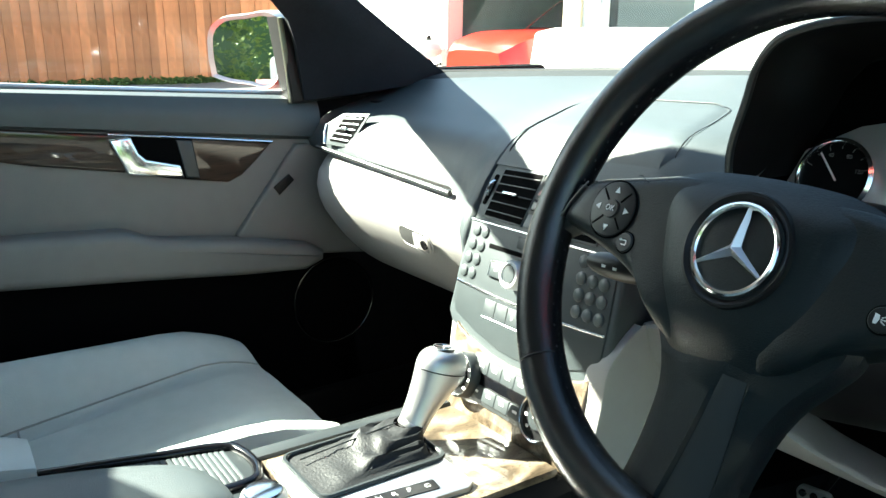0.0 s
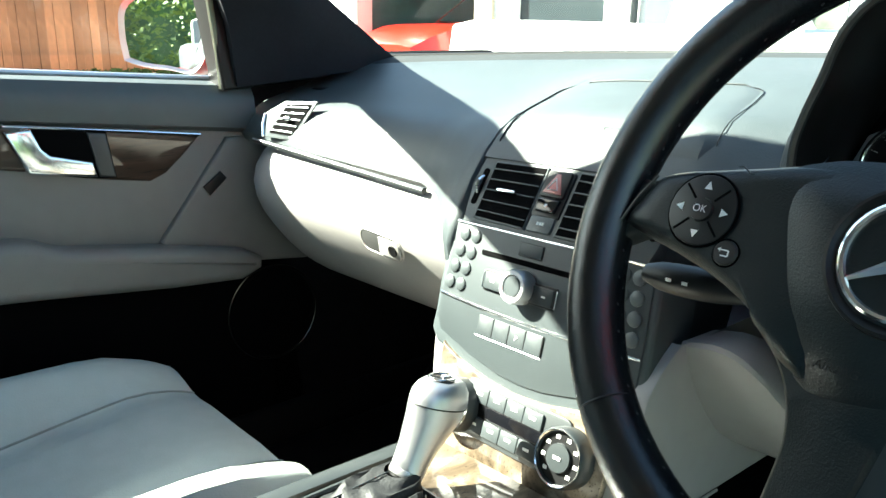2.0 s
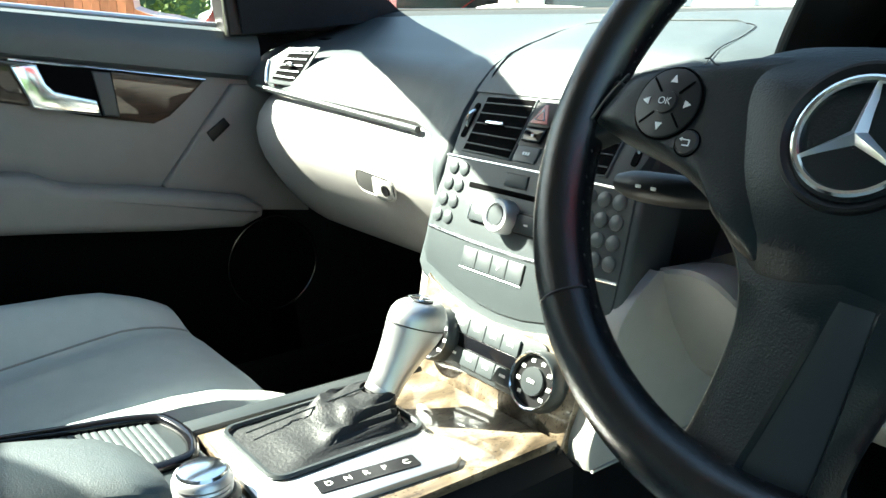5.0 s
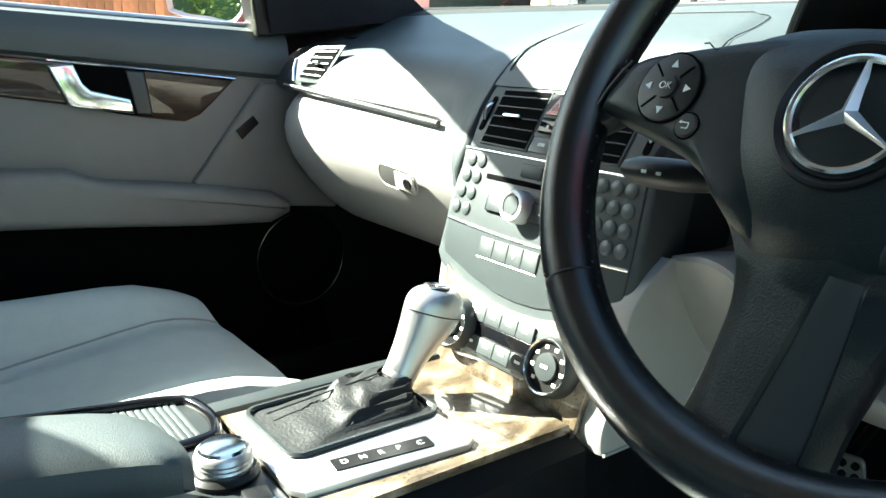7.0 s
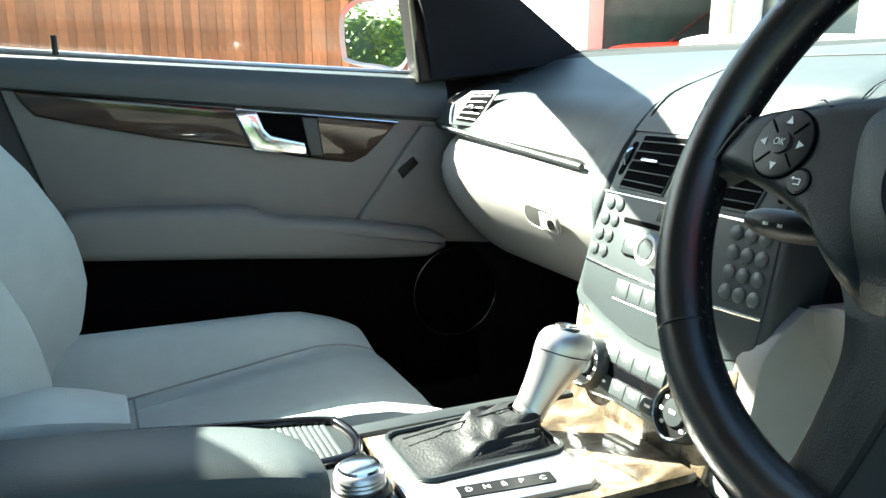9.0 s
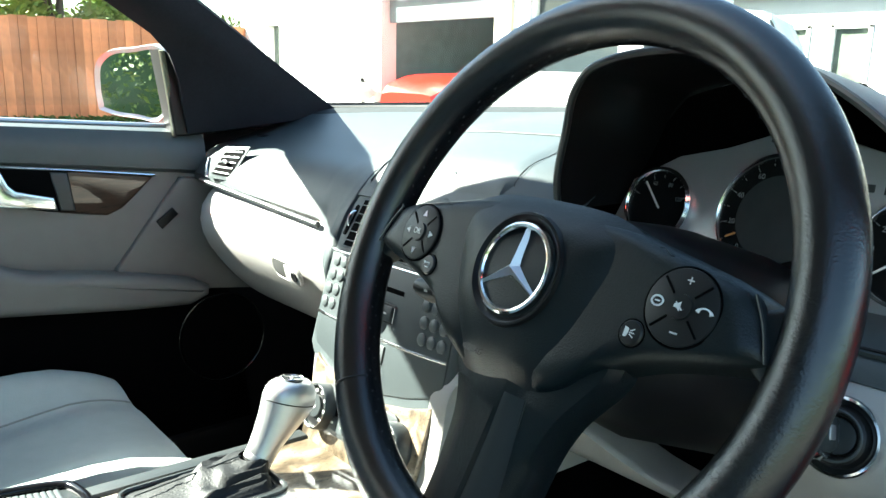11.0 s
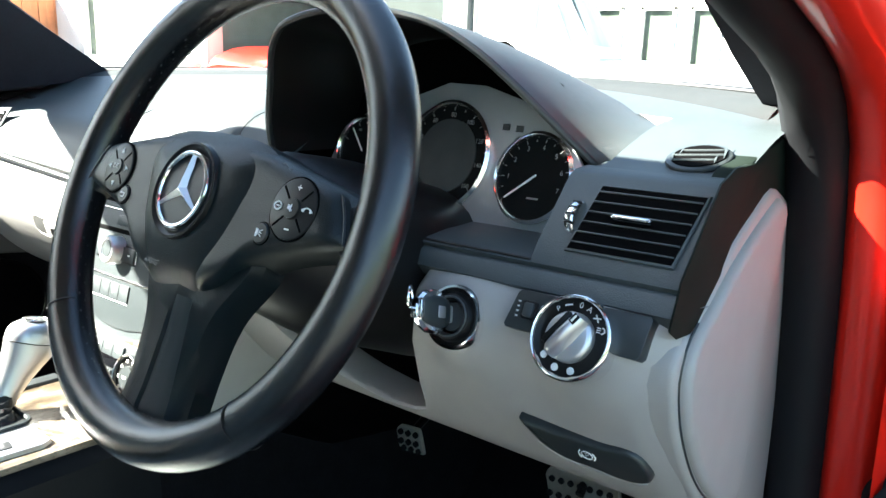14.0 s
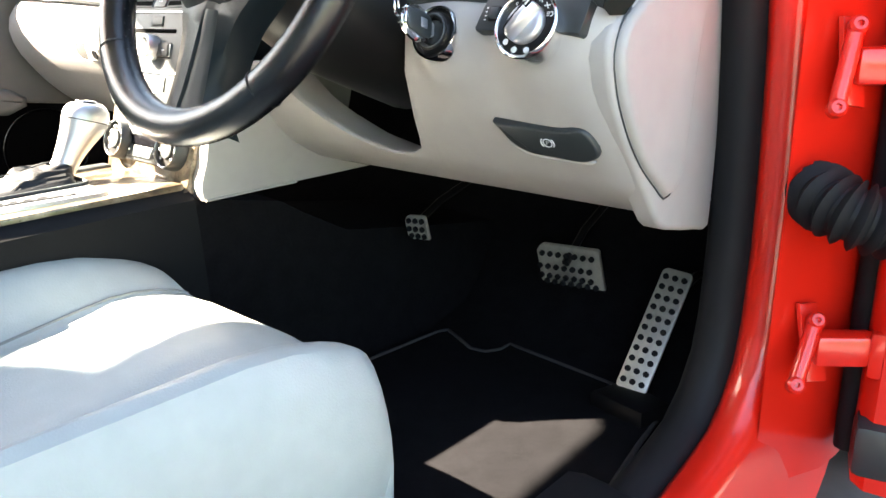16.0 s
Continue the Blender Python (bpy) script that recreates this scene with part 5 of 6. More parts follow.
# ================= pedals =================
def pedal(name, label, tl, tr, br, bl, cols, rws, bend=0.0):
    p = thing(name, label, "pedal", bl)
    tl, tr, br, bl = (V(q) for q in (tl, tr, br, bl))
    m = frame_at((tl + tr + br + bl) / 4, tr - tl, tl - bl)
    w, h = ((tr - tl).length + (br - bl).length) / 2, ((tl - bl).length + (tr - br).length) / 2
    body = prism(rrect(w, h, 0.008), 0.004, m, 0.0012)
    if bend:
        for v in body.verts:
            q = m.inverted() @ v.co
            v.co = m @ V((q.x, q.y, q.z - bend * (2 * q.y / h) ** 2))
    part("plate", body, PEDAL, p)
    for i in range(cols):
        for j in range(rws):
            x, y = w * ((i + 0.5) / cols - 0.5) * 0.92, h * ((j + 0.5) / rws - 0.5) * 0.94
            part("stud", prism(disc(0.0042, 10), 0.0035, m @ pose(x, y, 0.003 - bend * (2 * y / h) ** 2)), RUBBER, p)
    part("arm", tube([m @ V((0, h * 0.2, -0.002)), m @ V((0, h * 0.6, -0.06)), m @ V((0, h * 0.9, -0.16))], 0.006, 8), BLACK, p)
    return p


PEDAL = mat("brushed_steel", (0.62, 0.60, 0.54), 0.42, 0.75, var=0.1, scale=120)
pedal("accelerator_pedal", "long brushed steel accelerator pedal with black studs", (0.549, 0.55, 0.452), (0.590, 0.55, 0.450), (0.584, 0.44, 0.306), (0.537, 0.44, 0.312), 3, 11)
pedal("brake_pedal", "wide brushed steel brake pedal with black studs", (0.378, 0.475, 0.465), (0.492, 0.475, 0.474), (0.472, 0.488, 0.402), (0.376, 0.486, 0.412), 7, 4, 0.022)
pedal("parking_brake_pedal", "small steel parking brake pedal", (0.190, 0.40, 0.500), (0.236, 0.40, 0.505), (0.232, 0.405, 0.466), (0.190, 0.405, 0.462), 3, 3, 0.006)
solo("heel_stop", prism([(0.522, 0.405), (0.605, 0.39), (0.62, 0.44), (0.54, 0.46)], 0.022, Matrix.Translation((0, 0, 0.292)), 0.006), BLACK, "black rubber heel stop below the pedal", "heel stop")

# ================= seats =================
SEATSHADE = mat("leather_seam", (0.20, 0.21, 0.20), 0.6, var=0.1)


def seat(name, label, cx, z0, front, back_y, half):
    s = thing(name, label, "car seat", (cx, -0.3, 0.28))
    sec = [(-1.0, -0.20), (-1.02, -0.09), (-1.0, -0.015), (-0.93, 0.028), (-0.80, 0.036), (-0.66, 0.020), (-0.56, 0.004), (-0.3, 0.004), (0, 0.003), (0.3, 0.004), (0.56, 0.004), (0.66, 0.020), (0.80, 0.036), (0.93, 0.028), (1.0, -0.015), (1.02, -0.09), (1.0, -0.20)]
    sec = spline(sec, 49)
    rows = []
    for y in list(np.linspace(-0.56, front - 0.10, 12)) + [front - 0.07, front - 0.045, front - 0.025, front - 0.01, front, front - 0.004, front - 0.02]:
        f = max(0.0, (y - (front - 0.12)) / 0.12)
        rows.append((y, f))
    out = []
    last = len(rows) - 1
    for i, (y, f) in enumerate(rows):
        drop = 0.035 * f**2 + (0.0 if i < last - 2 else (0.025, 0.06, 0.12)[i - last + 2])
        hw = half * (1 + 0.02 * f) - 0.015 * f**3
        line = []
        for q, h in sec:
            yy = y - 0.026 * max(0, abs(q) - 0.45) ** 1.5 * f
            rise = 1 + 2.0 * max(0.0, -0.06 - y) / 0.5
            line.append(V((cx + hw * q, yy, z0 + 0.012 + 0.13 * min(y, 0.0) + h * (1 - 0.45 * f) * (rise if h > 0.004 else 1) - drop)))
        out.append(line)
    part("cushion", grid(out), LEATHER, s)
    for q in (13, 35):
        part("cushion_seam", tube([r[q] + V((0, 0, 0.0004)) for r in out[2:-3]], 0.0018, 6), SEATSHADE, s)
    part("cross_seam", tube([p + V((0, 0, 0.0006)) for p in out[5][13:36]], 0.0016, 6), SEATSHADE, s)
    back = []
    bsec = spline([(-1.0, -0.90), (-1.04, -0.20), (-0.99, 0.62), (-0.86, 1.0), (-0.68, 0.62), (-0.46, 0.16), (-0.2, 0.02), (0, 0.0), (0.2, 0.02), (0.46, 0.16), (0.68, 0.62), (0.86, 1.0), (0.99, 0.62), (1.04, -0.20), (1.0, -0.90)], 45)
    for k in np.linspace(0, 1, 22):
        w = 0.225 + 0.018 * math.sin(k * 2.6) - 0.085 * max(0, (k - 0.72) / 0.28) ** 1.5
        bulge = curve_at([(0, 0.05), (0.06, 0.15), (0.13, 0.42), (0.2, 0.68), (0.3, 0.92), (0.4, 1.0), (0.52, 0.93), (0.62, 0.78), (0.8, 0.5), (1, 0.3)], k)
        back.append([V((cx + w * q, back_y - 0.235 * k + ((0.122 - 0.022 * q) * bulge * h if h > 0 else 0.10 * h), 0.49 + 0.60 * k - 0.03 * abs(q) ** 4 * k)) for q, h in bsec])
    part("backrest", thick(grid(back), -0.03), LEATHER, s)
    for q in (11, 33):
        part("backrest_seam", tube([r[q] + V((0, 0.002, 0)) for r in back], 0.0018, 6), SEATSHADE, s)
    hr = [[V((cx + 0.115 * math.copysign(abs(math.cos(a)) ** 0.6, math.cos(a)) * sc, back_y - 0.285 + 0.05 * math.copysign(abs(math.sin(a)) ** 0.7, math.sin(a)) * sc, z)) for a in (2 * math.pi * k / 24 for k in range(24))] for z, sc in ((1.12, 0.6), (1.13, 0.92), (1.18, 1.0), (1.25, 0.98), (1.29, 0.85), (1.30, 0.5))]
    part("headrest", grid(hr, loop_v=True, cap=True), LEATHER, s)
    part("base", rbox((cx, -0.26, 0.34), (0.42, 0.5, 0.10), 0.02), BLACK, s)
    return s


seat("passenger_seat", "light grey leather passenger seat with seamed cushion", -0.375, 0.532, 0.012, -0.476, 0.228)
dseat = seat("driver_seat", "light grey leather driver's seat, cushion partly sunlit", 0.335, 0.512, 0.022, -0.56, 0.222)
part("seat_switch", rbox((0.618, -0.13, 0.40), (0.02, 0.09, 0.03), 0.008), LIGHT, dseat, "light grey seat adjuster")

# ================= floor =================
solo("floor", grid([[V((x, y, float(np.interp(y, [-1.7, 0.45, 0.55, 0.66, 0.78], [0.283, 0.283, 0.31, 0.40, 0.56])))) for x in (-0.71, -0.2, 0.2, 0.71)] for y in (-1.7, 0.3, 0.45, 0.5, 0.55, 0.6, 0.66, 0.78)]), CARPET, "black carpeted footwell floor", "floor", "structure")
solo("firewall", rbox((XC, 0.79, 0.60), (1.44, 0.03, 0.56), 0.0), CARPET, "dark carpeted bulkhead", "bulkhead", "structure")
solo("dash_underside", rbox((XC, 0.52, 0.655), (1.27, 0.32, 0.05), 0.01), BLACK, "dark underside of the dashboard", "panel", "structure")
matm = thing("floor_mat", "black carpet floor mat with bound edge", "floor mat", (0.4, 0.2, 0.285))
mo = [(0.17, -0.30), (0.62, -0.30), (0.65, 0.20), (0.62, 0.36), (0.605, 0.465), (0.45, 0.478), (0.325, 0.488), (0.324, 0.462), (0.312, 0.442), (0.285, 0.437), (0.245, 0.455), (0.212, 0.468), (0.203, 0.45), (0.19, 0.28)]
part("carpet", prism(mo, 0.008, Matrix.Translation((0, 0, 0.284)), 0.002), CARPET, matm)
MATEDGE = mat("mat_binding", (0.03, 0.028, 0.028), 0.85, var=0.1)
part("binding", tube([(x, y, 0.292) for x, y in mo], 0.0035, 6, closed=True), MATEDGE, matm, "dark bound edge")

# ================= passenger door =================
GLOSSB = mat("gloss_black", (0.010, 0.010, 0.010), 0.2, var=0.05)
pdoor = thing("passenger_door", "closed passenger door with grey leather and walnut strip", "car door", (-0.72, -0.1, 0.3))


def in_door(pts, x0, x1, bevel=0.006, seg=3):
    return prism(pts, x1 - x0, Matrix(((0, 0, 1, x0), (1, 0, 0, 0), (0, 1, 0, 0), (0, 0, 0, 1))), bevel, seg)


part("upper_trim", grid([[V((x, y, lerp(0.971, 0.925, k) + dz * lerp(0.60, 1.0, k))) for x, dz in ((-0.76, -0.004), (-0.70, 0.0), (-0.677, -0.006), (-0.668, -0.022), (-0.664, -0.045), (-0.668, -0.072), (-0.69, -0.080))] for k, y in zip(np.linspace(0, 1, 12), np.linspace(-0.535, 0.21, 12))]), DARK, pdoor, "dark soft upper trim")
# Satin rod stands in for the sunlit top of the door trim.
part("sill_chrome", tube([(-0.712, y, lerp(0.977, 0.930, k)) for k, y in zip((0, 0.5, 1), (-0.535, -0.2, 0.18))], 0.005, 8), SATIN, pdoor, "bright strip standing in for the sunlit window sill")
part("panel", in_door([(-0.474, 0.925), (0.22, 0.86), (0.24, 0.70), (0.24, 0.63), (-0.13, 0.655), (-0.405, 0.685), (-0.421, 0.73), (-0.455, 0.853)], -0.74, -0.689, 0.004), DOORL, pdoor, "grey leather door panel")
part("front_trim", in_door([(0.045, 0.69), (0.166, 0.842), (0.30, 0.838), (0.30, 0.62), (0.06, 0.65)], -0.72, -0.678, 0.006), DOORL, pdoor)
# Panel and speaker parts go near-black to stand in for footwell shade.
part("lower_panel", in_door([(-0.45, 0.70), (0.26, 0.64), (0.30, 0.32), (-0.45, 0.32)], -0.76, -0.70, 0.006), MOUTH, pdoor, "black lower door panel, dulled to stand in for shade")
wd = part("wood_strip", in_door([(-0.456, 0.917), (0.122, 0.8475), (0.09, 0.817), (0.064, 0.795), (0.039, 0.785), (-0.032, 0.796), (-0.127, 0.817), (-0.264, 0.840), (-0.381, 0.867), (-0.432, 0.880), (-0.447, 0.899)], -0.70, -0.681, 0.005), WOOD, pdoor, "glossy walnut strip")
part("wood_chrome", tube([(-0.680, y, lerp(0.8815, 0.8492, (y + 0.15) / 0.272)) for y in np.linspace(-0.15, 0.122, 8)], 0.0026, 8), CHROME, wd)
part("handle_recess", in_door([(-0.122, 0.876), (-0.018, 0.863), (-0.010, 0.797), (-0.05, 0.800), (-0.12, 0.815)], -0.692, -0.6795, 0.002), MOUTH, pdoor, "door handle recess, its shade painted near-black")
hd = [(-0.152, 0.873), (-0.118, 0.875), (-0.108, 0.848), (-0.098, 0.838), (-0.044, 0.824), (-0.039, 0.802), (-0.118, 0.813), (-0.128, 0.816)]
part("door_handle", in_door(hd, -0.688, -0.668, 0.004), CHROME, pdoor, "polished chrome door handle")
part("lock_keys", in_door([(-0.046, 0.865), (-0.020, 0.862), (-0.011, 0.798), (-0.034, 0.801)], -0.69, -0.677, 0.003), DARK2, pdoor)
part("window_switch", in_door([(0.118, 0.768), (0.148, 0.79), (0.158, 0.778), (0.128, 0.753)], -0.685, -0.674, 0.002), BLACK, pdoor)
ap = [(-0.425, 0.722), (-0.405, 0.738), (-0.38, 0.7415), (-0.25, 0.735), (-0.15, 0.728), (-0.135, 0.724), (-0.11, 0.7115), (-0.095, 0.707), (0.0, 0.694), (0.075, 0.682), (0.17, 0.662), (0.198, 0.645), (0.196, 0.628), (0.16, 0.614), (0.05, 0.622), (-0.131, 0.642), (-0.40, 0.668), (-0.42, 0.685)]
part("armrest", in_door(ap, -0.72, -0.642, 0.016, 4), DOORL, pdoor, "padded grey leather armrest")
part("speaker_ring", tube([V((-0.694, 0.235 + 0.085 * math.cos(a), 0.53 + 0.085 * math.sin(a))) for a in (2 * math.pi * k / 40 for k in range(40))], 0.0020, 8, closed=True), GLOSSB, pdoor, "thin speaker ring, darkened to stand in for shade")
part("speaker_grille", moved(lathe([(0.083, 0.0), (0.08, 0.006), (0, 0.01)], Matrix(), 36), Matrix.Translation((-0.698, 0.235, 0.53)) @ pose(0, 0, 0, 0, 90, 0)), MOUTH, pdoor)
part("mirror_triangle", in_door([(0.155, 0.915), (0.47, 0.935), (0.30, 1.04), (0.135, 1.062)], -0.70, -0.655, 0.006), BLACK, pdoor, "black mirror corner cover")
OLIVE = mat("olive_seal", (0.17, 0.175, 0.12), 0.5, var=0.1)
part("window_seal", tube([(-0.668, 0.158, 0.918), (-0.662, 0.152, 0.97), (-0.653, 0.139, 1.06)], 0.0052, 8), OLIVE, pdoor, "pale window channel")
part("skin", in_door([(-0.66, 0.925), (0.5, 0.885), (0.62, 0.30), (-0.66, 0.30)], -0.86, -0.80, 0.02), RED, pdoor, "red painted outer skin")
part("window_pane", grid([[V((x, y, z)) for y in (-0.62, 0.15)] for x, z in ((-0.735, 0.97), (-0.66, 1.33))]), GLASS, pdoor).visible_shadow = False
part("lock_pin", tube([(-0.69, -0.395, 0.965), (-0.69, -0.395, 0.992)], 0.0045, 10), BLACK, pdoor)

mir = thing("door_mirror", "door mirror in a grey shell on a red foot", "mirror", (-0.83, 0.23, 0.95))
MF = frame_at((-0.885, 0.168, 1.003), (0.135, 0.094, 0), (0, 0, 1))
mo2 = spline([(-0.083, -0.045), (-0.088, 0.0), (-0.079, 0.048), (-0.06, 0.062), (0.0, 0.070), (0.066, 0.070), (0.084, 0.055), (0.080, 0.0), (0.070, -0.050), (0.055, -0.064), (0.0, -0.060), (-0.06, -0.052), (-0.083, -0.045)], 44)[:-1]
shell = [[MF @ V((x * s, y * s, z)) for x, y in mo2] for s, z in ((0.90, 0.006), (1.0, 0.012), (1.05, 0.0), (1.06, -0.03), (0.98, -0.075), (0.72, -0.11), (0.2, -0.125))]
part("shell", grid(shell, loop_v=True), SILVERP, mir, "pale grey mirror shell")
MIRG = mat("mirror_glass", (0.86, 0.88, 0.88), 0.01, 1.0, var=0.0)
part("mirror_face", prism([(x * 0.9, y * 0.9) for x, y in mo2], 0.002, at(MF, 0, 0, 0.0045)), MIRG, mir, "clear mirror glass")
part("foot", rbox((-0.795, 0.25, 0.955), (0.10, 0.07, 0.05), 0.015), RED, mir, "red painted foot")

# ================= shell =================
def pillar(low, up, bulge):
    """The inner cover of a windscreen pillar between its two edges, each of (x, y, z)."""
    rows = []
    mid = V((XC, -0.3, 0.9))
    for p, q in zip(spline(low, 18), spline(up, 18)):
        p, q = V(p), V(q)
        d = (q - p).normalized()
        inw = (mid - (p + q) / 2)
        inw = (inw - d * inw.dot(d)).normalized()
        r = [p.lerp(q, k) + inw * bulge * math.sin(k * math.pi) for k in np.linspace(0, 1, 9)]
        rows.append(r + [q - inw * 0.03, p - inw * 0.03])
    return grid(rows, loop_v=True, cap=True)


LOW_L = [(-0.650, 0.175, 0.92), (-0.622, 0.14, 1.054), (-0.604, 0.038, 1.13), (-0.58, -0.10, 1.215), (-0.555, -0.25, 1.30), (-0.53, -0.42, 1.36)]
UP_L = [(-0.610, 0.462, 0.950), (-0.585, 0.306, 1.048), (-0.560, 0.166, 1.135), (-0.535, 0.02, 1.225), (-0.51, -0.14, 1.315), (-0.48, -0.34, 1.375)]
LOW_R = [(0.690, 0.44, 0.90), (0.680, 0.41, 0.966), (0.672, 0.324, 1.03), (0.660, 0.19, 1.115), (0.640, 0.04, 1.21), (0.605, -0.12, 1.30), (0.57, -0.32, 1.365)]
UP_R = [(0.625, 0.46, 0.925), (0.612, 0.36, 0.993), (0.606, 0.309, 1.032), (0.603, 0.17, 1.115), (0.585, 0.02, 1.215), (0.553, -0.14, 1.315), (0.515, -0.34, 1.375)]
solo("pillar_left", pillar(LOW_L, UP_L, 0.02), PILLAR, "dark cloth-covered windscreen pillar", "pillar", "structure")
solo("pillar_right", pillar(LOW_R, UP_R, 0.004), PILLAR, "dark cloth-covered windscreen pillar", "pillar", "structure")
ws = [[V((XC + q * lerp(0.66, 0.52, k), lerp(0.63 - 0.40 * (q * 0.66) ** 2, -0.21 - 0.13 * q * q, k), lerp(0.955, 1.378, k) + 0.03 * math.sin(k * math.pi))) for q in np.linspace(-1, 1, 15)] for k in np.linspace(0, 1, 9)]
wsg = solo("windscreen", grid(ws), GLASS, "clear windscreen glass", "windscreen", "structure")
wsg.visible_shadow = False
HEADL = mat("headliner", (0.42, 0.41, 0.38), 0.9, var=0.05)
# Front edge, out of view, overhangs the windscreen to shade the gauges.
solo("roof", grid([[V((XC + q * lerp(0.53, 0.50, k), y - 0.13 * q * q * (1 - k), z - 0.022 * q * q)) for q in np.linspace(-1, 1, 9)] for k, y, z in ((0, -0.075, 1.350), (0.3, -0.6, 1.42), (0.6, -1.2, 1.43), (1, -1.75, 1.37))]), HEADL, "pale headliner under the roof", "roof", "structure")
solo("roof_skin", grid([[V((XC + q * 0.56, y - (0.13 * q * q if y > -0.3 else 0), z - 0.030 * q * q)) for q in np.linspace(-1, 1, 9)] for y, z in ((-0.07, 1.372), (-0.6, 1.445), (-1.2, 1.455), (-1.8, 1.39))]), RED, "red painted roof", "roof", "structure")
# Rails, rear doors and bulkhead are unseen, added to keep stray light out.
for s, nm in ((-1, "left"), (1, "right")):
    solo("roof_rail_" + nm, tube([(XC + s * 0.545, -0.30, 1.385), (XC + s * 0.555, -0.7, 1.41), (XC + s * 0.555, -1.2, 1.41), (XC + s * 0.52, -1.8, 1.35)], 0.026, 10), DARK, "dark roof side rail", "roof rail", "structure")
    solo("centre_pillar_" + nm, tube([(XC + s * 0.75, -0.62, 0.35), (XC + s * 0.735, -0.61, 0.95), (XC + s * 0.69, -0.665, 1.10), (XC + s * 0.65, -0.76, 1.22), (XC + s * 0.58, -0.92, 1.40)], [0.10, 0.075, 0.06, 0.045, 0.035], 12), DARK, "dark centre pillar", "pillar", "structure")
    solo("rear_door_" + nm, rbox((XC + s * 0.76, -1.15, 0.64), (0.10, 0.92, 0.70), 0.03), DARK, "dark rear door trim", "door panel", "structure")
# Rear glass is out of view, added and tinted to cut light from behind.
TINT = glass_mat("light_cut_glass", (0.16, 0.17, 0.17), 0.06)
for s_, nm in ((-1, "left"), (1, "right")):
    solo("rear_window_" + nm, grid([[V((XC + s_ * x, y, z)) for y in (-0.74, -1.2, -1.72)] for x, z in ((0.74, 0.96), (0.66, 1.18), (0.555, 1.40))]), TINT, "unseen rear side window, darkened to cut cabin light", "window", "structure")
solo("rear_screen", grid([[V((XC + x, y, z)) for x in (-0.72, 0.0, 0.72)] for y, z in ((-1.74, 1.05), (-1.76, 1.22), (-1.78, 1.40))]), TINT, "unseen rear screen, darkened to cut cabin light", "window", "structure")
solo("sill_left", rbox((-0.745, -0.35, 0.27), (0.12, 2.1, 0.17), 0.02), BLACK, "black inner sill", "sill", "structure")
solo("centre_post_trim", rbox((-0.748, -0.62, 0.635), (0.09, 0.46, 0.61), 0.02), BLACK, "black centre post trim", "pillar", "structure")
solo("rear_bulkhead", rbox((XC, -1.72, 0.66), (1.5, 0.06, 0.85), 0.02), LEATHER, "grey rear seat back", "rear seat", "structure")
solo("footwell_side_left", rbox((-0.73, 0.50, 0.62), (0.06, 0.56, 0.70), 0.01), CARPET, "dark footwell side", "panel", "structure")
solo("footwell_side_right", rbox((0.685, 0.60, 0.58), (0.04, 0.42, 0.62), 0.01), CARPET, "dark footwell side", "panel", "structure")
solo("front_wing_left", rbox((-0.83, 0.95, 0.64), (0.10, 0.95, 0.56), 0.04), RED, "red front wing", "wing", "structure")

# door opening: rubber seal and red frame swept along its edge
edge_path = spline([(-0.95, 0.345), (-0.40, 0.340), (-0.02, 0.338), (0.15, 0.342), (0.250, 0.357), (0.318, 0.377), (0.362, 0.425), (0.380, 0.52), (0.382, 0.61), (0.376, 0.70), (0.370, 0.763), (0.352, 0.864), (0.337, 0.915), (0.312, 0.948), (0.262, 0.981), (0.177, 1.020), (0.06, 1.085), (-0.10, 1.185), (-0.30, 1.30), (-0.6, 1.385)], 72)


def sweep(section):
    rows = []
    for i, (y, z) in enumerate(edge_path):
        a, b = edge_path[max(i - 1, 0)], edge_path[min(i + 1, len(edge_path) - 1)]
        d = V((b[0] - a[0], b[1] - a[1])).normalized()
        n = V((d.y, -d.x))
        lean = -0.30 * max(0, z - 0.98)
        rows.append([V((x + lean, y + n.x * o, z + n.y * o)) for x, o in section])
    return rows


solo("door_seal", grid(sweep([(0.660, 0.05), (0.668, 0.012), (0.680, -0.007), (0.694, -0.013), (0.708, -0.011), (0.718, -0.002), (0.722, 0.012), (0.724, 0.03)])), RUBBER, "black rubber door seal", "seal", "structure")
solo("door_frame", grid(sweep([(0.714, 0.03), (0.720, 0.004), (0.730, -0.006), (0.745, -0.009), (0.757, -0.007), (0.764, 0.0), (0.767, 0.012), (0.776, 0.05), (0.786, 0.10), (0.80, 0.20)])), RED, "red painted door frame and sill", "body panel", "structure")
solo("sill_cover", prism([(-0.9, 0.0), (0.165, 0.0), (0.19, 0.012), (0.16, 0.03), (-0.9, 0.028)], 0.085, Matrix(((0, 0, 1, 0.645), (1, 0, 0, 0), (0, 1, 0, 0.335), (0, 0, 0, 1))), 0.008), RUBBER, "black plastic sill cover", "sill", "structure")
solo("hinge_post", grid([[V((x, y, z)) for x, y in ((0.768, 0.33), (0.779, 0.37), (0.792, 0.40), (0.806, 0.43), (0.812, 0.47), (0.815, 0.56), (0.90, 0.58))] for z in (0.30, 0.55, 0.9, 1.0)]), RED, "red hinge post", "body panel", "structure")

# ---- open driver's door ----
ddoor = thing("driver_door", "open red driver's door on its hinges", "car door", (0.86, 0.45, 0.3))
DM = Matrix.Translation((0.846, 0.395, 0.0)) @ pose(0, 0, 0, 0, 0, 14)
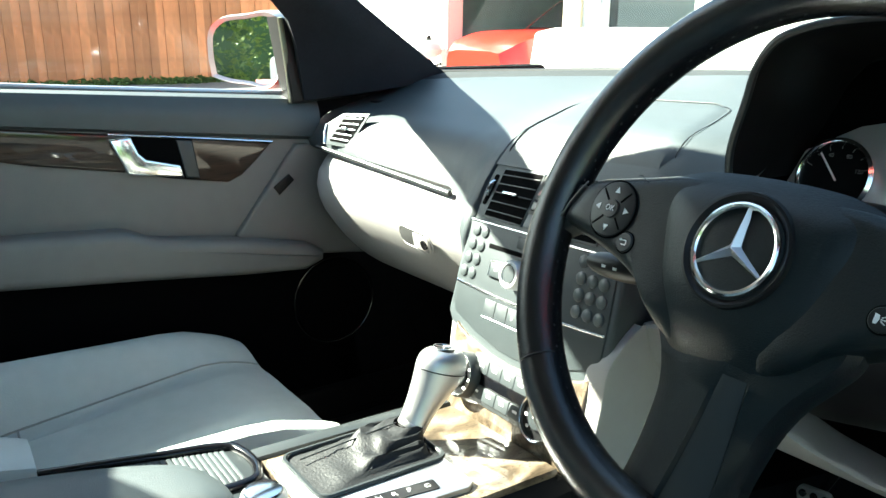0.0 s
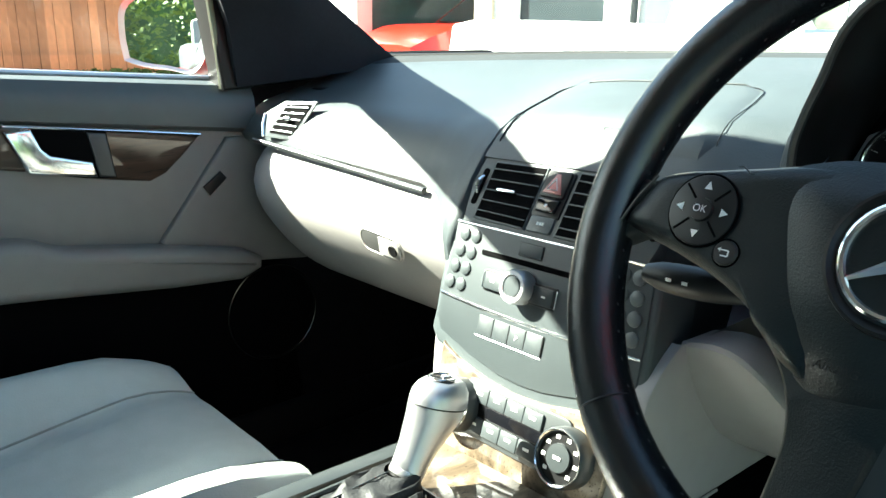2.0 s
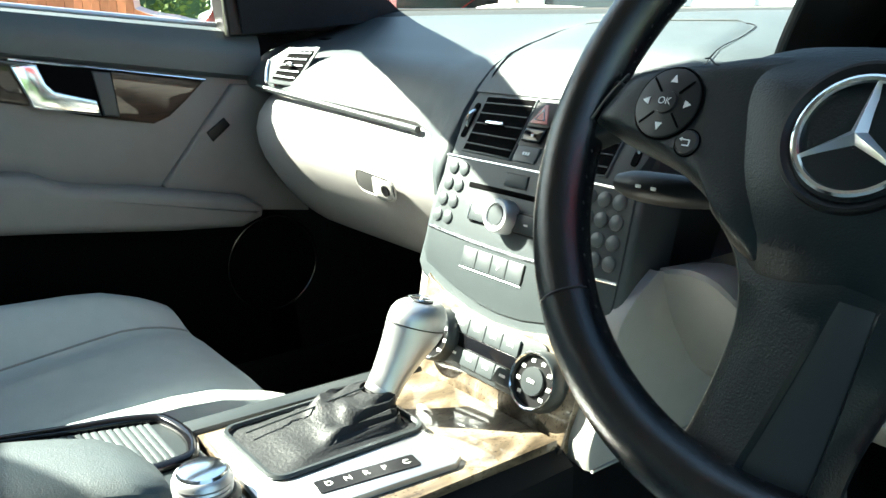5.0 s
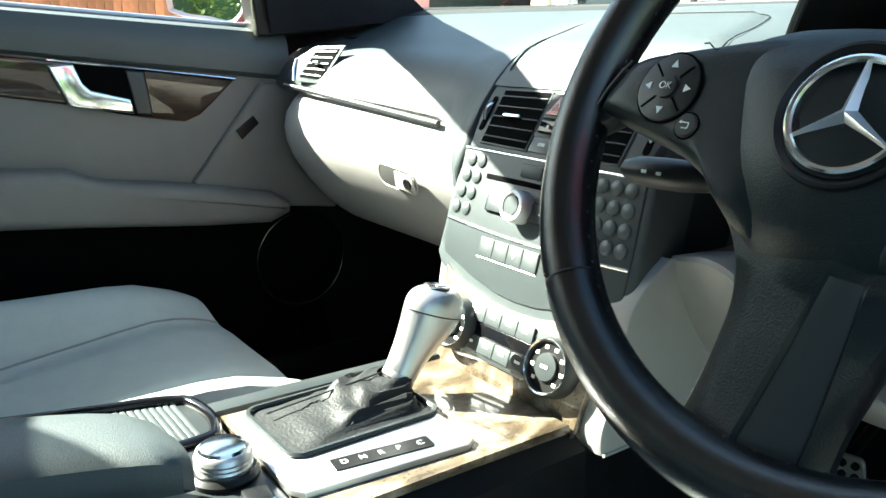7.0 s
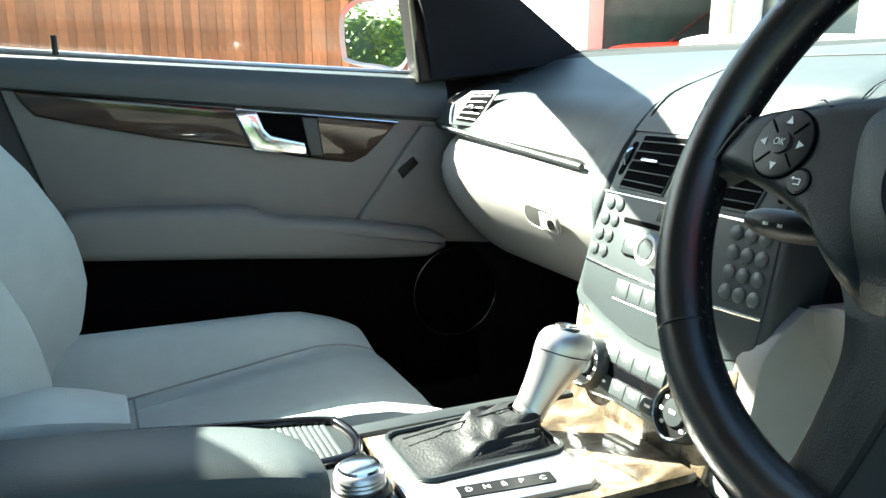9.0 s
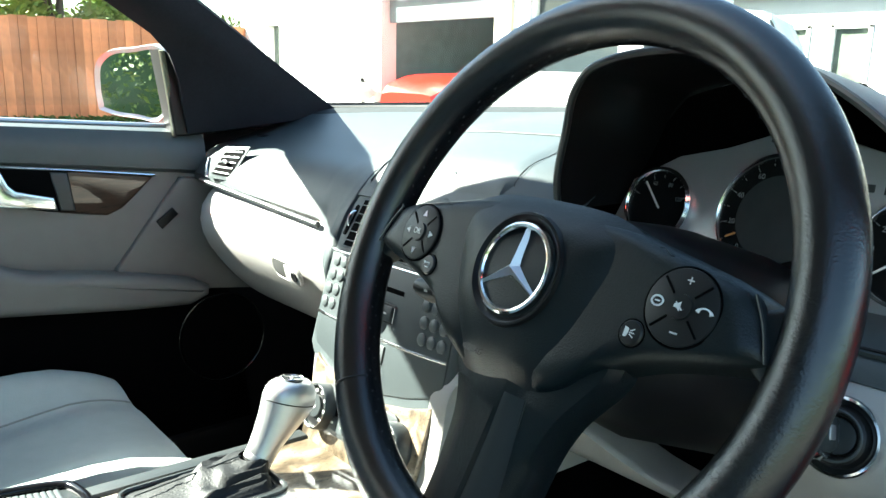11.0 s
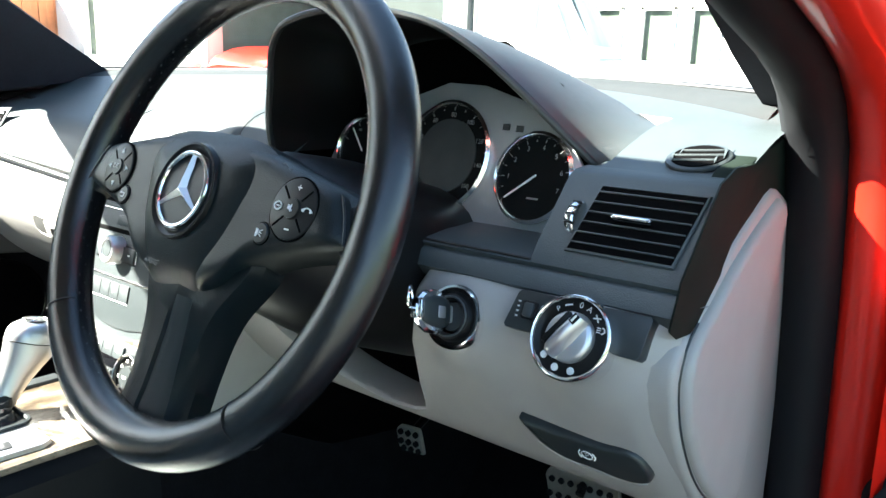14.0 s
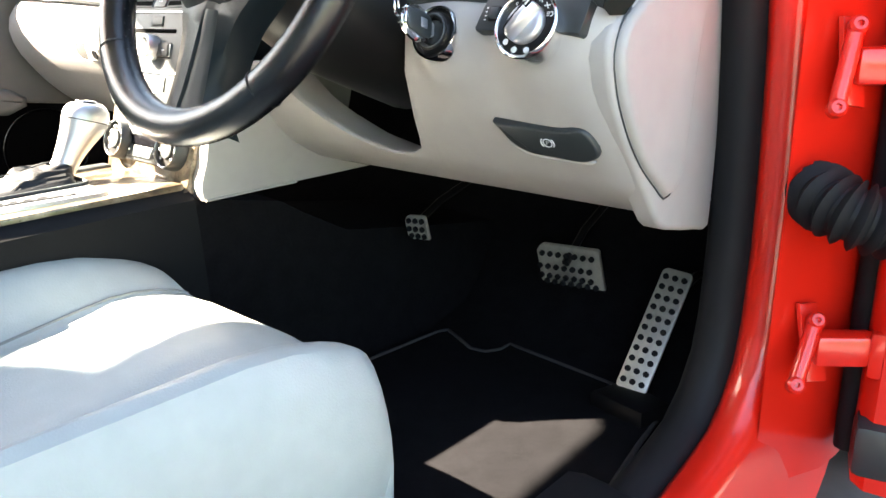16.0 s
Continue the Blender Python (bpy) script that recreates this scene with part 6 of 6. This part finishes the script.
part("door_shell", moved(grid([[V((x, y, z)) for x, y in ((0.0, 0.12), (-0.004, 0.06), (0.0, 0.0), (0.012, -0.016), (0.05, -0.02), (0.95, -0.03), (0.95, 0.10), (0.0, 0.12))] for z in (0.32, 0.36, 0.6, 0.9, 0.96)]), DM), RED, ddoor, "red door shell")
part("inner_panel", moved(rbox((0.53, -0.05, 0.62), (0.82, 0.06, 0.60), 0.02), DM), DOORL, ddoor, "grey leather inner panel")
part("inner_armrest", moved(rbox((0.50, -0.095, 0.66), (0.50, 0.06, 0.06), 0.02), DM), DOORL, ddoor)
part("edge_seal", tube([(0.826, 0.445, z) for z in np.linspace(0.33, 0.95, 10)], 0.013, 10), RUBBER, ddoor, "black door edge seal")
part("lower_plastic", moved(rbox((0.03, -0.005, 0.37), (0.07, 0.05, 0.06), 0.01), DM), DARK2, ddoor)
for top, foot in (((0.800, 0.372, 0.790), (0.799, 0.338, 0.710)), ((0.800, 0.366, 0.505), (0.799, 0.322, 0.441))):
    a, b = V(top), V(foot)
    mid = a.lerp(b, 0.45)
    h = part("hinge", join(tube([a, a.lerp(b, 0.15), a.lerp(b, 0.85), b], [0.006, 0.0078, 0.0078, 0.006], 12), prism([(-0.012, -0.04), (0.014, -0.044), (0.012, 0.038), (-0.010, 0.040)], 0.006, frame_at(mid + V((-0.006, 0.022, 0)), (0.45, 0.85, 0.0), (a - b)), 0.002), rbox(mid + V((0.024, 0.035, -0.004)), (0.060, 0.026, 0.034), 0.006, (0, 0, 38)), rbox(mid + V((0.058, 0.062, -0.006)), (0.03, 0.05, 0.05), 0.005, (0, 0, 10))), RED, ddoor, "red painted hinge")
    for k in (0.06, 0.94):
        part("hinge_bolt", lathe([(0.0085, -0.004), (0.0085, 0.007), (0.006, 0.010), (0.003, 0.010), (0.0025, 0.006), (0, 0.006)], frame_at(a.lerp(b, k), (0.85, 0.5, 0), (a - b)), 14), RED, h)
bp = [V(p) for p in spline([(0.782, 0.372, 0.632), (0.800, 0.345, 0.630), (0.825, 0.338, 0.622), (0.852, 0.350, 0.614), (0.878, 0.385, 0.610)], 60)]
part("cable_gaiter", tube(bp, [(0.0245 if i < 6 else 0.0285) + 0.0045 * math.cos(i * 2 * math.pi / 5) for i in range(60)], 22), RUBBER, ddoor, "ribbed black cable gaiter")

# ================= outside =================
LEAFA = mat("leaf_light", (0.20, 0.27, 0.06), 0.6, var=0.35, scale=3)
LEAFB = mat("leaf_dark", (0.05, 0.10, 0.025), 0.6, var=0.35, scale=3)
BARK = mat("bark", (0.10, 0.075, 0.05), 0.9, var=0.3, scale=12)
ROOFM = mat("roof_tiles", (0.16, 0.15, 0.14), 0.85, var=0.25, scale=6)
BRICKY = mat("pale_brick", (0.55, 0.45, 0.32), 0.9, var=0.2, scale=12)
CARGLASS = mat("dark_glass", (0.03, 0.04, 0.045), 0.08, var=0.1)
# Opaque mottled pale colour paints the bright glare on the truck's windows.
PALEGLASS = mat("glare_painted_glass", (0.50, 0.53, 0.50), 0.5, spec=0.05, var=0.45, scale=3.0)
# Mottled grey-green puts reflected greenery into the colour of the panes.
WINGLASS = mat("window_reflection", (0.16, 0.19, 0.15), 0.1, var=0.5, scale=2.0)
GRASSM = mat("grass", (0.10, 0.15, 0.035), 0.9, var=0.4, scale=8)

solo("ground", grid([[V((x, y, 0)) for x in (-600, -20, 20, 600)] for y in (-600, -20, 20, 600)]), GROUNDM, "driveway ground, toned dark to cut light bounced into the cabin", "ground", "structure", car=False)


def leaves(blobs, n, size, rnd, hollow=0.6):
    """Small folded leaf quads scattered through uneven blobs."""
    vs, fs = [], []
    for c, r in blobs:
        for _ in range(n):
            d = V((rnd.gauss(0, 1), rnd.gauss(0, 1), rnd.gauss(0, 1))).normalized()
            k = lerp(hollow, 1.05, rnd.random())
            p = V(c) + V((d.x * r[0], d.y * r[1], d.z * r[2])) * k
            a = V((rnd.gauss(0, 1), rnd.gauss(0, 1), rnd.gauss(0, 0.6))).normalized()
            b = a.orthogonal().normalized()
            s = size * lerp(0.6, 1.4, rnd.random())
            i = len(vs)
            vs += [p - a * s, p + b * s * 0.5, p + a * s, p - b * s * 0.5]
            fs.append((i, i + 1, i + 2, i + 3))
    me = bpy.data.meshes.new("leaves")
    me.from_pydata([tuple(v) for v in vs], [], fs)
    bm = bmesh.new()
    bm.from_mesh(me)
    bpy.data.meshes.remove(me)
    return bm


def tree(x, y, h, w, seed, label):
    rnd = random.Random(seed)
    t = thing("tree", label, "tree", (x, y, 0), "trees behind the fence", car=False)
    limbs = [tube([(x, y, 0), (x + 0.1, y, h * 0.3), (x, y + 0.1, h * 0.62)], [0.20, 0.15, 0.08], 10)]
    blobs = []
    for k in range(16):
        a, z = rnd.random() * 6.28, h * lerp(0.34, 0.95, rnd.random())
        rr = w * lerp(0.3, 0.75, rnd.random()) * (1.15 - 0.7 * abs(z / h - 0.55))
        c = (x + rr * math.cos(a), y + rr * math.sin(a), z)
        blobs.append((c, (w * 0.34, w * 0.34, w * 0.27)))
        if k % 2 == 0:
            limbs.append(tube([(x, y, h * 0.28), ((x + c[0]) / 2, (y + c[1]) / 2, (h * 0.4 + z) / 2), c], [0.07, 0.045, 0.015], 6))
    part("trunk", join(*limbs), BARK, t)
    part("crown", leaves(blobs, 420, 0.11, rnd), LEAFA, t)


for i, (x, y, h, w) in enumerate(((-22.5, 1.5, 4.6, 2.2), (-23.2, 5.2, 4.9, 2.4), (-22.0, -2.6, 4.2, 2.0), (-24.5, 9.0, 5.4, 2.6), (-23.5, -7.0, 5.0, 2.4))):
    tree(x, y, h, w, 3 + i, "leafy pale green tree behind the fence" if i % 2 == 0 else "leafy dark green tree behind the fence")


def hedge():
    rnd = random.Random(8)
    blobs = [((lerp(-9, 3.5, k / 24), -7.6 + 0.25 * math.sin(k * 1.7), 0.85 + 0.06 * math.sin(k * 2.3)), (0.42, 0.55, 0.80)) for k in range(25)]
    return leaves(blobs, 1500, 0.034, rnd, 0.75)


h = thing("hedge", "clipped green garden hedge in the sun", "hedge", (-3, -7.6, 0), car=False)
part("foliage", hedge(), LEAFA, h)
part("branches", rbox((-2.75, -7.6, 0.75), (12.2, 0.5, 1.45), 0.15), LEAFB, h)
side = thing("side_hedge", "low green hedge along the drive", "hedge", (6.6, -1, 0), car=False)
rnd = random.Random(12)
part("foliage", leaves([((6.6 + 0.15 * math.sin(k * 1.3), lerp(-7, 4.5, k / 24), 0.62 + 0.1 * math.sin(k * 2.3)), (0.45, 0.5, 0.65)) for k in range(25)], 800, 0.06, rnd, 0.75), LEAFB, side)
part("branches", rbox((6.6, -1.2, 0.6), (0.45, 11.8, 1.15), 0.15), LEAFB, side)
tree(-6.0, -13.0, 6.0, 3.0, 21, "broad green tree behind the hedge")
tree(0.5, -14.0, 6.5, 3.2, 22, "broad green tree behind the hedge")

fence = thing("fence", "reddish-brown close-boarded wooden fence", "fence", (-14.2, 0, 0), car=False)
board = rbox((0, 0, 0), (0.020, 0.150, 1.72), 0.004, seg=1)
bme = bpy.data.meshes.new("board")
board.to_mesh(bme)
board.free()


def fence_mat():
    m = mat("fence_stain", (0.52, 0.20, 0.09), 0.75, var=0.22, scale=5, bump=0.5, bscale=60)
    n, l = m.node_tree.nodes, m.node_tree.links
    oi, hs_ = n.new("ShaderNodeObjectInfo"), n.new("ShaderNodeHueSaturation")
    mr = n.new("ShaderNodeMapRange")
    mr.inputs["To Min"].default_value, mr.inputs["To Max"].default_value = 0.72, 1.22
    l.new(oi.outputs["Random"], mr.inputs["Value"])
    l.new(mr.outputs["Result"], hs_.inputs["Value"])
    src = n["Principled BSDF"].inputs["Base Color"].links[0].from_socket
    l.new(src, hs_.inputs["Color"])
    l.new(hs_.outputs["Color"], n["Principled BSDF"].inputs["Base Color"])
    return m


bme.materials.append(fence_mat())
for k in range(120):
    b = new("board", bme)
    b.parent = fence
    y = -9.5 + 0.142 * k
    b.matrix_local = pose(0.012 * (k % 2), y, 0.885 + 0.012 * math.sin(k * 2.1), 0, 0, 1.5)
part("rail", join(*[rbox((-14.26, -1.0, z), (0.06, 17, 0.09), 0.005) for z in (0.4, 0.95, 1.5)]), FENCEM, fence)
verge = thing("grass_verge", "rough green grass strip along the fence", "grass", (-13.7, 0, 0), car=False, kind="stuff")
rnd = random.Random(5)
part("blades", leaves([((-13.85 + 0.1 * math.sin(k), -9.5 + 0.29 * k, 0.03), (0.22, 0.25, 0.10)) for k in range(60)], 120, 0.05, rnd, 0.1), GRASSM, verge)

# garage block and house
def wall_with_holes(x0, x1, z1, y, holes, d=0.28):
    """A wall in the plane y with rectangular openings (x0, x1, z0, z1) through it."""
    xs = sorted({x0, x1, *[h[0] for h in holes], *[h[1] for h in holes]})
    zs = sorted({0.0, z1, *[h[2] for h in holes], *[h[3] for h in holes]})
    bs = []
    for a, b in zip(xs, xs[1:]):
        for c, e in zip(zs, zs[1:]):
            if not any(h[0] <= a and b <= h[1] and h[2] <= c and e <= h[3] for h in holes):
                bs.append(rbox(((a + b) / 2, y + d / 2, (c + e) / 2), (b - a, d, e - c), 0))
    out = join(*bs)
    bmesh.ops.remove_doubles(out, verts=out.verts, dist=1e-4)
    return out


GY = 6.5
garage = thing("garage", "white rendered garage block with open doorway", "garage", (-8, GY, 0), car=False)
holes = [(-9.45, -6.9, 0.0, 2.45), (-6.3, -4.9, 0.78, 1.86), (-13.2, -12.75, 0.7, 1.75)]
part("wall", wall_with_holes(-14.4, -4.4, 3.1, GY, holes), RENDERW, garage)
part("side_wall", rbox((-4.55, GY + 0.78, 1.55), (0.28, 1.0, 3.1), 0), RENDERW, garage)
part("inside", join(rbox((-8.2, GY + 3.5, 1.4), (3.0, 0.1, 2.8), 0), rbox((-9.75, GY + 2, 1.4), (0.1, 3.2, 2.8), 0), rbox((-6.6, GY + 2, 1.4), (0.1, 3.2, 2.8), 0), rbox((-8.2, GY + 2, 2.75), (3.2, 3.2, 0.1), 0), rbox((-8.2, GY + 2, 0.01), (3.0, 3.2, 0.02), 0)), DARKIN, garage, "garage interior, its dimness put into the wall colour")
part("door_rail", rbox((-8.17, GY + 0.08, 2.03), (2.55, 0.05, 0.035), 0.005), WHITEP, garage)
part("folded_door", rbox((-8.17, GY + 0.16, 2.06), (2.5, 0.04, 0.74), 0.01), mat("grey_door", (0.15, 0.175, 0.18), 0.5, var=0.1), garage, "grey raised garage door")
part("brick_pier", rbox((-6.72, GY - 0.02, 1.3), (0.30, 0.06, 2.6), 0.01), BRICKY, garage, "pale brick pier")
win = part("window", rbox((-5.6, GY + 0.14, 1.32), (1.4, 0.03, 1.08), 0), CARGLASS, garage)
part("window_frame", join(*[rbox((x, GY + 0.08, 1.32), (0.06, 0.08, 1.08), 0.008) for x in (-6.27, -4.93)]), WHITEP, win)
part("narrow_window", rbox((-12.975, GY + 0.14, 1.22), (0.45, 0.03, 1.05), 0), WINGLASS, garage)
part("eaves", rbox((-9.4, GY - 0.15, 3.12), (10.2, 0.35, 0.12), 0.02), ROOFM, garage)
part("roof", grid([[V((x, y, z)) for x in (-14.6, -4.2)] for y, z in ((GY - 0.35, 3.15), (GY + 1.6, 3.5), (GY + 3.6, 3.2))]), ROOFM, garage)
part("downpipe", tube([(-4.5, GY - 0.06, 0), (-4.5, GY - 0.06, 3.0)], 0.04, 8), DARK2, garage)
lampw = thing("wall_lantern", "round white wall lantern beside the garage door", "wall lamp", (-9.62, GY - 0.15, 0.66), car=False)
LB = [(0.0, -0.15), (0.10, -0.135), (0.17, -0.08), (0.205, 0.0), (0.18, 0.07), (0.12, 0.13), (0.0, 0.155)]
part("globe", lathe(LB, Matrix.Translation((-9.62, GY - 0.22, 0.68)), 20), WHITEP, lampw)
part("cap", lathe([(0.0, 0.20), (0.03, 0.195), (0.035, 0.155), (0.12, 0.135), (0.12, 0.125)], Matrix.Translation((-9.62, GY - 0.22, 0.68)), 20), BLACK, lampw)
part("bracket", tube([(-9.62, GY, 0.46), (-9.62, GY - 0.12, 0.43), (-9.62, GY - 0.22, 0.53)], 0.02, 8), BLACK, lampw)

bung = thing("bungalow", "white bungalow with three windows and dark gutter", "house", (-4, 13.5, 0), car=False)
HY = 13.5
bh = [(-7.15, -6.45, 0.80, 1.92), (-6.10, -5.40, 0.80, 1.92), (-5.15, -4.55, 0.80, 1.92), (-3.2, -2.4, 0.85, 1.95), (0.5, 1.5, 0.85, 1.95)]
part("wall", wall_with_holes(-14, 9, 2.55, HY, bh), RENDERW, bung)
for a, b, c, e in bh:
    w = part("window", rbox(((a + b) / 2, HY + 0.06, (c + e) / 2), (b - a, 0.03, e - c), 0), WINGLASS, bung)
    part("window_frame", join(*[rbox((x, HY + 0.02, (c + e) / 2), (0.07, 0.09, e - c), 0.008) for x in (a + 0.035, b - 0.035)], *[rbox(((a + b) / 2, HY + 0.02, z), (b - a, 0.09, 0.07), 0.008) for z in (c + 0.035, e - 0.035)]), WHITEP, w)
part("gutter", rbox((-2.5, HY - 0.2, 2.54), (23, 0.14, 0.19), 0.03), mat("grey_fascia", (0.05, 0.053, 0.055), 0.5), bung, "dark grey gutter")
part("roof", grid([[V((x, y, z)) for x in (-14.3, 9.3)] for y, z in ((HY - 0.3, 2.62), (HY + 4, 4.6), (HY + 8, 2.62))]), ROOFM, bung)


def car_body(name, label, cx, y, length, paint, heading, base, top, rear=None, tail=None):
    """A parked car seen over its sill: lofted body, cabin, glass, wheels."""
    c = thing(name, label, "car", (cx, y, 0), car=False)
    M = Matrix.Translation((cx, y, 0)) @ pose(0, 0, 0, 0, 0, heading)
    L = length / 2
    rear = -L + 0.42 if rear is None else rear
    tail = -L if tail is None else tail
    def ring(x, zb, zt, w):
        return [M @ V((x, s * w, z)) for s, z in ((-1, zb), (-1, lerp(zb, zt, 0.6)), (-0.93, zt - 0.03), (-0.6, zt), (0.6, zt), (0.93, zt - 0.03), (1, lerp(zb, zt, 0.6)), (1, zb))]
    part("body", grid([ring(tail, 0.45, 0.75, 0.55) if rear < 0 else ring(tail, 0.40, 1.0, 0.85), ring(tail + 0.05, 0.28, 0.98, 0.78) if rear < 0 else ring(tail + 0.02, 0.35, 1.015, 0.86), ring(tail + 0.5, 0.22, 1.02, 0.86), ring(base + 0.1, 0.2, 0.99, 0.87), ring(lerp(base, L, 0.6), 0.2, 0.95, 0.86), ring(L - 0.25, 0.26, 0.84, 0.80), ring(L - 0.03, 0.34, 0.70, 0.62)], cap=True), paint, c)
    def cab(x, zt, w):
        return [M @ V((x, s * ww, z)) for s, z, ww in ((-1, 0.9, 0.80), (-1, zt, w), (1, zt, w), (1, 0.9, 0.80))]
    part("roof", grid([cab(rear - (0.3 if rear < 0 else 0.08), 1.0, 0.74), cab(rear, 1.36, 0.63), cab((top + rear) / 2, 1.42, 0.63), cab(top, 1.40, 0.63), cab(base, 0.98, 0.74)], cap=True), paint, c)
    for s in (-1, 1):
        mid = (top + rear) / 2 - 0.1 if rear < 0 else (top + rear) / 2 + 0.1
        for o in ([(rear - 0.1 if rear < 0 else rear + 0.18, 1.05), (rear + 0.1, 1.31), (mid - 0.04, 1.35), (mid - 0.04, 1.05)], [(mid + 0.04, 1.05), (mid + 0.04, 1.35), (top - 0.06, 1.34), (base - 0.16, 1.05)]):
            gl = prism([(a, b) for a, b in o], 0.012, Matrix(((1, 0, 0, 0), (0, 0, 1, 0), (0, 1, 0, 0), (0, 0, 0, 1))))
            for v in gl.verts:
                v.co.y = s * (lerp(0.795, 0.638, (v.co.z - 0.9) / 0.5) + 0.006 + v.co.y)
            part("side_window", moved(gl, M), PALEGLASS if paint == WHITEP else CARGLASS, c)
        for x in (tail + 0.6, L - 0.7):
            w = part("wheel", lathe([(0, 0.0), (0.31, 0.0), (0.31, 0.2), (0, 0.2)], M @ Matrix.Translation((x, s * 0.88 - 0.1, 0.31)) @ pose(0, 0, 0, -90, 0, 0), 24), RUBBER, c)
            part("hubcap", lathe([(0.19, -0.005), (0.18, -0.012), (0, -0.016)] if s < 0 else [(0.19, 0.205), (0.18, 0.212), (0, 0.216)], M @ Matrix.Translation((x, s * 0.88 - 0.1, 0.31)) @ pose(0, 0, 0, -90, 0, 0), 20), SATIN, w)
    sc = [M @ V(p) for p in ((base - 0.02, -0.66, 0.995), (base - 0.02, 0.66, 0.995), (top + 0.03, 0.58, 1.38), (top + 0.03, -0.58, 1.38))]
    b = bmesh.new()
    b.faces.new([b.verts.new(p + V((0, 0, 0.012))) for p in sc])
    part("windscreen", thick(b, 0.006), PALEGLASS if paint == WHITEP else CARGLASS, c)
    return c


car_body("white_truck", "white pickup truck parked across the drive", -2.6, 4.6, 4.4, WHITEP, 22, 0.70, 0.46, 0.0, -1.5)
car_body("red_car", "red car standing in the open garage doorway", -8.3, GY + 1.5, 3.8, RED, -90, 0.35, -0.25)
# own bonnet ahead of the windscreen
solo("bonnet", grid([[V((XC + q * lerp(0.68, 0.58, k), lerp(0.66 - 0.16 * q * q, 1.62 - 0.2 * q * q, k), lerp(0.925, 0.72, k**1.5) - 0.05 * q * q)) for q in np.linspace(-1, 1, 11)] for k in np.linspace(0, 1, 9)]), RED, "red painted bonnet", "bonnet", "structure")
chassis = thing("car_chassis", "black underbody of the red car on four wheels", "car chassis", (XC, -0.1, 0.0), car=False)
part("underbody", rbox((XC, -0.12, 0.225), (1.36, 3.3, 0.10), 0.03), BLACK, chassis)
for x, y in ((-0.70, 1.16), (0.74, 1.16), (-0.70, -1.62), (0.74, -1.62)):
    m = Matrix.Translation((x, y, 0.31)) @ pose(0, 0, 0, 0, 90, 0)
    wh = part("wheel", lathe([(0.20, -0.09), (0.29, -0.10), (0.31, -0.07), (0.31, 0.07), (0.29, 0.10), (0.20, 0.09)], m, 36), RUBBER, chassis, "black tyre")
    part("rim", lathe([(0, -0.075), (0.19, -0.06), (0.205, -0.085), (0.205, 0.085), (0.19, 0.06), (0, 0.075)], m, 30), SATIN, wh, "silver rim")
